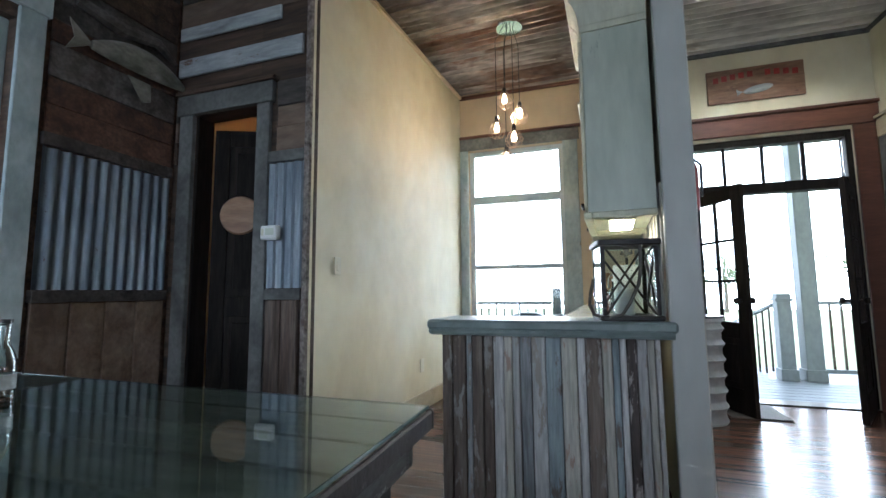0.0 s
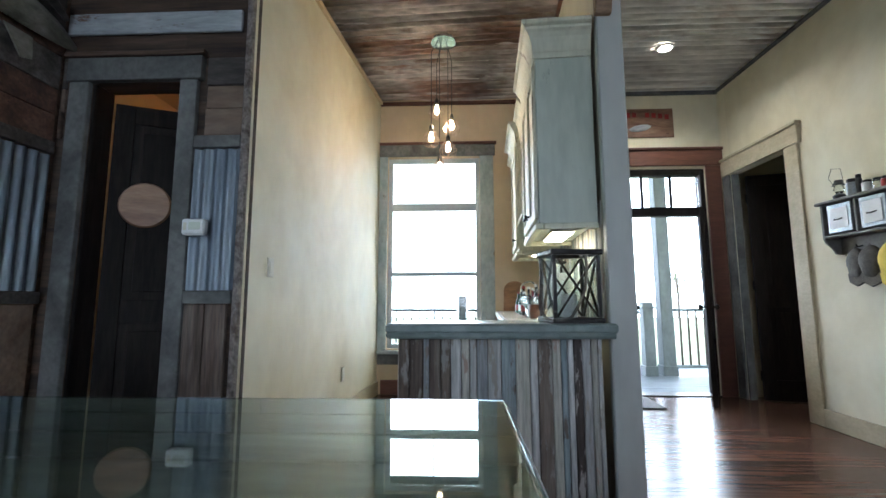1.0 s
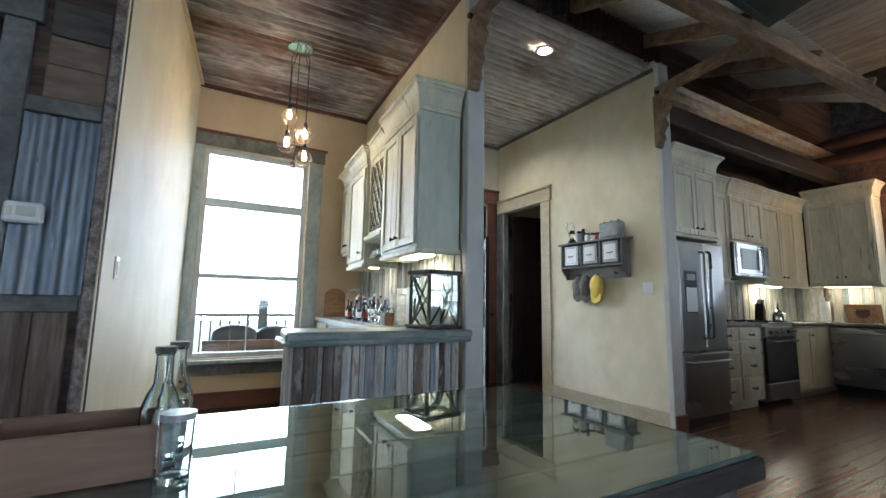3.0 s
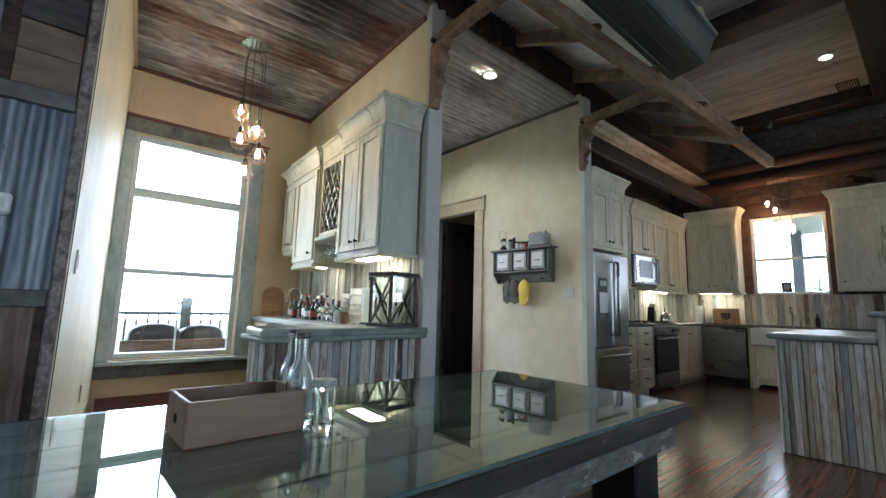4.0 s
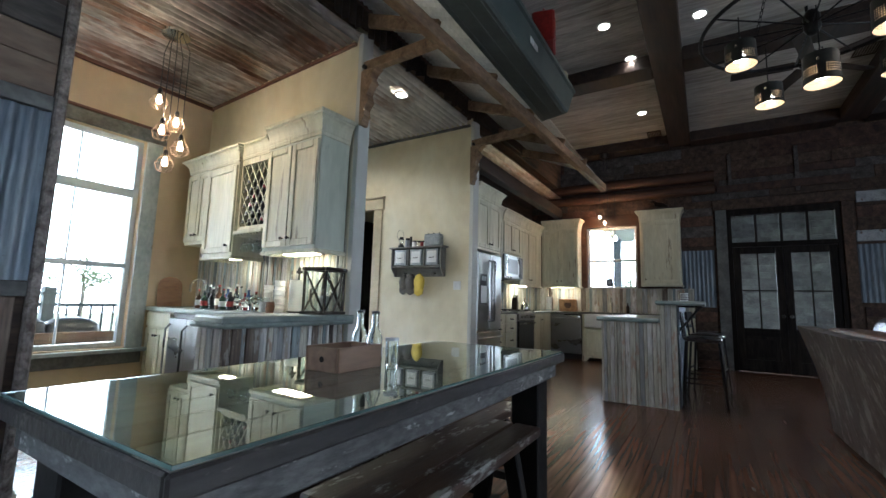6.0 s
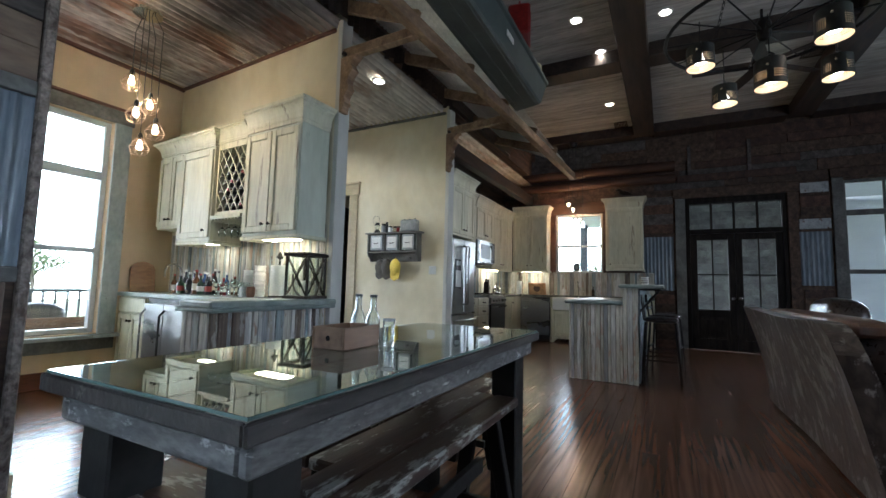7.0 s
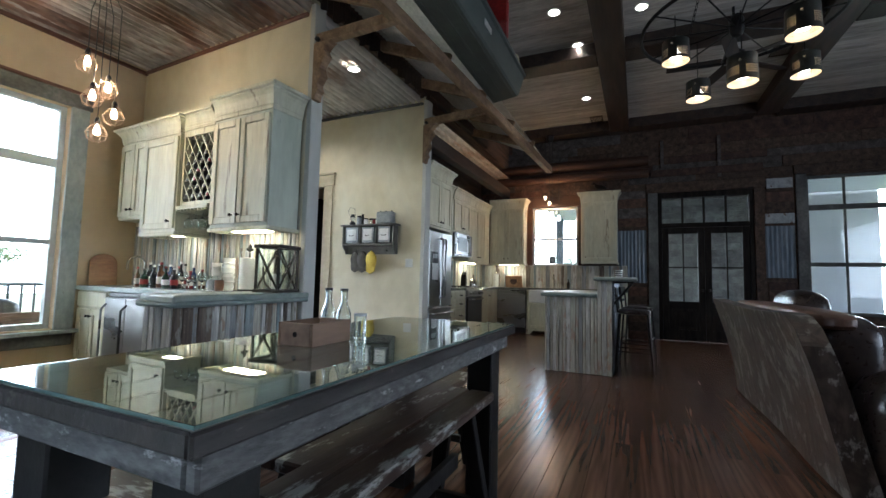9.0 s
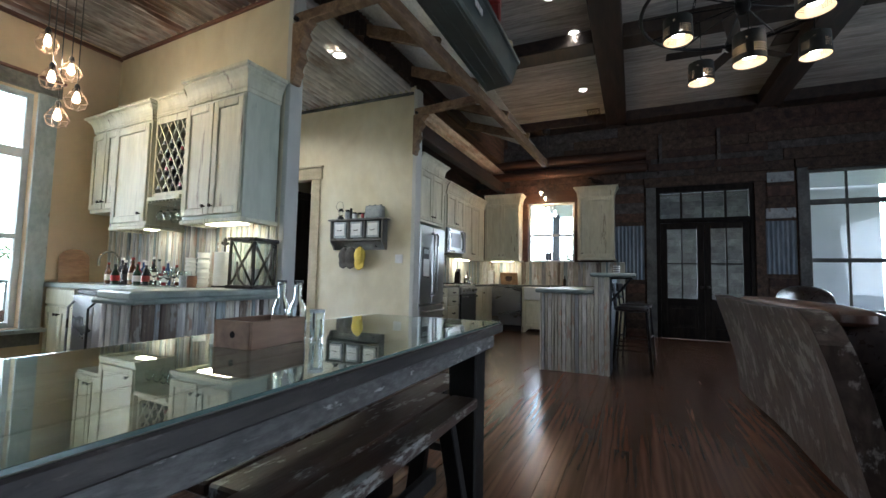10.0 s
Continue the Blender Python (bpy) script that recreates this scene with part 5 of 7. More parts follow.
bmx = pose(5.74, 2.62, 0.945, 0, -12, 0)
box("board", (-0.012, -0.19, 0), (0.012, 0.19, 0.26), TAN_WOOD, cb, 0.006, m=bmx); lathe("oval", [(0.0, -0.003), (0.075, -0.003), (0.075, 0.0)], (5.693, 2.62, 1.08), LOG, cb, 20, "X", "burnt brown oval mark")
fa = thing("sink_faucet", (5.78, 1.75, 0.943), "chrome gooseneck kitchen faucet", "faucet")
tube("spout", [(5.80, 1.75, 0.90), (5.80, 1.75, 1.16), (5.77, 1.75, 1.22), (5.70, 1.75, 1.24), (5.64, 1.75, 1.20), (5.63, 1.75, 1.13)], 0.012, CHROME, fa); tube("lever", [(5.80, 1.66, 0.943), (5.80, 1.66, 1.02), (5.77, 1.64, 1.06)], 0.009, CHROME, fa)
for i, (y, h) in enumerate(((2.05, 0.17), (1.45, 0.2), (1.36, 0.14))):
    b = thing("soap_bottle", (5.76, y, 0.943), "small soap bottle by the sink", "bottle", "bottles by the sink", rz=0)
    lathe("bottle", [(0.0, 0), (0.028, 0), (0.03, 0.02), (0.03, h * 0.65), (0.01, h * 0.75), (0.01, h), (0.0, h)], (0, 0, 0), (WHITE, BRONZE, CLEAR)[i], b, 14)
mug = thing("mug", (2.35, 0.34, 1.147), "patterned white mug on the raised bar", "mug", rz=0)
lathe("cup", [(0.0, 0), (0.036, 0), (0.042, 0.02), (0.043, 0.10), (0.039, 0.10), (0.037, 0.012), (0.0, 0.01)], (0, 0, 0), WHITE, mug); tube("handle", [(0.04, 0, 0.08), (0.07, 0, 0.075), (0.07, 0, 0.035), (0.04, 0, 0.025)], 0.006, WHITE, mug)
for i, z in enumerate((0.025, 0.05, 0.075)):
    lathe("band", [(0.0425, z), (0.0437, z + 0.002), (0.0437, z + 0.008), (0.0425, z + 0.01)], (0, 0, 0), BLACK, mug)
# bar bracket and stool at the island
br = thing("bar_bracket", (1.9, 0.3, 0.85), "black iron bracket under the raised bar", "bracket")
tube("arm", [(1.86, 0.39, 0.82), (1.86, 0.30, 0.93), (1.86, 0.17, 1.095)], 0.014, IRON, br); box("plate", (1.84, 0.375, 0.78), (1.88, 0.387, 1.09), IRON, br); tube("top_arm", [(1.86, 0.385, 1.09), (1.86, 0.16, 1.09)], 0.010, IRON, br)


def bar_stool(base, rz):
    s = thing("bar_stool", base, "black metal bar stool with a low back", "stool", "bar stools", rz=rz)
    cushion("seat", (-0.19, -0.19, 0.70), (0.19, 0.19, 0.755), LEATHER, s, 0.01)
    for a in (-1, 1):
        for b in (-1, 1):
            tube("leg", [(a * 0.16, b * 0.16, 0.70), (a * 0.21, b * 0.21, 0.0)], 0.014, IRON, s)
    for a in (-1, 1):
        tube("rung", [(a * 0.19, -0.19, 0.25), (a * 0.19, 0.19, 0.25)], 0.010, IRON, s); tube("rung", [(-0.185, a * 0.185, 0.32), (0.185, a * 0.185, 0.32)], 0.010, IRON, s)
        tube("back_post", [(a * 0.16, -0.18, 0.72), (a * 0.17, -0.21, 1.02)], 0.012, IRON, s)
    box("back_rail", (-0.18, -0.225, 0.92), (0.18, -0.20, 1.03), IRON, s, 0.008); box("back_rail", (-0.17, -0.215, 0.82), (0.17, -0.195, 0.86), IRON, s, 0.006)


bar_stool((2.30, 0.17, 0), 180)
bar_stool((3.1, 0.12, 0), 172)
# pendants over the sink
for x, y, z in ((5.56, 1.91, 2.88), (5.56, 1.82, 2.76), (5.56, 1.76, 2.50), (5.56, 1.62, 2.42)):
    p = thing("mini_pendant", (x, y, z), "small warm jar pendant over the sink", "lamp", "sink pendants")
    lathe("jar", [(0.0, 0.07), (0.03, 0.068), (0.035, 0.04), (0.035, -0.05), (0.0, -0.052)], (x, y, z), CLEAR, p, 12); lathe("bulb", [(0.0, 0.03), (0.014, 0.025), (0.018, -0.01), (0.0, -0.03)], (x, y, z), BULB, p, 10)
    tube("cord", [(x, y, z + 0.07), (x, y, BEAM_Z + 0.003)], 0.004, BLACK, p, 6)
glow_lamp((5.46, 1.84, 2.68), 14, (1.0, 0.55, 0.25))
dome = thing("ceiling_camera", (5.5, 1.80, 4.2), "small black dome fixed under the ceiling beam", "camera", rz=0)
lathe("dome", [(0.0, -0.13), (0.04, -0.12), (0.07, -0.09), (0.08, -0.05), (0.08, -0.02)], (0, 0, 0), BLACK, dome, 18)
lathe("plate", [(0.0, 0.0), (0.095, 0.0), (0.095, -0.018), (0.0, -0.019)], (0, 0, 0), IRON, dome, 18)
bird = thing("carved_bird", (5.62, 0.82, 2.94), "dark carved bird standing on the cabinet top", "figurine", rz=0)
bm = bmesh.new()
add_tube(bm, [(0, -0.16, 0.06), (0, -0.10, 0.09), (0, -0.02, 0.11), (0, 0.05, 0.13), (0, 0.08, 0.18), (0, 0.11, 0.19), (0, 0.16, 0.18)], [0.008, 0.028, 0.05, 0.045, 0.025, 0.028, 0.006], 10)
part("body", bm, BRONZE, bird, smooth=True)
box("base", (-0.05, -0.10, 0), (0.05, 0.08, 0.015), BRONZE, bird)
for y in (-0.02, 0.02):
    tube("leg", [(0, y, 0.014), (0, y, 0.08)], 0.006, BRONZE, bird, 6)
sf = thing("small_frame", (5.84, 1.80, 1.475), "small dark framed card standing on the window rail", "frame", rz=0)
box("frame", (-0.01, -0.065, 0), (0.01, 0.065, 0.16), BLACK, sf, 0.004); box("card", (-0.0125, -0.04, 0.03), (-0.0102, 0.04, 0.13), PEWTER, sf, 0)
# logs along the far wall
for z, r, y0, y1 in ((3.30, 0.10, -0.1, 3.3), (3.55, 0.11, -0.1, 3.3)):
    lg = tagged(tube("log_beam", [(5.74, y0, z), (5.73, (y0 + y1) / 2, z + 0.012), (5.74, y1, z)], [r * 0.95, r, r * 0.9], LOG, None, 14), "peeled reddish log laid along the wall", "log", "logs over the kitchen")
tagged(box("header_beam", (1.62, 2.72, 2.93), (5.70, 2.86, 3.14), BEAM, bev=0.012), "rough reddish timber over the kitchen cabinets", "beam")

# ---- timber awning with a boat on it ----
AZ = 3.13


def beam_between(name, p, q, w, h, material, parent, up=(0, 0, 1), bev=0.006):
    p, q = Vector(p), Vector(q)
    d = q - p
    z = Vector(up); y = z.cross(d).normalized(); z = d.cross(y).normalized()
    bm = bmesh.new()
    add_box(bm, (0, -w / 2, -h / 2), (d.length, w / 2, h / 2), bev)
    m = Matrix((d.normalized(), y, z)).transposed().to_4x4(); m.translation = p
    bmesh.ops.transform(bm, matrix=m, verts=bm.verts)
    return part(name, bm, material, parent)


def eave_y(x):
    return 1.875 - 0.068 * (x + 0.63)


awning = thing("awning", (0.5, 2.3, AZ), "indoor timber awning with a corrugated tin roof", "awning")
beam_between("eave_beam", (-3.6, eave_y(-3.6), AZ + 0.12), (4.1, eave_y(4.1), AZ - 0.03), 0.09, 0.12, RAFTER, awning)
xs = [-3.0, -1.9, -0.72, 0.28, 1.24, 2.3, 3.3]
for x in xs:
    beam_between("rafter", (x, eave_y(x) + 0.05, AZ + 0.20), (x, 2.79, AZ + 0.56), 0.055, 0.12, RAFTER, awning)
beam_between("ledger", (-3.6, 2.755, AZ + 0.56), (4.1, 2.755, AZ + 0.56), 0.07, 0.14, BEAM, awning)
slope = Vector((0, 2.79 - 1.74, 0.46)).normalized()
corrugated("roof_sheet", (-3.6, 1.70, AZ + 0.235), slope, (1, 0, 0), Vector((0, -slope.z, slope.y)), 1.16, 7.75, TIN_GREY, awning, pitch=0.066, depth=0.009, jag=0.0, steps=6)
corrugated("valance", (-2.70, 2.715, 3.72), (0, 0, -1), (1, 0, 0), (0, -1, 0), 0.17, 4.2, BEAM, awning, pitch=0.085, depth=0.016, jag=0.09, steps=8)
for x in (-0.73, 1.40):
    xo = x + (-0.03 if x < 0 else -0.13)
    b = beam_between("strut", (x, 2.70, AZ + 0.045), (xo, eave_y(xo), AZ + 0.045), 0.075, 0.09, RAFTER, awning)
    prism("corbel", [(2.715, 2.62), (2.68, 2.62), (2.665, 2.68), (2.645, 2.70), (2.66, 2.76), (2.635, 2.80), (2.61, 2.83), (2.635, 2.90), (2.605, 2.96), (2.57, 3.0), (2.60, 3.06), (2.56, 3.10), (2.52, AZ), (2.715, AZ)], "x", x - 0.045, x + 0.045, RAFTER, awning, "carved scalloped wooden corbel", 0.004)
    lathe("bolt", [(0.0, -0.03), (0.02, -0.028), (0.02, 0), (0.0, 0.001)], (x - 0.046, 2.66, AZ + 0.02), IRON, awning, 8, "X")

boat = thing("flat_bottomed_boat", (-0.5, 1.55, 3.30), "grey-green flat-bottomed boat laid on the awning", "boat")
bm = bmesh.new()
secs = []
for x, w, b in ((-3.0, 0.05, 0.18), (-2.3, 0.12, 0.05), (-1.4, 0.17, 0.0), (0.6, 0.18, 0.0), (1.40, 0.18, 0.0)):
    yc, zb = 1.60, 3.32
    outer = [(yc - w - 0.06, zb + 0.32), (yc - w - 0.06, zb + 0.28), (yc - w - 0.035, zb + 0.27), (yc - w, zb + b + 0.02), (yc - w + 0.02, zb + b), (yc + w - 0.02, zb + b), (yc + w, zb + b + 0.02), (yc + w + 0.035, zb + 0.27), (yc + w + 0.06, zb + 0.28), (yc + w + 0.06, zb + 0.32), (yc + w + 0.02, zb + 0.32), (yc + w - 0.03, zb + b + 0.03), (yc - w + 0.03, zb + b + 0.03), (yc - w - 0.02, zb + 0.32)]
    secs.append([bm.verts.new((x + (0.28 * (q[0] - yc) + 0.5 * (q[1] - zb) if x > 1 else 0), q[0], q[1])) for q in outer])
for p, q in zip(secs, secs[1:]):
    for i in range(len(p)):
        bm.faces.new((p[i], p[(i + 1) % len(p)], q[(i + 1) % len(p)], q[i]))
bm.faces.new(secs[0]); bm.faces.new(secs[-1][::-1])
part("hull", bm, BOAT, boat)
box("transom", (1.33, 1.46, 3.335), (1.36, 1.74, 3.56), BOAT, boat)
for y in (1.48, 1.60, 1.72):
    box("keel_strip", (-2.0, y - 0.01, 3.312), (1.30, y + 0.01, 3.3195), BOAT, boat, 0.002)
for i in range(4):
    box("name_bar", (0.0 + i * 0.05, 1.385, 3.44), (0.035 + i * 0.05, 1.394, 3.50), WHITE, boat, 0.001, "pale painted registration bar")
can = thing("red_fuel_can", (0.48, 1.42, 3.641), "red metal fuel can laid across the boat", "can", rz=15)
box("body", (-0.17, -0.11, 0), (0.17, 0.11, 0.32), RED, can, 0.02); tube("handle", [(-0.11, 0, 0.32), (-0.085, 0, 0.38), (0.085, 0, 0.38), (0.11, 0, 0.32)], 0.011, RED, can); box("ridge", (-0.12, -0.116, 0.14), (0.12, -0.111, 0.24), RED, can, 0.003)
rope = thing("rope_coil", (1.12, 1.38, 3.645), "pale rope coil over the boat's corner", "rope", rz=0)
for i in range(4):
    tube("loop", [(0.07 * math.cos(a / 12 * 6.283), 0.03 + 0.05 * math.sin(a / 12 * 6.283), -0.01 + 0.012 * i + 0.02 * math.sin(a)) for a in range(13)], 0.007, BASE_WOOD, rope, 6)

# ---- lamps ----
COPPER = mat("copper_wire", [(0.40, 0.29, 0.20), (0.50, 0.37, 0.26)], (20, 20, 20), 0.35, 0.8, 0.0)
pend = thing("cluster_pendant", (-1.67, 4.18, H_NOOK), "five bare bulbs in wire cages on black cords", "pendant lamp")
lathe("canopy", [(0.0, 0.0), (0.115, 0.0), (0.115, -0.025), (0.0, -0.03)], (-1.67, 4.18, H_NOOK - 0.001), CHROME, pend, 28, label="round chrome canopy")
for x, y, z in ((-1.733, 4.22, 2.79), (-1.77, 4.025, 2.455), (-1.594, 4.175, 2.617), (-1.623, 4.0, 2.35), (-1.70, 4.07, 2.20)):
    tube("cord", [(x * 0.4 - 1.67 * 0.6, y * 0.4 + 4.18 * 0.6, H_NOOK - 0.028), (x, y, 3.24), (x, y, z + 0.10)], 0.0035, BLACK, pend, 6)
    lathe("socket", [(0.0, 0.115), (0.012, 0.11), (0.019, 0.09), (0.019, 0.05), (0.0, 0.049)], (x, y, z), BLACK, pend, 12)
    lathe("bulb", [(0.010, 0.05), (0.014, 0.03), (0.022, 0.0), (0.023, -0.012), (0.016, -0.030), (0.0, -0.036)], (x, y, z), BULB, pend, 14)
    cage = tube("cage", [(x + 0.072 * math.cos(t / 16 * 6.2832), y + 0.072 * math.sin(t / 16 * 6.2832), z - 0.02) for t in range(17)], 0.0025, COPPER, pend, 4, "copper wire cage")
    for r, h in ((0.045, 0.035), (0.02, -0.085)):
        tube("ring", [(x + r * math.cos(t / 16 * 6.2832), y + r * math.sin(t / 16 * 6.2832), z + h) for t in range(17)], 0.0025, COPPER, cage, 4)
    for k in range(8):
        a = math.pi * 2 * k / 8
        tube("wire", [(x + r * math.cos(a), y + r * math.sin(a), z + h) for r, h in ((0.02, 0.07), (0.045, 0.035), (0.075, -0.02), (0.06, -0.07), (0.02, -0.088))], 0.0025, COPPER, cage, 4)
glow_lamp((-1.67, 4.10, 2.62), 14)


def spotlight(x, y, z, watts=13, cone=100, colour=(1.0, 0.84, 0.62)):
    s = thing("recessed_spotlight", (x, y, z), "round recessed ceiling spotlight with a white rim, lit", "spotlight", "recessed spotlights")
    lathe("rim", [(0.085, 0.0), (0.085, -0.008), (0.062, -0.012), (0.060, 0.0)], (x, y, z), WHITE, s, 24); lathe("lens", [(0.0, -0.020), (0.045, -0.018), (0.062, -0.012), (0.062, 0.0)], (x, y, z), SPOT, s, 20)
    lamp = new("spot_beam", bpy.data.lights.new("spot_beam", "SPOT"))
    lamp.data.energy, lamp.data.spot_size, lamp.data.spot_blend, lamp.data.color, lamp.data.shadow_soft_size = watts, radians(cone), 0.6, colour, 0.02
    lamp.location = (x, y, z - 0.035)


for x, y in ((0.36, 3.13), (0.50, 4.50)):
    spotlight(x, y, H_LOW - 0.001, 18 if y < 4 else 36, 130 if y < 4 else 150, (1.0, 0.93, 0.80))
for x, y in ((2.4, 0.855), (4.25, 0.93), (1.53, 1.03), (1.82, 0.05)):
    spotlight(x, y, H_HIGH - 0.001)
for x, y in ((5.36, 0.84), (3.6, -1.75)):
    v = thing("ceiling_vent", (x, y, H_HIGH), "dark slatted ceiling vent", "vent", "ceiling vents")
    boxes("frame", [((x - 0.16, y - 0.12, H_HIGH - 0.012), (x + 0.16, y - 0.10, H_HIGH)), ((x - 0.16, y + 0.10, H_HIGH - 0.012), (x + 0.16, y + 0.12, H_HIGH)), ((x - 0.16, y - 0.099, H_HIGH - 0.012), (x - 0.14, y + 0.099, H_HIGH)), ((x + 0.14, y - 0.099, H_HIGH - 0.012), (x + 0.16, y + 0.099, H_HIGH))], BEAM, v)
    for i in range(7):
        box("slat", (x - 0.139, y - 0.09 + i * 0.028, H_HIGH - 0.010), (x + 0.139, y - 0.078 + i * 0.028, H_HIGH - 0.002), BEAM, v, 0)

WX, WY, WZ, WR = 0.16, -0.58, 3.07, 0.66
wheel = thing("wagon_wheel_chandelier", (WX, WY, WZ), "iron wheel chandelier with punched metal bucket shades", "chandelier")
tube("rim", [(WX + WR * math.cos(a / 48 * 6.2832), WY + WR * math.sin(a / 48 * 6.2832), WZ) for a in range(49)], 0.014, IRON, wheel, 8)
lathe("hub", [(0.0, 0.07), (0.03, 0.07), (0.05, 0.03), (0.05, -0.06), (0.03, -0.10), (0.0, -0.11)], (WX, WY, WZ), IRON, wheel, 16)
for k in range(12):
    a = 6.2832 * k / 12
    tube("spoke", [(WX + 0.04 * math.cos(a), WY + 0.04 * math.sin(a), WZ - 0.03), (WX + WR * math.cos(a), WY + WR * math.sin(a), WZ)], 0.006, IRON, wheel, 6)
for k in range(3):
    a = 0.5 + 6.2832 * k / 3
    n = 30
    p0, p1 = Vector((WX + WR * math.cos(a), WY + WR * math.sin(a), WZ)), Vector((WX + 0.05 * math.cos(a), WY + 0.05 * math.sin(a), H_HIGH - 0.1))
    bm = bmesh.new()
    for i in range(n):
        c = p0.lerp(p1, (i + 0.5) / n); d = (p1 - p0).normalized(); u = d.orthogonal().normalized(); u = u if i % 2 else d.cross(u)
        add_tube(bm, [c + d * 0.032 * math.cos(t / 8 * 6.2832) + u * 0.011 * math.sin(t / 8 * 6.2832) for t in range(9)], 0.003, 4)
    part("chain", bm, IRON, wheel)
lathe("ceiling_rose", [(0.0, 0), (0.09, 0), (0.08, -0.05), (0.02, -0.1), (0.0, -0.1)], (WX, WY, H_HIGH - 0.002), IRON, wheel, 16)


def bucket(x, y, z, r, h, pattern):
    bm = bmesh.new()
    seg, rows, holes = 96, 24, set()
    ring = [[bm.verts.new((x + r * (1 - 0.05 * j / rows) * math.cos(6.2832 * i / seg), y + r * (1 - 0.05 * j / rows) * math.sin(6.2832 * i / seg), z - h / 2 + h * j / rows)) for i in range(seg)] for j in range(rows + 1)]
    for j in range(rows):
        for i in range(seg):
            k = i % 24
            hole = i % 2 and j % 2 and ((pattern == 0 and 3 <= j <= 12 and k < 15) or (pattern == 1 and 4 <= j <= 11 and k < 18) or (pattern == 2 and (k - 9) ** 2 + (j - 9) ** 2 < 36))
            hole = hole or (j in (16, 17) and k in (18, 19)) or (j in (6, 7) and i % 48 in (20, 21))
            if hole:
                holes.add((j, i))
            else:
                bm.faces.new((ring[j][i], ring[j][(i + 1) % seg], ring[j + 1][(i + 1) % seg], ring[j + 1][i]))
    top = bm.verts.new((x, y, z + h / 2 + 0.01))
    for i in range(seg):
        bm.faces.new((ring[rows][i], ring[rows][(i + 1) % seg], top))
    ln = bmesh.new()
    lr = [[ln.verts.new((x + (r - 0.004) * (1 - 0.05 * j / rows) * math.cos(6.2832 * i / seg), y + (r - 0.004) * (1 - 0.05 * j / rows) * math.sin(6.2832 * i / seg), z - h / 2 + h * j / rows)) for i in range(seg)] for j in range(rows + 1)]
    for j in range(rows):
        for i in range(seg):
            if (j, i) not in holes:
                ln.faces.new((lr[j][i], lr[j + 1][i], lr[j + 1][(i + 1) % seg], lr[j][(i + 1) % seg]))
    s = part("shade", bm, SHADE_METAL, wheel, "punched green-black metal bucket shade")
    part("liner", ln, LINER, s, "cream enamel inside of the shade")
    tube("rolled_rim", [(x + r * math.cos(t / 40 * 6.2832), y + r * math.sin(t / 40 * 6.2832), z - h / 2) for t in range(41)], 0.004, IRON, s, 6)
    lathe("bulb", [(0.0, 0.075), (0.014, 0.07), (0.016, 0.045), (0.040, 0.015), (0.040, 0.008), (0.0, 0.0)], (x, y, z - h / 2 + 0.035), SPOT, s, 16)
    tube("bail", [(x - r * 0.95, y, z + h * 0.35), (x - r * 0.7, y, z + h * 0.62), (x, y, z + h * 0.8), (x + r * 0.7, y, z + h * 0.62), (x + r * 0.95, y, z + h * 0.35)], 0.004, IRON, s, 6)
    tube("hanger", [(x, y, z + h * 0.8), (x, y, WZ)], 0.004, IRON, s, 6)
    glow_lamp((x, y, z - h / 2 + 0.022), 0.05, (1.0, 0.62, 0.34), 0.010)


LINER = mat("cream_enamel", [(0.56, 0.42, 0.27), (0.64, 0.50, 0.34)], (9, 9, 9), 0.5, bump=0.0, vary=0.05)
SHADE_METAL = mat("punched_shade_metal", [(0.02, 0.022, 0.018), (0.04, 0.042, 0.035)], (9, 9, 9), 0.5, 0.3, 0.05, vary=0.2)
for x, y, z, r, h, p in ((-0.12, -0.146, 2.79, 0.094, 0.15, 0), (0.33, -0.338, 2.655, 0.090, 0.145, 0), (-0.02, -0.572, 2.62, 0.098, 0.19, 1), (-0.05, -0.918, 2.885, 0.104, 0.185, 2), (0.50, -1.085, 2.81, 0.098, 0.155, 2)):
    bucket(x, y, z, r, h, p)
fan = thing("ceiling_fan", (2.25, -0.95, 3.75), "dark ceiling fan with flat blades at rest", "ceiling fan")
lathe("motor", [(0.0, 0.12), (0.06, 0.11), (0.11, 0.06), (0.12, 0.0), (0.08, -0.06), (0.0, -0.08)], (2.25, -0.95, 3.75), IRON, fan); tube("rod", [(2.25, -0.95, 3.86), (2.25, -0.95, H_HIGH)], 0.015, IRON, fan)
for k in range(5):
    a = math.radians(20 + 72 * k)
    bm = bmesh.new(); add_box(bm, (0.14, -0.065, -0.005), (0.72, 0.065, 0.005), 0.004)
    bmesh.ops.transform(bm, matrix=pose(2.25, -0.95, 3.74, 0, 0, math.degrees(a)) @ pose(0, 0, 0, 11, 0, 0), verts=bm.verts)
    part("blade", bm, BEAM, fan)

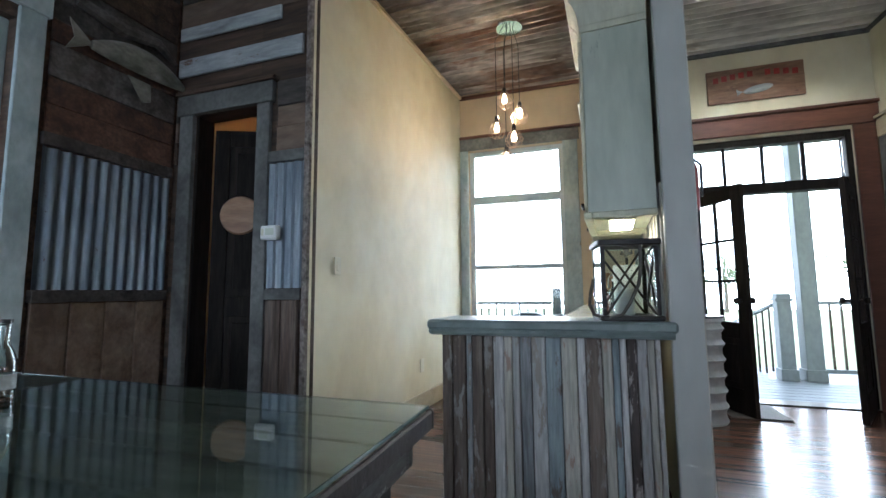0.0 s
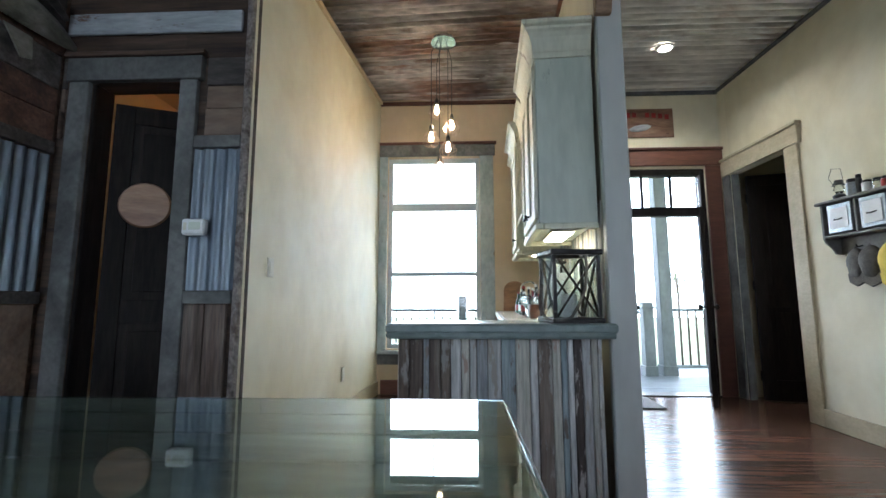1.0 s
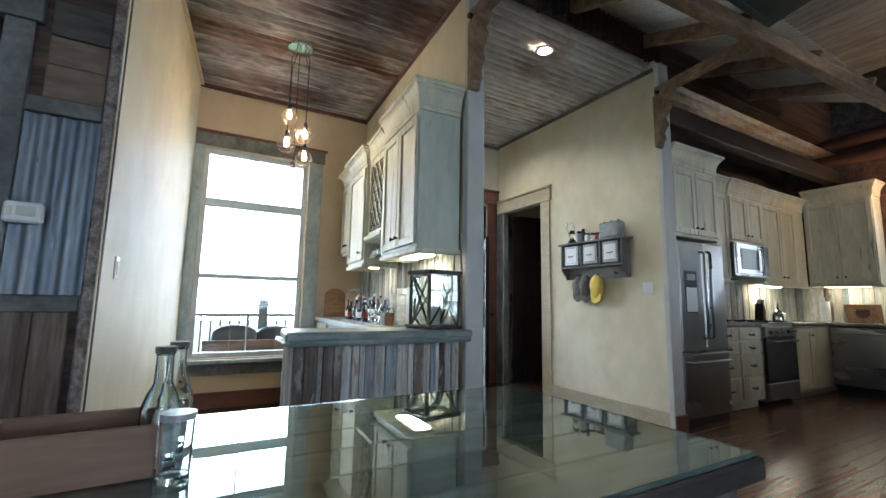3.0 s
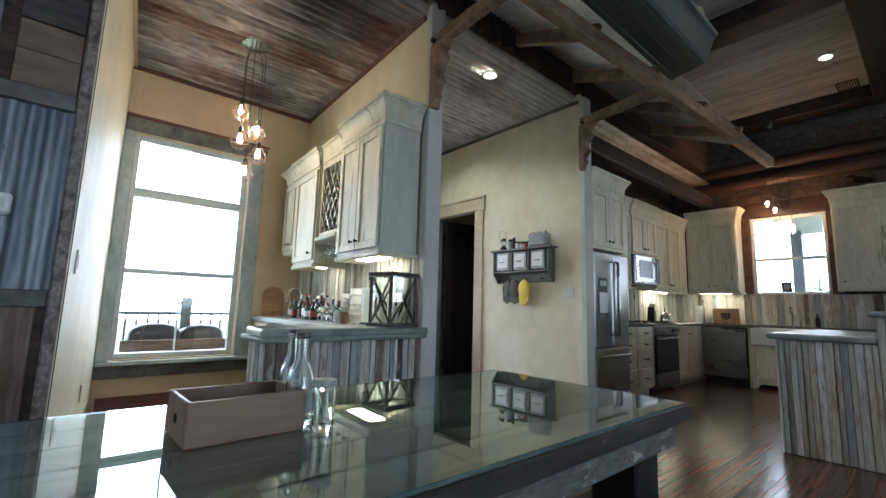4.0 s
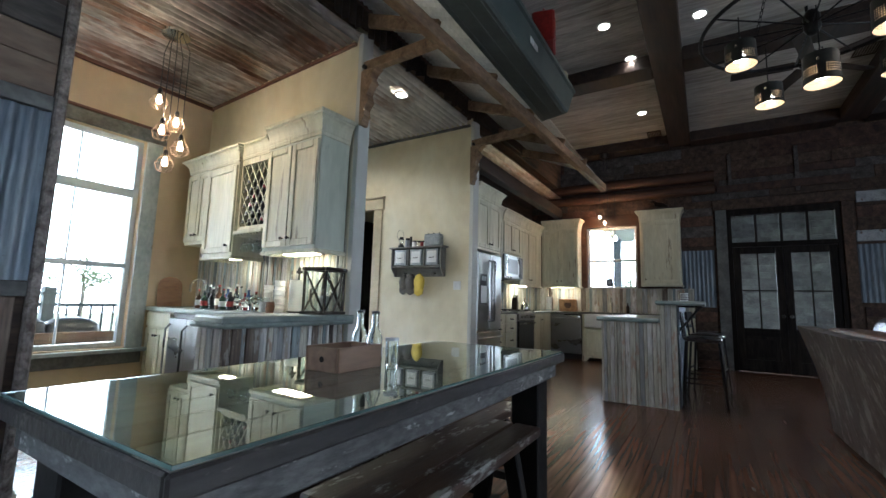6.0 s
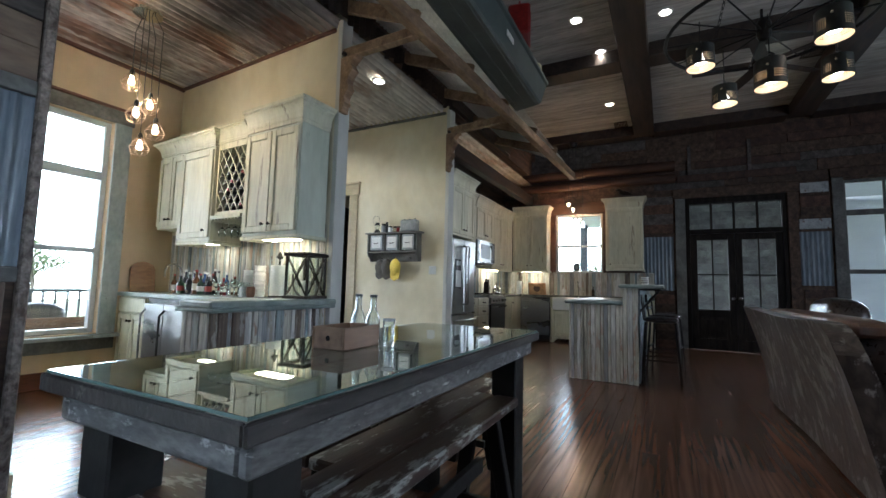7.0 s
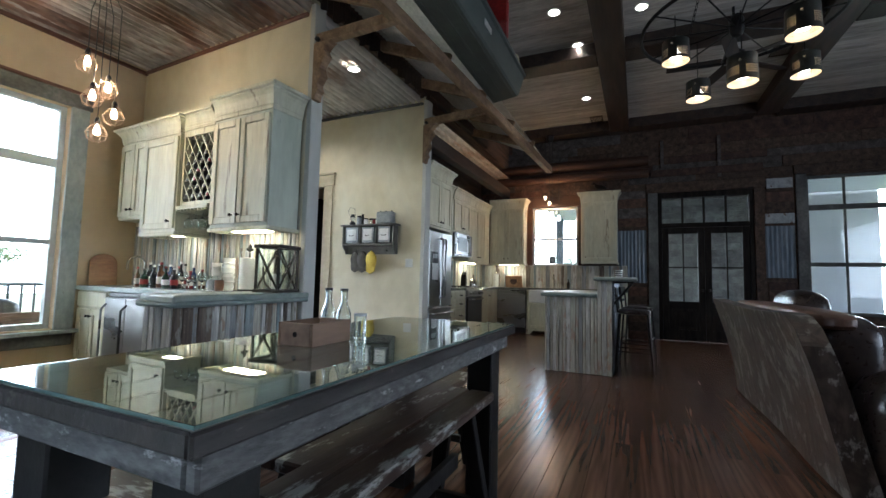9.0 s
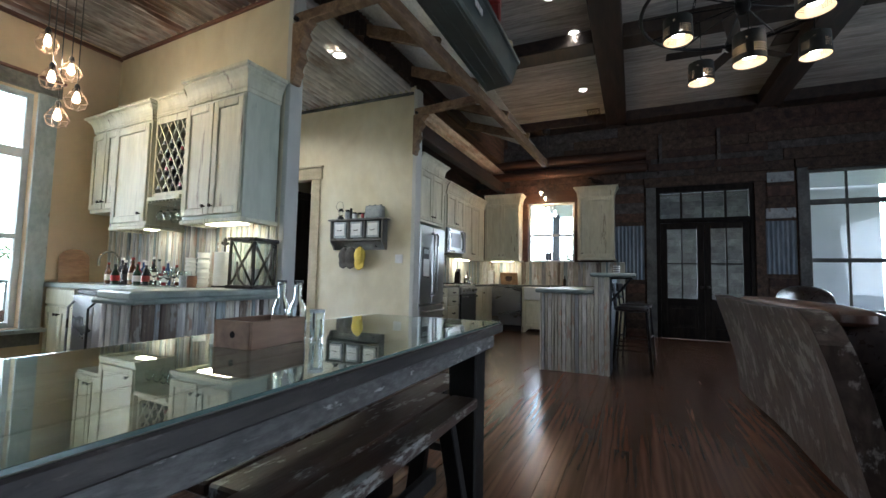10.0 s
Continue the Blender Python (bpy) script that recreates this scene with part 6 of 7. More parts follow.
# ---- things on the bar, the walls and the table ----
lan = thing("bar_lantern", (-0.93, 2.85, 0.938), "dark wooden box lantern with crossed bars and glass", "lantern", rz=8)
w, d, h, t = 0.13, 0.115, 0.385, 0.02
for a in (-1, 1):
    for b in (-1, 1):
        box("post", (a * w - (t if a > 0 else 0), b * d - (t if b > 0 else 0), 0.025), (a * w + (0 if a > 0 else t), b * d + (0 if b > 0 else t), h - 0.03), TABLE_WOOD, lan)
box("base", (-w - 0.012, -d - 0.012, 0), (w + 0.012, d + 0.012, 0.024), TABLE_WOOD, lan, 0.005)
boxes("top_frame", [((-w - 0.012, -d - 0.012, h - 0.029), (w + 0.012, -d + 0.03, h)), ((-w - 0.012, d - 0.03, h - 0.029), (w + 0.012, d + 0.012, h)), ((-w - 0.012, -d + 0.031, h - 0.029), (-w + 0.03, d - 0.031, h)), ((w - 0.03, -d + 0.031, h - 0.029), (w + 0.012, d - 0.031, h))], TABLE_WOOD, lan, 0.005)
for s in (-1, 1):
    for q in (-1, 1):
        tube("cross_bar", [(-w + t, s * (d - 0.012), 0.03 if q > 0 else h - 0.035), (w - t, s * (d - 0.012), h - 0.035 if q > 0 else 0.03)], 0.0075, TABLE_WOOD, lan, 4)
        tube("cross_bar", [(s * (w - 0.012), -d + t, 0.03 if q > 0 else h - 0.035), (s * (w - 0.012), d - t, h - 0.035 if q > 0 else 0.03)], 0.0075, TABLE_WOOD, lan, 4)
    box("pane", (-w + t, s * (d - 0.005) - 0.0015, 0.026), (w - t, s * (d - 0.005) + 0.0015, h - 0.031), CLEAR, lan, 0); box("pane", (s * (w - 0.005) - 0.0015, -d + t, 0.026), (s * (w - 0.005) + 0.0015, d - t, h - 0.031), CLEAR, lan, 0)
tube("rope_handle", [(-w - 0.014, 0.02, 0.20), (-w - 0.035, 0.0, 0.13), (-w - 0.045, -0.03, 0.07), (-w - 0.03, -0.07, 0.025), (-w + 0.02, -d - 0.025, 0.012), (-w + 0.08, -d - 0.03, 0.03), (-0.01, -d - 0.028, 0.09), (0.03, -d - 0.022, 0.17), (0.045, -d - 0.018, 0.26), (0.045, -d - 0.014, h - 0.03)], 0.008, GREY_CLOTH, lan, 6, "frayed rope handle")
lathe("candle", [(0.0, 0.025), (0.04, 0.025), (0.04, 0.15), (0.0, 0.152)], (0.0, 0, 0), WHITE, lan, 16)


made = len(scene.collection.objects)


def cup_stack(p, r, h):
    c = thing("cup_stack", p, "stack of white paper cups", "cup", "cup stacks", rz=0)
    prof = [(0.0, 0), (r * 0.78, 0)]
    k = 7
    for i in range(k):
        z = h * (i + 1) / k
        prof += [(r * (0.80 + 0.1 * (i % 2 == 0)), z - h / k * 0.35), (r, z - 0.006), (r, z)]
        if i < k - 1:
            prof.append((r * 0.9, z + 0.002))
    prof.append((0.0, h))
    lathe("cup_pile", prof, (0, 0, 0), WHITE, c, 18)


cup_stack((-0.98, 3.62, 0.938), 0.045, 0.24); cup_stack((-0.97, 3.46, 0.93), 0.05, 0.29)
tw = thing("paper_towel", (-0.95, 3.22, 0.938), "thick white paper towel roll on an iron fleur-de-lis stand", "paper towel", rz=0)
lathe("roll", [(0.02, 0.012), (0.075, 0.012), (0.075, 0.285), (0.02, 0.285)], (0, 0, 0), WHITE, tw, 24); lathe("stand", [(0.0, 0), (0.085, 0), (0.085, 0.01), (0.008, 0.011), (0.008, 0.33), (0.0, 0.331)], (0, 0, 0), IRON, tw)
prism("finial", [(0.0, 0.33), (0.012, 0.345), (0.035, 0.35), (0.03, 0.375), (0.014, 0.365), (0.018, 0.385), (0.0, 0.41), (-0.018, 0.385), (-0.014, 0.365), (-0.03, 0.375), (-0.035, 0.35), (-0.012, 0.345)], "y", -0.004, 0.004, IRON, tw)
BOTTLE_COL = [mat("bottle_" + k, [c, tuple(min(1, v * 1.5) for v in c)], (9, 9, 9), 0.12, bump=0.0, vary=0.05) for k, c in (("amber", (0.07, 0.028, 0.01)), ("green", (0.015, 0.035, 0.02)), ("blue", (0.03, 0.06, 0.14)), ("red", (0.16, 0.02, 0.025)), ("clear", (0.36, 0.38, 0.37)), ("black", (0.012, 0.012, 0.015)))]


def spirit_bottle(p, h, r, ci, label_mat):
    b = thing("liquor_bottle", p, ("amber", "dark green", "blue", "red", "clear", "black")[ci] + " glass liquor bottle with a label", "bottle", "bottles on the bar", rz=0)
    lathe("glass", [(0.0, 0), (r, 0.002), (r, h * 0.58), (r * 0.75, h * 0.66), (r * 0.36, h * 0.74), (r * 0.34, h * 0.93), (r * 0.40, h * 0.935), (r * 0.40, h), (0.0, h)], (0, 0, 0), BOTTLE_COL[ci], b, 14)
    lathe("label", [(r + 0.0003, h * 0.18), (r + 0.0012, h * 0.18), (r + 0.0012, h * 0.45), (r + 0.0003, h * 0.45)], (0, 0, 0), label_mat, b, 14); lathe("cap", [(r * 0.42, h * 0.94), (r * 0.44, h * 1.03), (0.0, h * 1.032)], (0, 0, 0), (RED, BLACK, WHITE)[ci % 3], b, 10)


rnd = random.Random(4)
for i in range(18):
    spirit_bottle((-1.11 + 0.10 * (i % 3) + rnd.uniform(-0.015, 0.015), 4.66 - 0.042 * i + rnd.uniform(-0.01, 0.01), 0.93), rnd.uniform(0.16, 0.25), rnd.uniform(0.026, 0.036), (0, 5, 4, 1, 5, 2, 5, 3, 0)[i % 9], (WHITE, PALE, BLACK, RED)[i % 4])
for i in range(9):
    wine_glass((-1.12 + 0.09 * (i % 2), 3.90 - 0.048 * i, 0.93), True, s=0.8 if i % 3 else 0.95)
for i in range(2):
    j = thing("copper_mug", (-1.10, 3.50 - 0.10 * i, 0.93), "small copper tumbler on the counter", "mug", "copper mugs", rz=0)
    lathe("cup", [(0.0, 0), (0.034, 0), (0.04, 0.05), (0.036, 0.095), (0.032, 0.095), (0.034, 0.02), (0.0, 0.012)], (0, 0, 0), TAN_LEATHER if i else PEWTER, j, 16)
brd = thing("cutting_board", (-0.9, 5.12, 0.93), "round-topped tan wooden cutting board leaning on the wall", "cutting board")
bm = bmesh.new()
pts = [(-0.12, 0), (0.12, 0), (0.12, 0.24)] + [(0.12 * math.cos(a), 0.24 + 0.10 * math.sin(a)) for a in [math.pi * k / 12 for k in range(1, 12)]] + [(-0.12, 0.24)]
lo = [bm.verts.new((x, 0, z)) for x, z in pts]; hi = [bm.verts.new((x, 0.02, z)) for x, z in pts]
bm.faces.new(lo); bm.faces.new(hi[::-1])
for k in range(len(pts)):
    bm.faces.new((lo[k], lo[(k + 1) % len(pts)], hi[(k + 1) % len(pts)], hi[k]))
bmesh.ops.transform(bm, matrix=pose(-1.12, 5.30, 0.932, -10, 0, -12), verts=bm.verts)
part("board", bm, TAN_WOOD, brd)
bf = thing("bar_faucet", (-0.90, 4.95, 0.93), "brushed gooseneck bar faucet", "faucet")
tube("spout", [(-0.90, 4.95, 0.93), (-0.90, 4.95, 1.16)] + [(-0.90 - 0.085 + 0.085 * math.cos(a), 4.95, 1.16 + 0.085 * math.sin(a)) for a in [math.pi * k / 8 for k in range(1, 9)]] + [(-1.07, 4.95, 1.10)], 0.011, CHROME, bf); tube("lever", [(-0.90, 4.99, 0.95), (-0.90, 5.05, 0.99)], 0.008, CHROME, bf); lathe("base", [(0.028, 0), (0.028, 0.012), (0.014, 0.03), (0.0, 0.031)], (-0.90, 4.95, 0.93), CHROME, bf)

with_partition(list(scene.collection.objects)[made:])

# wall shelf in the hall
made = len(scene.collection.objects)
sh = thing("wall_shelf", (1.45, 3.62, 1.44), "grey-brown wall shelf with three small white drawers", "shelf")
box("top_board", (1.365, 3.16, 1.835), (1.518, 4.08, 1.858), SHELF_PAINT, sh, 0.005); box("bottom_board", (1.385, 3.22, 1.565), (1.518, 4.03, 1.585), SHELF_PAINT, sh); box("back_board", (1.508, 3.20, 1.44), (1.518, 4.05, 1.834), SHELF_PAINT, sh)
for y in (3.20, 4.03):
    prism("side", [(1.507, 1.44), (1.47, 1.44), (1.45, 1.48), (1.40, 1.53), (1.385, 1.56), (1.385, 1.834), (1.507, 1.834)], "y", y, y + 0.02, SHELF_PAINT, sh, bev=0.002)
for y in (3.49, 3.755):
    box("divider", (1.39, y - 0.01, 1.586), (1.507, y + 0.01, 1.834), SHELF_PAINT, sh)
for y0, y1 in ((3.235, 3.475), (3.505, 3.74), (3.77, 4.015)):
    dwr = box("drawer", (1.392, y0 + 0.02, 1.60), (1.50, y1 - 0.02, 1.82), PEWTER, sh, 0.003, "pale drawer in a dark frame")
    box("label_plate", (1.386, y0 + 0.045, 1.63), (1.391, y1 - 0.045, 1.79), WHITE, dwr, 0.001); tube("pull", [(1.386, (y0 + y1) / 2 - 0.035, 1.705), (1.368, (y0 + y1) / 2 - 0.02, 1.695), (1.368, (y0 + y1) / 2 + 0.02, 1.695), (1.386, (y0 + y1) / 2 + 0.035, 1.705)], 0.005, BRONZE, dwr, 6)
for y in (3.35, 3.6, 3.85):
    tube("hook", [(1.505, y, 1.49), (1.465, y, 1.48), (1.455, y, 1.50)], 0.005, IRON, sh, 6)
ol = thing("oil_lantern", (1.44, 3.92, 1.858), "small black oil lantern with a wire bail", "lantern", rz=0)
lathe("tank", [(0.0, 0), (0.04, 0), (0.045, 0.03), (0.02, 0.05), (0.0, 0.051)], (0, 0, 0), BLACK, ol, 16); lathe("globe", [(0.02, 0.05), (0.035, 0.08), (0.022, 0.115), (0.0, 0.116)], (0, 0, 0), CLEAR, ol, 14); lathe("cap", [(0.045, 0.115), (0.03, 0.13), (0.025, 0.155), (0.0, 0.156)], (0, 0, 0), BLACK, ol, 14)
tube("bail", [(0, 0.04, 0.12), (0, 0.085, 0.19), (0, 0.05, 0.26), (0, -0.03, 0.24), (0, -0.045, 0.13)], 0.002, IRON, ol, 5)
tn = thing("bread_tin", (1.44, 3.36, 1.858), "grey metal box with small feet on top", "tin", rz=0)
box("body", (-0.06, -0.13, 0), (0.06, 0.13, 0.17), PEWTER, tn, 0.02)
for y in (-0.09, 0.0, 0.09):
    lathe("stud", [(0.012, 0.17), (0.012, 0.185), (0.0, 0.19)], (0, y, 0), BLACK, tn, 8)
for y, h, r, m in ((3.80, 0.13, 0.035, PEWTER), (3.74, 0.15, 0.02, BLACK), (3.68, 0.09, 0.032, WHITE), (3.60, 0.085, 0.03, CLEAR), (3.54, 0.08, 0.03, RED), (3.49, 0.075, 0.026, WHITE)):
    j = thing("jar", (1.43, y, 1.858), "small jar on the wall shelf", "jar", "jars on the wall shelf", rz=0)
    lathe("body", [(0.0, 0), (r, 0), (r, h * 0.75), (r * 0.8, h * 0.8), (0.0, h * 0.81)], (0, 0, 0), m, j, 14); lathe("lid", [(r * 0.82, h * 0.81), (r * 0.82, h), (0.0, h)], (0, 0, 0), IRON, j, 14)


def hanging_cap(p, material, label, s=1.0, tilt=0):
    c = thing("hanging_cap", p, label, "cap", "caps on the hooks", rz=tilt)
    bm = bmesh.new()
    bmesh.ops.create_uvsphere(bm, u_segments=18, v_segments=12, radius=1.0)
    for v in bm.verts:
        q = v.co
        k = 1 + 0.08 * math.sin(7 * q.y + 3 * q.z)
        v.co = Vector((q.x * 0.045 * k * s - 0.05, q.y * 0.085 * k * s, q.z * 0.13 * s - 0.13 * s))
    part("crown", bm, material, c, smooth=True)
    prism("brim", [(-0.09 * s, -0.20 * s), (-0.075 * s, -0.27 * s), (0.0, -0.305 * s), (0.06 * s, -0.27 * s), (0.07 * s, -0.20 * s)], "x", -0.075, -0.055, material, c, bev=0.004)
    tube("strap", [(-0.04, 0, -0.02), (-0.055, 0, 0.012), (-0.05, 0.02, -0.02)], 0.004, material, c, 6)


hanging_cap((1.51, 3.86, 1.47), GREY_CLOTH, "dark grey cap hanging from a hook", 0.95); hanging_cap((1.50, 3.74, 1.48), GREY_CLOTH, "grey cap hanging from a hook", 1.0, 8); hanging_cap((1.48, 3.57, 1.48), YELLOW, "yellow cap hanging from a hook", 1.05, -6)


for ob in list(scene.collection.objects)[made:]:
    if ob.parent is None:
        ob.location += Vector((0, -0.055, -0.03))


def wall_plate(name, p, axis, w, h, material, label, toggles=1):
    s = thing(name, p, label, "switch", "", rz={"-x": 0, "-y": 90, "x": 180}[axis])
    box("plate", (-0.008, -w / 2, -h / 2), (0, w / 2, h / 2), material, s, 0.003)
    for i in range(toggles):
        y = (i - (toggles - 1) / 2) * 0.046
        box("rocker", (-0.012, y - 0.016, -0.032), (-0.0082, y + 0.016, 0.032), material, s, 0.002)


wall_plate("light_switch", (1.519, 2.96, 1.29), "-x", 0.115, 0.115, WHITE, "white double switch plate on the plaster wall", 2)
sw = thing("light_switch", (-2.708, 3.078, 1.26), "almond rocker switch plate on the plaster wall", "switch", "", rz=180 - 5.7)
box("plate", (-0.009, -0.036, -0.06), (0, 0.036, 0.06), PALE, sw, 0.003); box("rocker", (-0.013, -0.017, -0.034), (-0.0092, 0.017, 0.034), PALE, sw, 0.002)
ou = thing("wall_outlet", (-2.585, 4.35, 0.40), "pale outlet plate low on the plaster wall", "outlet", "", rz=180 - 5.7)
box("plate", (-0.009, -0.036, -0.06), (0, 0.036, 0.06), PALE, ou, 0.003); box("socket", (-0.011, -0.017, 0.006), (-0.0092, 0.017, 0.034), PALE, ou, 0.002); box("socket", (-0.011, -0.017, -0.034), (-0.0092, 0.017, -0.006), PALE, ou, 0.002)
th = thing("thermostat", (-3.005, 2.775, 1.464), "white thermostat with a grey-green display", "thermostat", "", rz=90)
box("body", (-0.028, -0.065, -0.045), (0.02, 0.065, 0.045), WHITE, th, 0.010); box("display", (-0.031, -0.045, -0.018), (-0.0285, 0.02, 0.026), SAGE, th, 0.001); box("buttons", (-0.031, 0.032, -0.02), (-0.0285, 0.05, 0.022), PALE, th, 0.001)

# signboard over the entrance
SIGN_WOOD = mat("weathered_sign_wood", [(0.16, 0.085, 0.05), (0.25, 0.14, 0.085), (0.31, 0.19, 0.12)], (3, 9, 14), 0.7, bump=0.15, vary=0.2, spots=((0.12, 0.06, 0.04), (6, 9, 9), 0.62))
sg = thing("wooden_sign", (0.575, 5.40, 3.12), "weathered wooden sign with a red arched title and a pale fish", "sign")
box("board", (0.16, 5.395, 2.95), (0.99, 5.418, 3.30), SIGN_WOOD, sg, 0.004)
for i in range(10):
    x = 0.24 + 0.075 * i
    if i == 5:
        continue
    z = 3.19 + 0.035 * math.cos((i - 4.5) / 4.5 * 1.4)
    box("letter_bar", (x - 0.024, 5.391, z - 0.03), (x + 0.024, 5.3945, z + 0.03), RED, sg, 0.001, "red painted letter bar")
bm = bmesh.new()
bmesh.ops.create_uvsphere(bm, u_segments=14, v_segments=8, radius=1.0)
for v in bm.verts:
    v.co = Vector((0.60 + v.co.x * 0.13, 5.391 + v.co.y * 0.008, 3.06 + v.co.z * 0.04 + 0.02 * v.co.x))
part("fish", bm, WHITE_WOOD, sg, "pale painted fish", smooth=True)
prism("tail", [(0.47, 3.045), (0.42, 3.01), (0.415, 3.07)], "y", 5.387, 5.3945, WHITE_WOOD, sg)

# drum with a plant, extinguisher, door mat
dm = thing("ribbed_drum", (-0.25, 4.72, 0), "galvanised ribbed drum with a dark rim", "drum", rz=0)
pr = [(0.0, 0.0), (0.205, 0.0), (0.215, 0.015)]
for k in range(6):
    z = 0.06 + k * 0.125
    pr += [(0.20, z), (0.20, z + 0.04), (0.222, z + 0.075), (0.20, z + 0.11)]
pr += [(0.20, 0.81), (0.225, 0.82), (0.225, 0.845), (0.0, 0.846)]
lathe("body", pr, (0, 0, 0), GALV_PALE := mat("pale_galvanised_steel", [(0.42, 0.44, 0.45), (0.55, 0.57, 0.58)], (5, 5, 5), 0.42, 0.35, 0.05, vary=0.1), dm, 36)
lathe("lid", [(0.0, 0.847), (0.23, 0.847), (0.23, 0.862), (0.0, 0.863)], (0, 0, 0), BLACK, dm, 32)
pl = thing("potted_plant", (-0.22, 4.75, 0.863), "thin-leaved green plant in a dark pot", "plant", rz=0)
lathe("pot", [(0.0, 0), (0.07, 0), (0.095, 0.13), (0.085, 0.13), (0.08, 0.11), (0.0, 0.11)], (0, 0, 0), BLACK, pl, 18)
bm = bmesh.new(); rnd = random.Random(9)
for i in range(46):
    a = rnd.uniform(0, 6.283); L = rnd.uniform(0.22, 0.6); out = rnd.uniform(0.04, 0.26)
    p = [Vector((out * s ** 1.5 * math.cos(a) + 0.02 * math.cos(a), out * s ** 1.5 * math.sin(a) + 0.02 * math.sin(a), 0.11 + L * s - 0.25 * L * s * s)) for s in (0, 0.35, 0.7, 1.0)]
    side = Vector((-math.sin(a), math.cos(a), 0))
    ws = (0.006, 0.010, 0.007, 0.0006)
    rows = [[bm.verts.new(q - side * w_), bm.verts.new(q + side * w_ + Vector((0, 0, 0.002)))] for q, w_ in zip(p, ws)]
    for u, v in zip(rows, rows[1:]):
        bm.faces.new((u[0], u[1], v[1], v[0]))
part("leaves", bm, LEAF, pl)
fe = thing("fire_extinguisher", (-0.61, 2.90, 1.46), "dark red extinguisher with a black head hung on the partition", "extinguisher", rz=0)
lathe("cylinder", [(0.0, 0), (0.04, 0.005), (0.043, 0.02), (0.043, 0.21), (0.03, 0.25), (0.018, 0.26), (0.0, 0.26)], (0, 0, 0), RED, fe, 20); box("head", (-0.02, -0.035, 0.26), (0.02, 0.035, 0.30), BLACK, fe); tube("hose", [(0.02, 0.02, 0.28), (0.065, 0.03, 0.24), (0.06, 0.03, 0.08)], 0.008, BLACK, fe, 8); box("bracket", (-0.066, -0.02, 0.08), (-0.045, 0.02, 0.20), IRON, fe)
dmt = tagged(box("door_mat", (0.02, 4.84, 0.0), (0.46, 5.34, 0.014), GREY_CLOTH, bev=0.004), "dark grey door mat on the floor boards", "mat")

# box and bottles on the table
cr = thing("wooden_box", (-2.452, 1.108, TZ), "open brown wooden box with finger holes", "box", rz=2)
for nm, a, b in (("side", (-0.10, -0.068, 0), (0.10, -0.059, 0.072)), ("side", (-0.10, 0.059, 0), (0.10, 0.068, 0.072)), ("end", (-0.10, -0.0585, 0), (-0.091, 0.0585, 0.072)), ("end", (0.091, -0.0585, 0), (0.10, 0.0585, 0.072)), ("bottom", (-0.0905, -0.0585, 0.002), (0.0905, 0.0585, 0.010))):
    box(nm, a, b, CRATE_WOOD, cr, 0.002)
lathe("finger_hole", [(0.0, -0.002), (0.007, -0.002), (0.009, 0.0)], (-0.1002, 0.0, 0.036), DARK_DOOR, cr, 14, "X")


def table_bottle(p, h=0.20, label="clear glass swing bottle with a dark cap"):
    b = thing("glass_bottle", p, label, "bottle", "bottles on the table", rz=0)
    lathe("glass", [(0.0, 0.001), (0.025, 0.001), (0.0265, 0.01), (0.0265, h * 0.50), (0.021, h * 0.60), (0.0125, h * 0.70), (0.0115, h * 0.93), (0.0135, h * 0.94), (0.0135, h * 0.97), (0.010, h * 0.97), (0.009, h * 0.70), (0.019, h * 0.58), (0.024, h * 0.48), (0.024, 0.012), (0.0, 0.008)], (0, 0, 0), CLEAR, b, 24)
    lathe("cap", [(0.0145, h * 0.955), (0.0145, h), (0.0, h + 0.001)], (0, 0, 0), BLACK, b, 16); lathe("label", [(0.0268, h * 0.16), (0.0272, h * 0.16), (0.0272, h * 0.34), (0.0268, h * 0.34)], (0, 0, 0), PEWTER, b, 24, label="small grey label")


table_bottle((-2.335, 1.155, TZ), 0.178); table_bottle((-2.35, 1.075, TZ), 0.178)
sg2 = thing("drinking_glass", (-2.325, 1.02, TZ), "small clear glass with a dark lid", "glass", rz=0)
lathe("cup", [(0.0, 0.001), (0.020, 0.001), (0.022, 0.085), (0.020, 0.085), (0.018, 0.01), (0.0, 0.008)], (0, 0, 0), CLEAR, sg2, 20); lathe("lid", [(0.023, 0.083), (0.023, 0.092), (0.0, 0.093)], (0, 0, 0), PEWTER, sg2, 20)

disc = thing("round_tan_disc", (-3.71, 2.99, 0), "round tan disc on the closet door", "plaque", rz=24)
lathe("disc", [(0.0, -0.016), (0.135, -0.014), (0.145, 0.0), (0.0, 0.001)], (0.20, -0.024, 1.655), TAN_WOOD, disc, 28, "Y")
glow_lamp((-3.3, 3.9, 2.55), 2, (1.0, 0.5, 0.2))

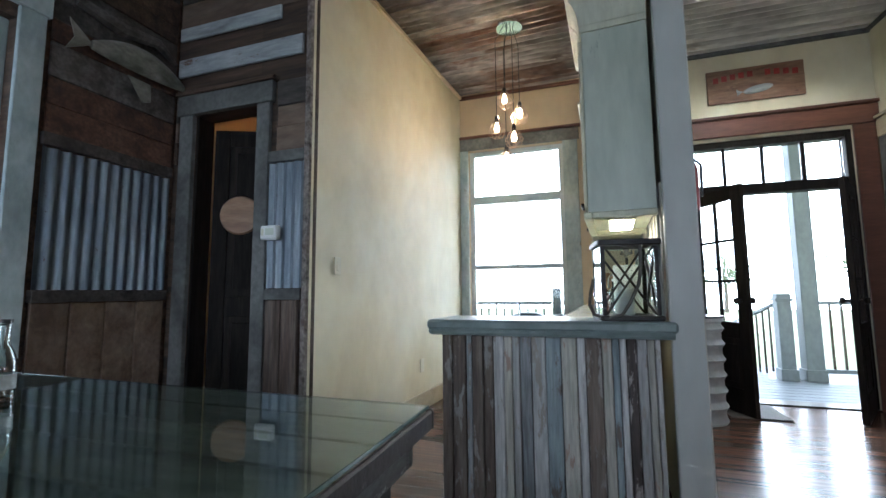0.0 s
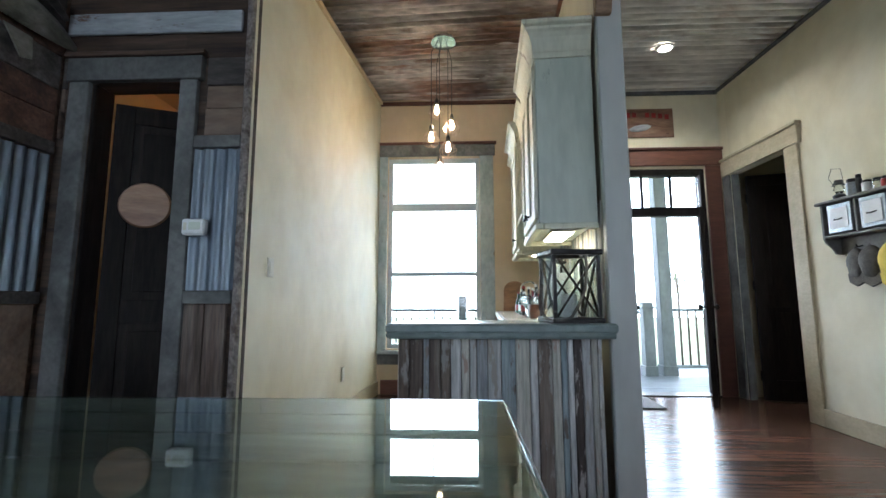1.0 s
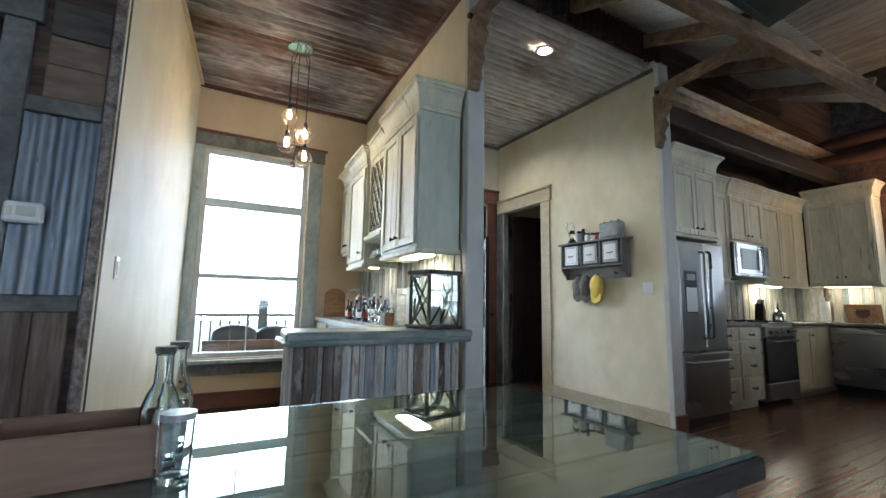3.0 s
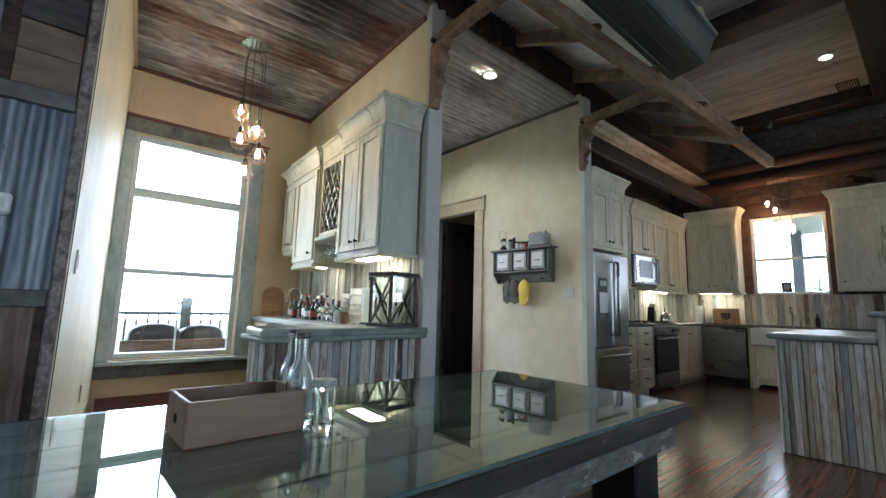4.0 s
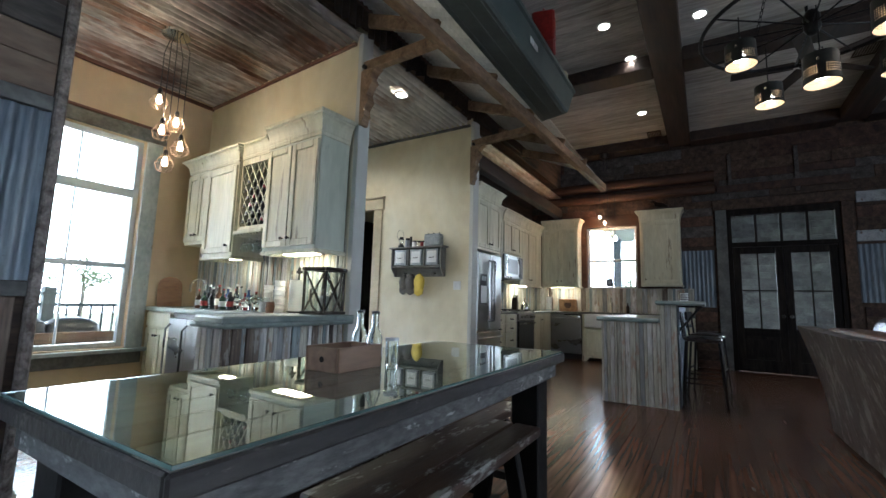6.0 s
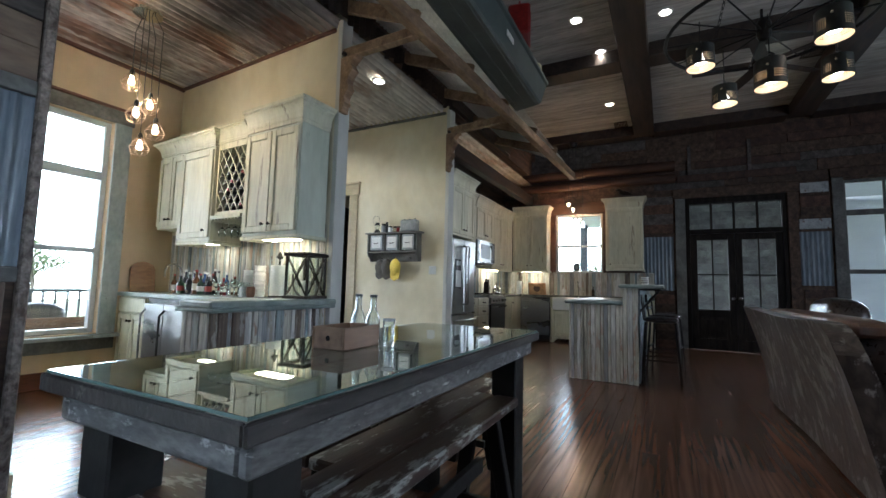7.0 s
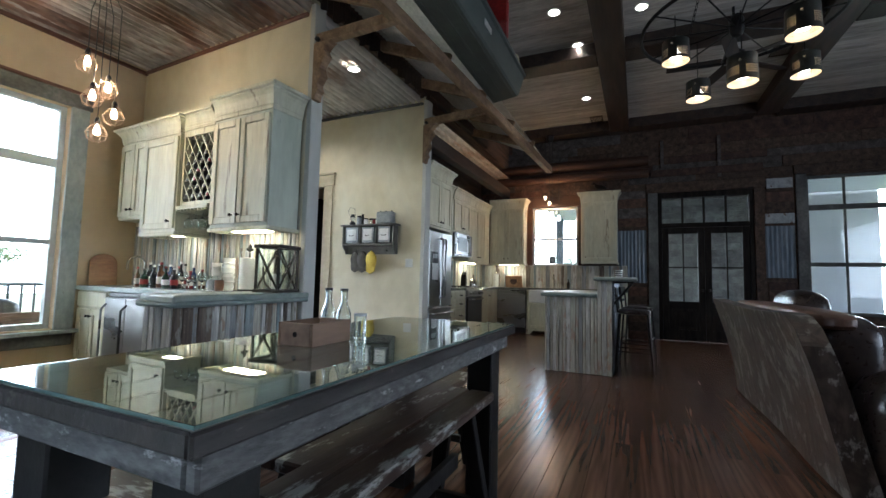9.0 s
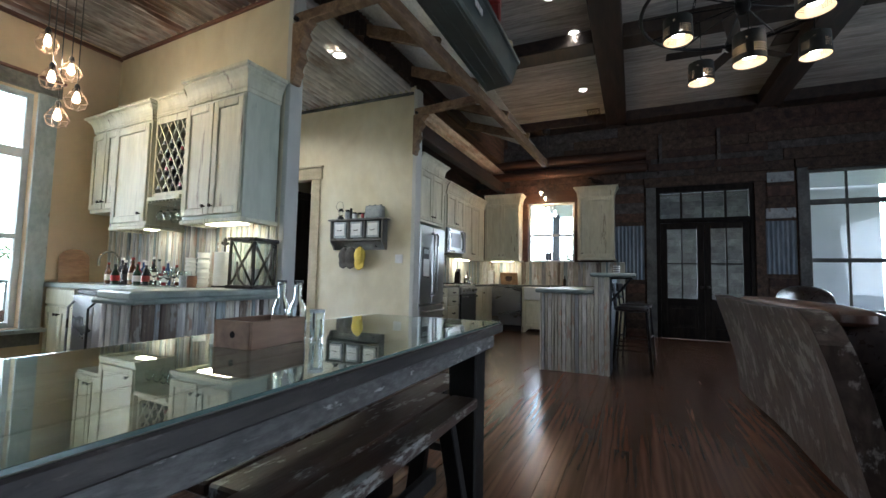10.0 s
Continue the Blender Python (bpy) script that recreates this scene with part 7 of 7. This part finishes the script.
# ---- barn boards, floor boards and steel on the walls ----
def board_wall(wall, axis, at, out, span, z0, z1, skip, seed, mats, hmin=0.13, hmax=0.21, lmin=0.9, lmax=2.4):
    """Horizontal boards on a wall, each a piece, left out where skip rectangles lie."""
    rnd = random.Random(seed)
    z = z0
    while z < z1 - 0.02:
        h = min(rnd.uniform(hmin, hmax), z1 - z)
        cuts = [(a, b) for a, b, lo, hi in skip if lo < z + h - 0.01 and hi > z + 0.01]
        segs = [span]
        for a, b in cuts:
            new_segs = []
            for p, q in segs:
                if b <= p or a >= q:
                    new_segs.append((p, q)); continue
                if a > p: new_segs.append((p, a))
                if b < q: new_segs.append((b, q))
            segs = new_segs
        for p, q in segs:
            s = p
            while s < q - 0.02:
                e = min(s + rnd.uniform(lmin, lmax), q)
                if q - e < 0.25:
                    e = q
                t = rnd.uniform(0.012, 0.024)
                m = rnd.choice(mats)
                a0, a1 = (at, at + out * t)
                if axis == "x":
                    box("board", (s + 0.002, a0, z + 0.002), (e - 0.002, a1, z + h - 0.002), m, wall, 0.004)
                else:
                    box("board", (a0, s + 0.002, z + 0.002), (a1, e - 0.002, z + h - 0.002), m, wall, 0.004)
                s = e
        z += h


BARN_RED = mat("red_brown_barn_wood", [(0.04, 0.02, 0.013), (0.09, 0.044, 0.028), (0.145, 0.076, 0.048)], (2.2, 9, 9), 0.7, bump=0.3, vary=0.45, spots=((0.03, 0.02, 0.015), (5, 12, 12), 0.66))
BARN_GREY = mat("grey_brown_barn_wood", [(0.045, 0.037, 0.032), (0.09, 0.077, 0.067), (0.14, 0.122, 0.108)], (2.2, 9, 9), 0.8, bump=0.3, vary=0.4)
TAN_BOARD = mat("tan_knotty_board", [(0.10, 0.06, 0.038), (0.16, 0.108, 0.074), (0.21, 0.152, 0.11)], (2.0, 9, 7), 0.7, bump=0.2, vary=0.25, spots=((0.05, 0.03, 0.02), (9, 9, 9), 0.72))
MIX = [BARN, BARN, BARN_RED, BARN_RED, BARN_GREY]
# far wall
board_wall(wall_far, "y", 5.87, -1, (-6.2, 3.46), 0.0, 4.2, [(BIGWIN[0] - 0.16, BIGWIN[1] + 0.18, 0.5, 3.27), (-2.035, -0.055, 0, 3.085), (1.13, 2.39, 0.9, 2.96), (0.28, 3.47, 0, 1.5), (-0.055, 0.48, 1.09, 2.17), (-2.45, -1.99, 1.23, 2.22)], 3, MIX)
corrugated("steel_panel", (5.868, -0.05, 1.10), (0, 0, 1), (0, 1, 0), (-1, 0, 0), 1.06, 0.525, GALV, wall_far, depth=0.009)
corrugated("steel_panel", (5.868, -2.44, 1.24), (0, 0, 1), (0, 1, 0), (-1, 0, 0), 0.94, 0.44, GALV, wall_far, depth=0.009)
box("chipped_board", (5.835, -2.44, 2.225), (5.868, -2.01, 2.405), WHITE_WOOD, wall_far, 0.005); box("chipped_board", (5.835, -2.43, 2.87), (5.868, -2.04, 3.05), WHITE_WOOD, wall_far, 0.005)
for y in (-0.35, -1.32):
    box("batten", (5.82, y - 0.03, 3.15), (5.845, y + 0.03, 3.95), BARN_GREY, wall_far, 0.004)
box("long_board", (5.815, -2.0, 3.22), (5.845, -0.14, 3.36), BARN_RED, wall_far, 0.005)
# wall with the closet door
board_wall(wall_r, "x", 2.83, -1, (-3.91, -2.788), 2.01, 4.4, [(-3.885, -3.015, 0, 2.532), (-3.90, -2.80, 2.655, 2.80), (-3.90, -2.80, 2.935, 3.045)], 11, [TAN_BOARD, BARN, BARN_GREY])
box("chipped_board", (-3.90, 2.80, 2.66), (-2.82, 2.826, 2.795), WHITE_WOOD, wall_r, 0.006)
box("chipped_board", (-3.90, 2.80, 2.94), (-3.0, 2.824, 3.04), WHITE_WOOD, wall_r, 0.006)
corrugated("steel_panel", (-3.062, 2.828, 1.112), (0, 0, 1), (1, 0, 0), (0, -1, 0), 0.82, 0.275, GALV, wall_r, depth=0.009)
box("rail", (-3.063, 2.795, 1.935), (-2.788, 2.829, 2.008), GREY_WOOD, wall_r); box("rail", (-3.063, 2.79, 1.04), (-2.788, 2.829, 1.108), GREY_WOOD, wall_r)
for i in range(2):
    box("upright_board", (-3.062 + 0.122 * i, 2.805, 0.0), (-2.942 + 0.122 * i, 2.829, 1.038), BARN_V, wall_r, 0.004)
# dark wall beside the window
board_wall(wall_w, "y", -3.93, 1, (-6.2, 2.80), 1.98, 4.4, [(0.2, 2.03, 0, 2.77)], 12, [BARN, BARN_RED, BARN_GREY])
corrugated("steel_panel", (-3.928, 2.03, 1.11), (0, 0, 1), (0, 1, 0), (1, 0, 0), 0.79, 0.76, GALV, wall_w, depth=0.010)
box("rail", (-3.929, 2.02, 1.905), (-3.89, 2.79, 1.978), BARN_GREY, wall_w); box("rail", (-3.929, 2.02, 1.04), (-3.88, 2.79, 1.108), BARN_GREY, wall_w)
for i in range(4):
    box("upright_board", (-3.929, 2.03 + 0.19 * i, 0.0), (-3.905, 2.215 + 0.19 * i, 1.038), TAN_BOARD, wall_w, 0.004)
# mounted fish
fs = thing("mounted_fish", (-3.88, 2.5, 2.5), "mounted pale-bellied fish on the dark wall", "fish trophy")
bm = bmesh.new()
secs = []
for k in range(13):
    u = k / 12
    y = 2.20 + 0.62 * u
    r = 0.085 * math.sin(math.pi * min(1, u * 0.9 + 0.06)) ** 0.8 + 0.006
    zc = 2.57 + 0.05 * math.sin(u * 3)
    secs.append([bm.verts.new((-3.86 + 0.5 * r * math.cos(a), y, zc + r * math.sin(a))) for a in [6.2832 * q / 12 for q in range(12)]])
for p, q in zip(secs, secs[1:]):
    for i in range(12):
        bm.faces.new((p[i], p[(i + 1) % 12], q[(i + 1) % 12], q[i]))
bm.faces.new(secs[0]); bm.faces.new(secs[-1][::-1])
FISH = mat("fish_skin", [(0.09, 0.085, 0.06), (0.22, 0.21, 0.17), (0.34, 0.32, 0.27)], (5, 5, 9), 0.35, bump=0.1, vary=0.2)
part("body", bm, FISH, fs, smooth=True)
prism("tail", [(2.21, 2.57), (2.08, 2.67), (2.11, 2.57), (2.07, 2.48)], "x", -3.866, -3.858, FISH, fs); prism("fin", [(2.42, 2.49), (2.52, 2.35), (2.58, 2.37), (2.57, 2.49)], "x", -3.866, -3.858, FISH, fs)
drf = tagged(tube("driftwood_mount", [(-3.87, 2.12, 2.80), (-3.84, 2.35, 2.75), (-3.85, 2.6, 2.80), (-3.86, 2.75, 2.72)], [0.03, 0.045, 0.035, 0.015], BARN_GREY, None, 8), "rough driftwood branch on the dark wall", "driftwood")

# floor boards along the room
def floor_boards():
    W, L, T = 0.108, 2.4, 0.012
    protos = []
    for k in range(4):
        bm = bmesh.new()
        add_box(bm, (0.0006, 0.0008, -T), (L - 0.0006, W - 0.0008, 0.0), 0.0012)
        me = bpy.data.meshes.new("floor_plank")
        bm.to_mesh(me); bm.free(); me.materials.append(FLOOR)
        protos.append(me)
    rest = bmesh.new()
    rnd = random.Random(77)
    count = 0
    y = -6.3
    while y < 5.5:
        x = -4.0 - rnd.uniform(0, L)
        while x < 5.87:
            near = (-2.0 < x + L / 2 < 4.6) and (-1.6 < y < 2.7) and count < 280
            if near:
                ob = new("floor_plank", protos[count % 4]); ob.parent = floor; ob.location = (x, y, 0.0); count += 1
            else:
                x0, x1 = max(x, -3.93) + 0.0006, min(x + L, 5.87) - 0.0006
                if x1 > x0 + 0.01:
                    v = [rest.verts.new(p) for p in ((x0, y + 0.0008, 0), (x1, y + 0.0008, 0), (x1, y + W - 0.0008, 0), (x0, y + W - 0.0008, 0), (x0, y + 0.0008, -T), (x1, y + 0.0008, -T), (x1, y + W - 0.0008, -T), (x0, y + W - 0.0008, -T))]
                    for f in ((0, 1, 2, 3), (0, 4, 5, 1), (1, 5, 6, 2), (2, 6, 7, 3), (3, 7, 4, 0)):
                        rest.faces.new([v[i] for i in f])
            x += L
        y += W
    ob = part("floor_planks", rest, FLOOR, floor)
    tagged(ob, "glossy reddish-brown heart pine boards", "", "", "stuff")


floor_boards()

# ---- outside ----
structure(box("ground", (-400, -400, -0.75), (400, 400, -0.6), GRASS, bev=0), "pale sunlit grass reaching to the horizon", "ground")
# glowing sheets added for the bright distance; they also light the rooms
GLOW_SKY = glow("backdrop_glow", (0.93, 0.97, 1.0), 8.0)


def glow_sheet(name, a, b):
    ob = structure(box(name, a, b, GLOW_SKY, bev=0), "glowing backdrop added for the overexposed distance, also lighting the rooms", "backdrop")
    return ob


glow_sheet("backdrop_north", (-60, 42, -0.6), (70, 42.2, 30))
glow_sheet("backdrop_south_east", (12, -45, -0.6), (46, -44.8, 30))
glow_sheet("backdrop_east", (46, -60, -0.6), (46.2, 41, 30))
deck = structure(box("porch_deck", (-4.5, 5.60, -0.14), (4.8, 8.0, -0.05), DECK, bev=0.004), "grey-blue painted porch deck", "deck")
for i in range(16):
    box("deck_board", (-4.4, 5.61 + i * 0.148, -0.05), (4.7, 5.61 + i * 0.148 + 0.142, -0.042), DECK, deck, 0.002)
structure(box("porch_ceiling", (-4.5, 5.60, 3.40), (4.8, 7.3, 3.47), SIDING, bev=0), "pale boarded porch ceiling", "ceiling")
# unseen overhang, added so no sun falls through the west window
structure(box("west_eave", (-5.1, -6.3, 3.30), (-4.07, 5.5, 3.38), SIDING, bev=0), "unseen pale slab added to keep the sun out of the side window", "ceiling")
structure(box("porch_fascia", (-4.5, 6.95, 3.22), (4.8, 7.09, 3.40), PORCH, bev=0.004), "grey porch fascia beam", "beam")


def porch_post(x, y, h, w=0.2):
    p = thing("porch_post", (x, y, -0.05), "grey-blue painted square porch post", "post", "porch posts")
    box("shaft", (x - w / 2, y - w / 2, -0.042), (x + w / 2, y + w / 2, h), PORCH, p, 0.006); box("cap", (x - w / 2 - 0.02, y - w / 2 - 0.02, h - 0.10), (x + w / 2 + 0.02, y + w / 2 + 0.02, h - 0.06), PORCH, p, 0.004)
    box("foot", (x - w / 2 - 0.015, y - w / 2 - 0.015, -0.042), (x + w / 2 + 0.015, y + w / 2 + 0.015, 0.10), PORCH, p, 0.004)


porch_post(1.50, 7.02, 3.22, 0.18); porch_post(1.22, 6.98, 1.02, 0.15); porch_post(-0.35, 6.98, 1.02, 0.15); porch_post(-1.5, 7.02, 1.12, 0.12); porch_post(4.4, 7.02, 3.22); porch_post(-3.9, 7.02, 3.22)


def railing(x0, x1, y, drop=0.0, label="grey-blue porch railing with iron balusters"):
    r = thing("porch_railing", ((x0 + x1) / 2, y, -0.05), label, "railing", "porch railings")
    beam_between("top_rail", (x0, y, 0.90), (x1, y, 0.90 - drop), 0.09, 0.045, PORCH, r); beam_between("bottom_rail", (x0, y, 0.08), (x1, y, 0.08 - drop), 0.05, 0.05, PORCH, r)
    n = int(abs(x1 - x0) / 0.115)
    for i in range(1, n):
        x = x0 + (x1 - x0) * i / n; d = drop * i / n
        box("baluster", (x - 0.011, y - 0.011, 0.10 - d), (x + 0.011, y + 0.011, 0.88 - d), BRONZE if x0 > 1 else PORCH, r, 0)


railing(1.60, 4.3, 7.02); railing(-1.43, -0.43, 7.02); railing(-3.8, -1.57, 7.02)
st = thing("porch_stairs", (0.45, 7.6, -0.6), "grey painted porch steps", "stairs")
for i in range(3):
    box("step", (-0.25, 8.02 + i * 0.28, -0.6), (1.1, 8.31 + i * 0.28, -0.14 - 0.15 * i), DECK, st, 0.006)
sr = thing("stair_rail", (1.2, 8.0, -0.1), "dark sloping stair railing", "railing")
beam_between("top_rail", (1.16, 7.06, 0.88), (0.95, 9.2, 0.30), 0.05, 0.045, PORCH, sr)
for i in range(12):
    u = (i + 0.5) / 12
    box("baluster", (1.155 - 0.2 * u - 0.01, 7.1 + 2.05 * u - 0.01, 0.05 - 0.62 * u), (1.155 - 0.2 * u + 0.01, 7.1 + 2.05 * u + 0.01, 0.86 - 0.56 * u), BRONZE, sr, 0)
pc = thing("porch_sofa", (-1.75, 6.5, -0.04), "dark porch settee with cushions outside the window", "sofa")
cushion("seat", (-2.2, 6.2, 0.25), (-1.1, 6.85, 0.50), GREY_CLOTH, pc, 0.03); cushion("back_cushion", (-2.15, 6.52, 0.46), (-1.60, 6.82, 0.74), BLACK, pc, 0.05); cushion("back_cushion", (-1.62, 6.52, 0.46), (-1.10, 6.82, 0.72), BLACK, pc, 0.05)
box("rail", (-2.25, 6.15, 0.50), (-1.05, 6.2, 0.62), BARN, pc, 0.006)
for x in (-2.2, -1.12):
    for y in (6.22, 6.8):
        box("leg", (x - 0.03, y - 0.03, -0.042), (x + 0.03, y + 0.03, 0.27), BARN, pc)

# wing with white siding past the far windows
wing = thing("house_wing", (9.2, -5.0, -0.6), "white lap-sided house wing across the porch", "building")
box("wall", (9.25, -4.9, -0.6), (9.45, -3.55, 4.6), SIDING, wing, 0)
bm = bmesh.new()
for i in range(30):
    z = -0.55 + i * 0.17
    vs = [bm.verts.new(p) for p in ((9.249, -4.9, z), (9.249, -3.5, z), (9.237, -3.5, z), (9.237, -4.9, z), (9.249, -4.9, z + 0.169), (9.249, -3.5, z + 0.169), (9.243, -3.5, z + 0.169), (9.243, -4.9, z + 0.169))]
    for f in ((0, 1, 2, 3), (4, 7, 6, 5), (3, 2, 6, 7), (0, 3, 7, 4), (1, 5, 6, 2)):
        bm.faces.new([vs[k] for k in f])
part("siding", bm, SIDING, wing, "white lap siding boards")
structure(box("side_porch_deck", (6.04, -9.0, -0.14), (9.2, 3.4, -0.05), DECK, bev=0), "grey porch deck beside the great room", "deck")
structure(box("side_porch_ceiling", (6.04, -9.0, 3.35), (9.2, 3.4, 3.42), SIDING, bev=0), "pale porch ceiling", "ceiling")
structure(box("side_porch_soffit", (6.06, -0.05, 2.86), (9.15, 2.18, 2.95), SIDING, bev=0.004), "pale low porch soffit past the kitchen window", "ceiling")
for y in (2.08, 3.25):
    porch_post(8.6, y, 2.85 if y < 3 else 3.34, 0.18)
back = structure(box("porch_wall", (9.0, -3.5, -0.05), (9.15, -0.1, 3.34), BARN_GREY, bev=0), "weathered board wall across the porch", "wall")
for i in range(20):
    box("board", (8.975, -3.5, 0.0 + i * 0.165), (9.0, -0.1, 0.16 + i * 0.165), GREY_WOOD, back, 0.004)


def tree(x, y, h, seed):
    rnd = random.Random(seed)
    t = thing("tree", (x, y, -0.6), "pale green roadside tree with a loose crown", "tree", "trees outside", rz=0)
    bm = bmesh.new()
    add_tube(bm, [(0, 0, 0), (0.1, 0.05, h * 0.3), (0.0, 0.1, h * 0.55), (0.1, 0.0, h * 0.8)], [0.16, 0.12, 0.08, 0.03], 8)
    tips = []
    for k in range(9):
        a = rnd.uniform(0, 6.28); z = h * rnd.uniform(0.3, 0.6); L = h * rnd.uniform(0.2, 0.38)
        e = (L * math.cos(a), L * math.sin(a), z + L * 0.7)
        add_tube(bm, [(0.05, 0.05, z), (e[0] * 0.5, e[1] * 0.5, z + L * 0.45), e], [0.05, 0.035, 0.012], 6)
        tips.append(e)
    part("trunk", bm, BARK, t)
    bm = bmesh.new()
    tips.append((0, 0, h * 0.85))
    for e in tips:
        for k in range(130):
            d = Vector((rnd.gauss(0, 1), rnd.gauss(0, 1), rnd.gauss(0, 0.8))) * h * 0.085
            c = Vector(e) + d
            u = Vector((rnd.gauss(0, 1), rnd.gauss(0, 1), rnd.gauss(0, 1))).normalized() * 0.11; v = u.orthogonal().normalized() * 0.06
            bm.faces.new([bm.verts.new(c + u), bm.verts.new(c + v), bm.verts.new(c - u), bm.verts.new(c - v)])
    part("crown", bm, LEAF, t)


for i, (x, y, h) in enumerate(((8.5, 36, 4.5), (17, 38, 6), (40, 6, 6), (38, -14, 8))):
    tree(x, y, h, 100 + i)
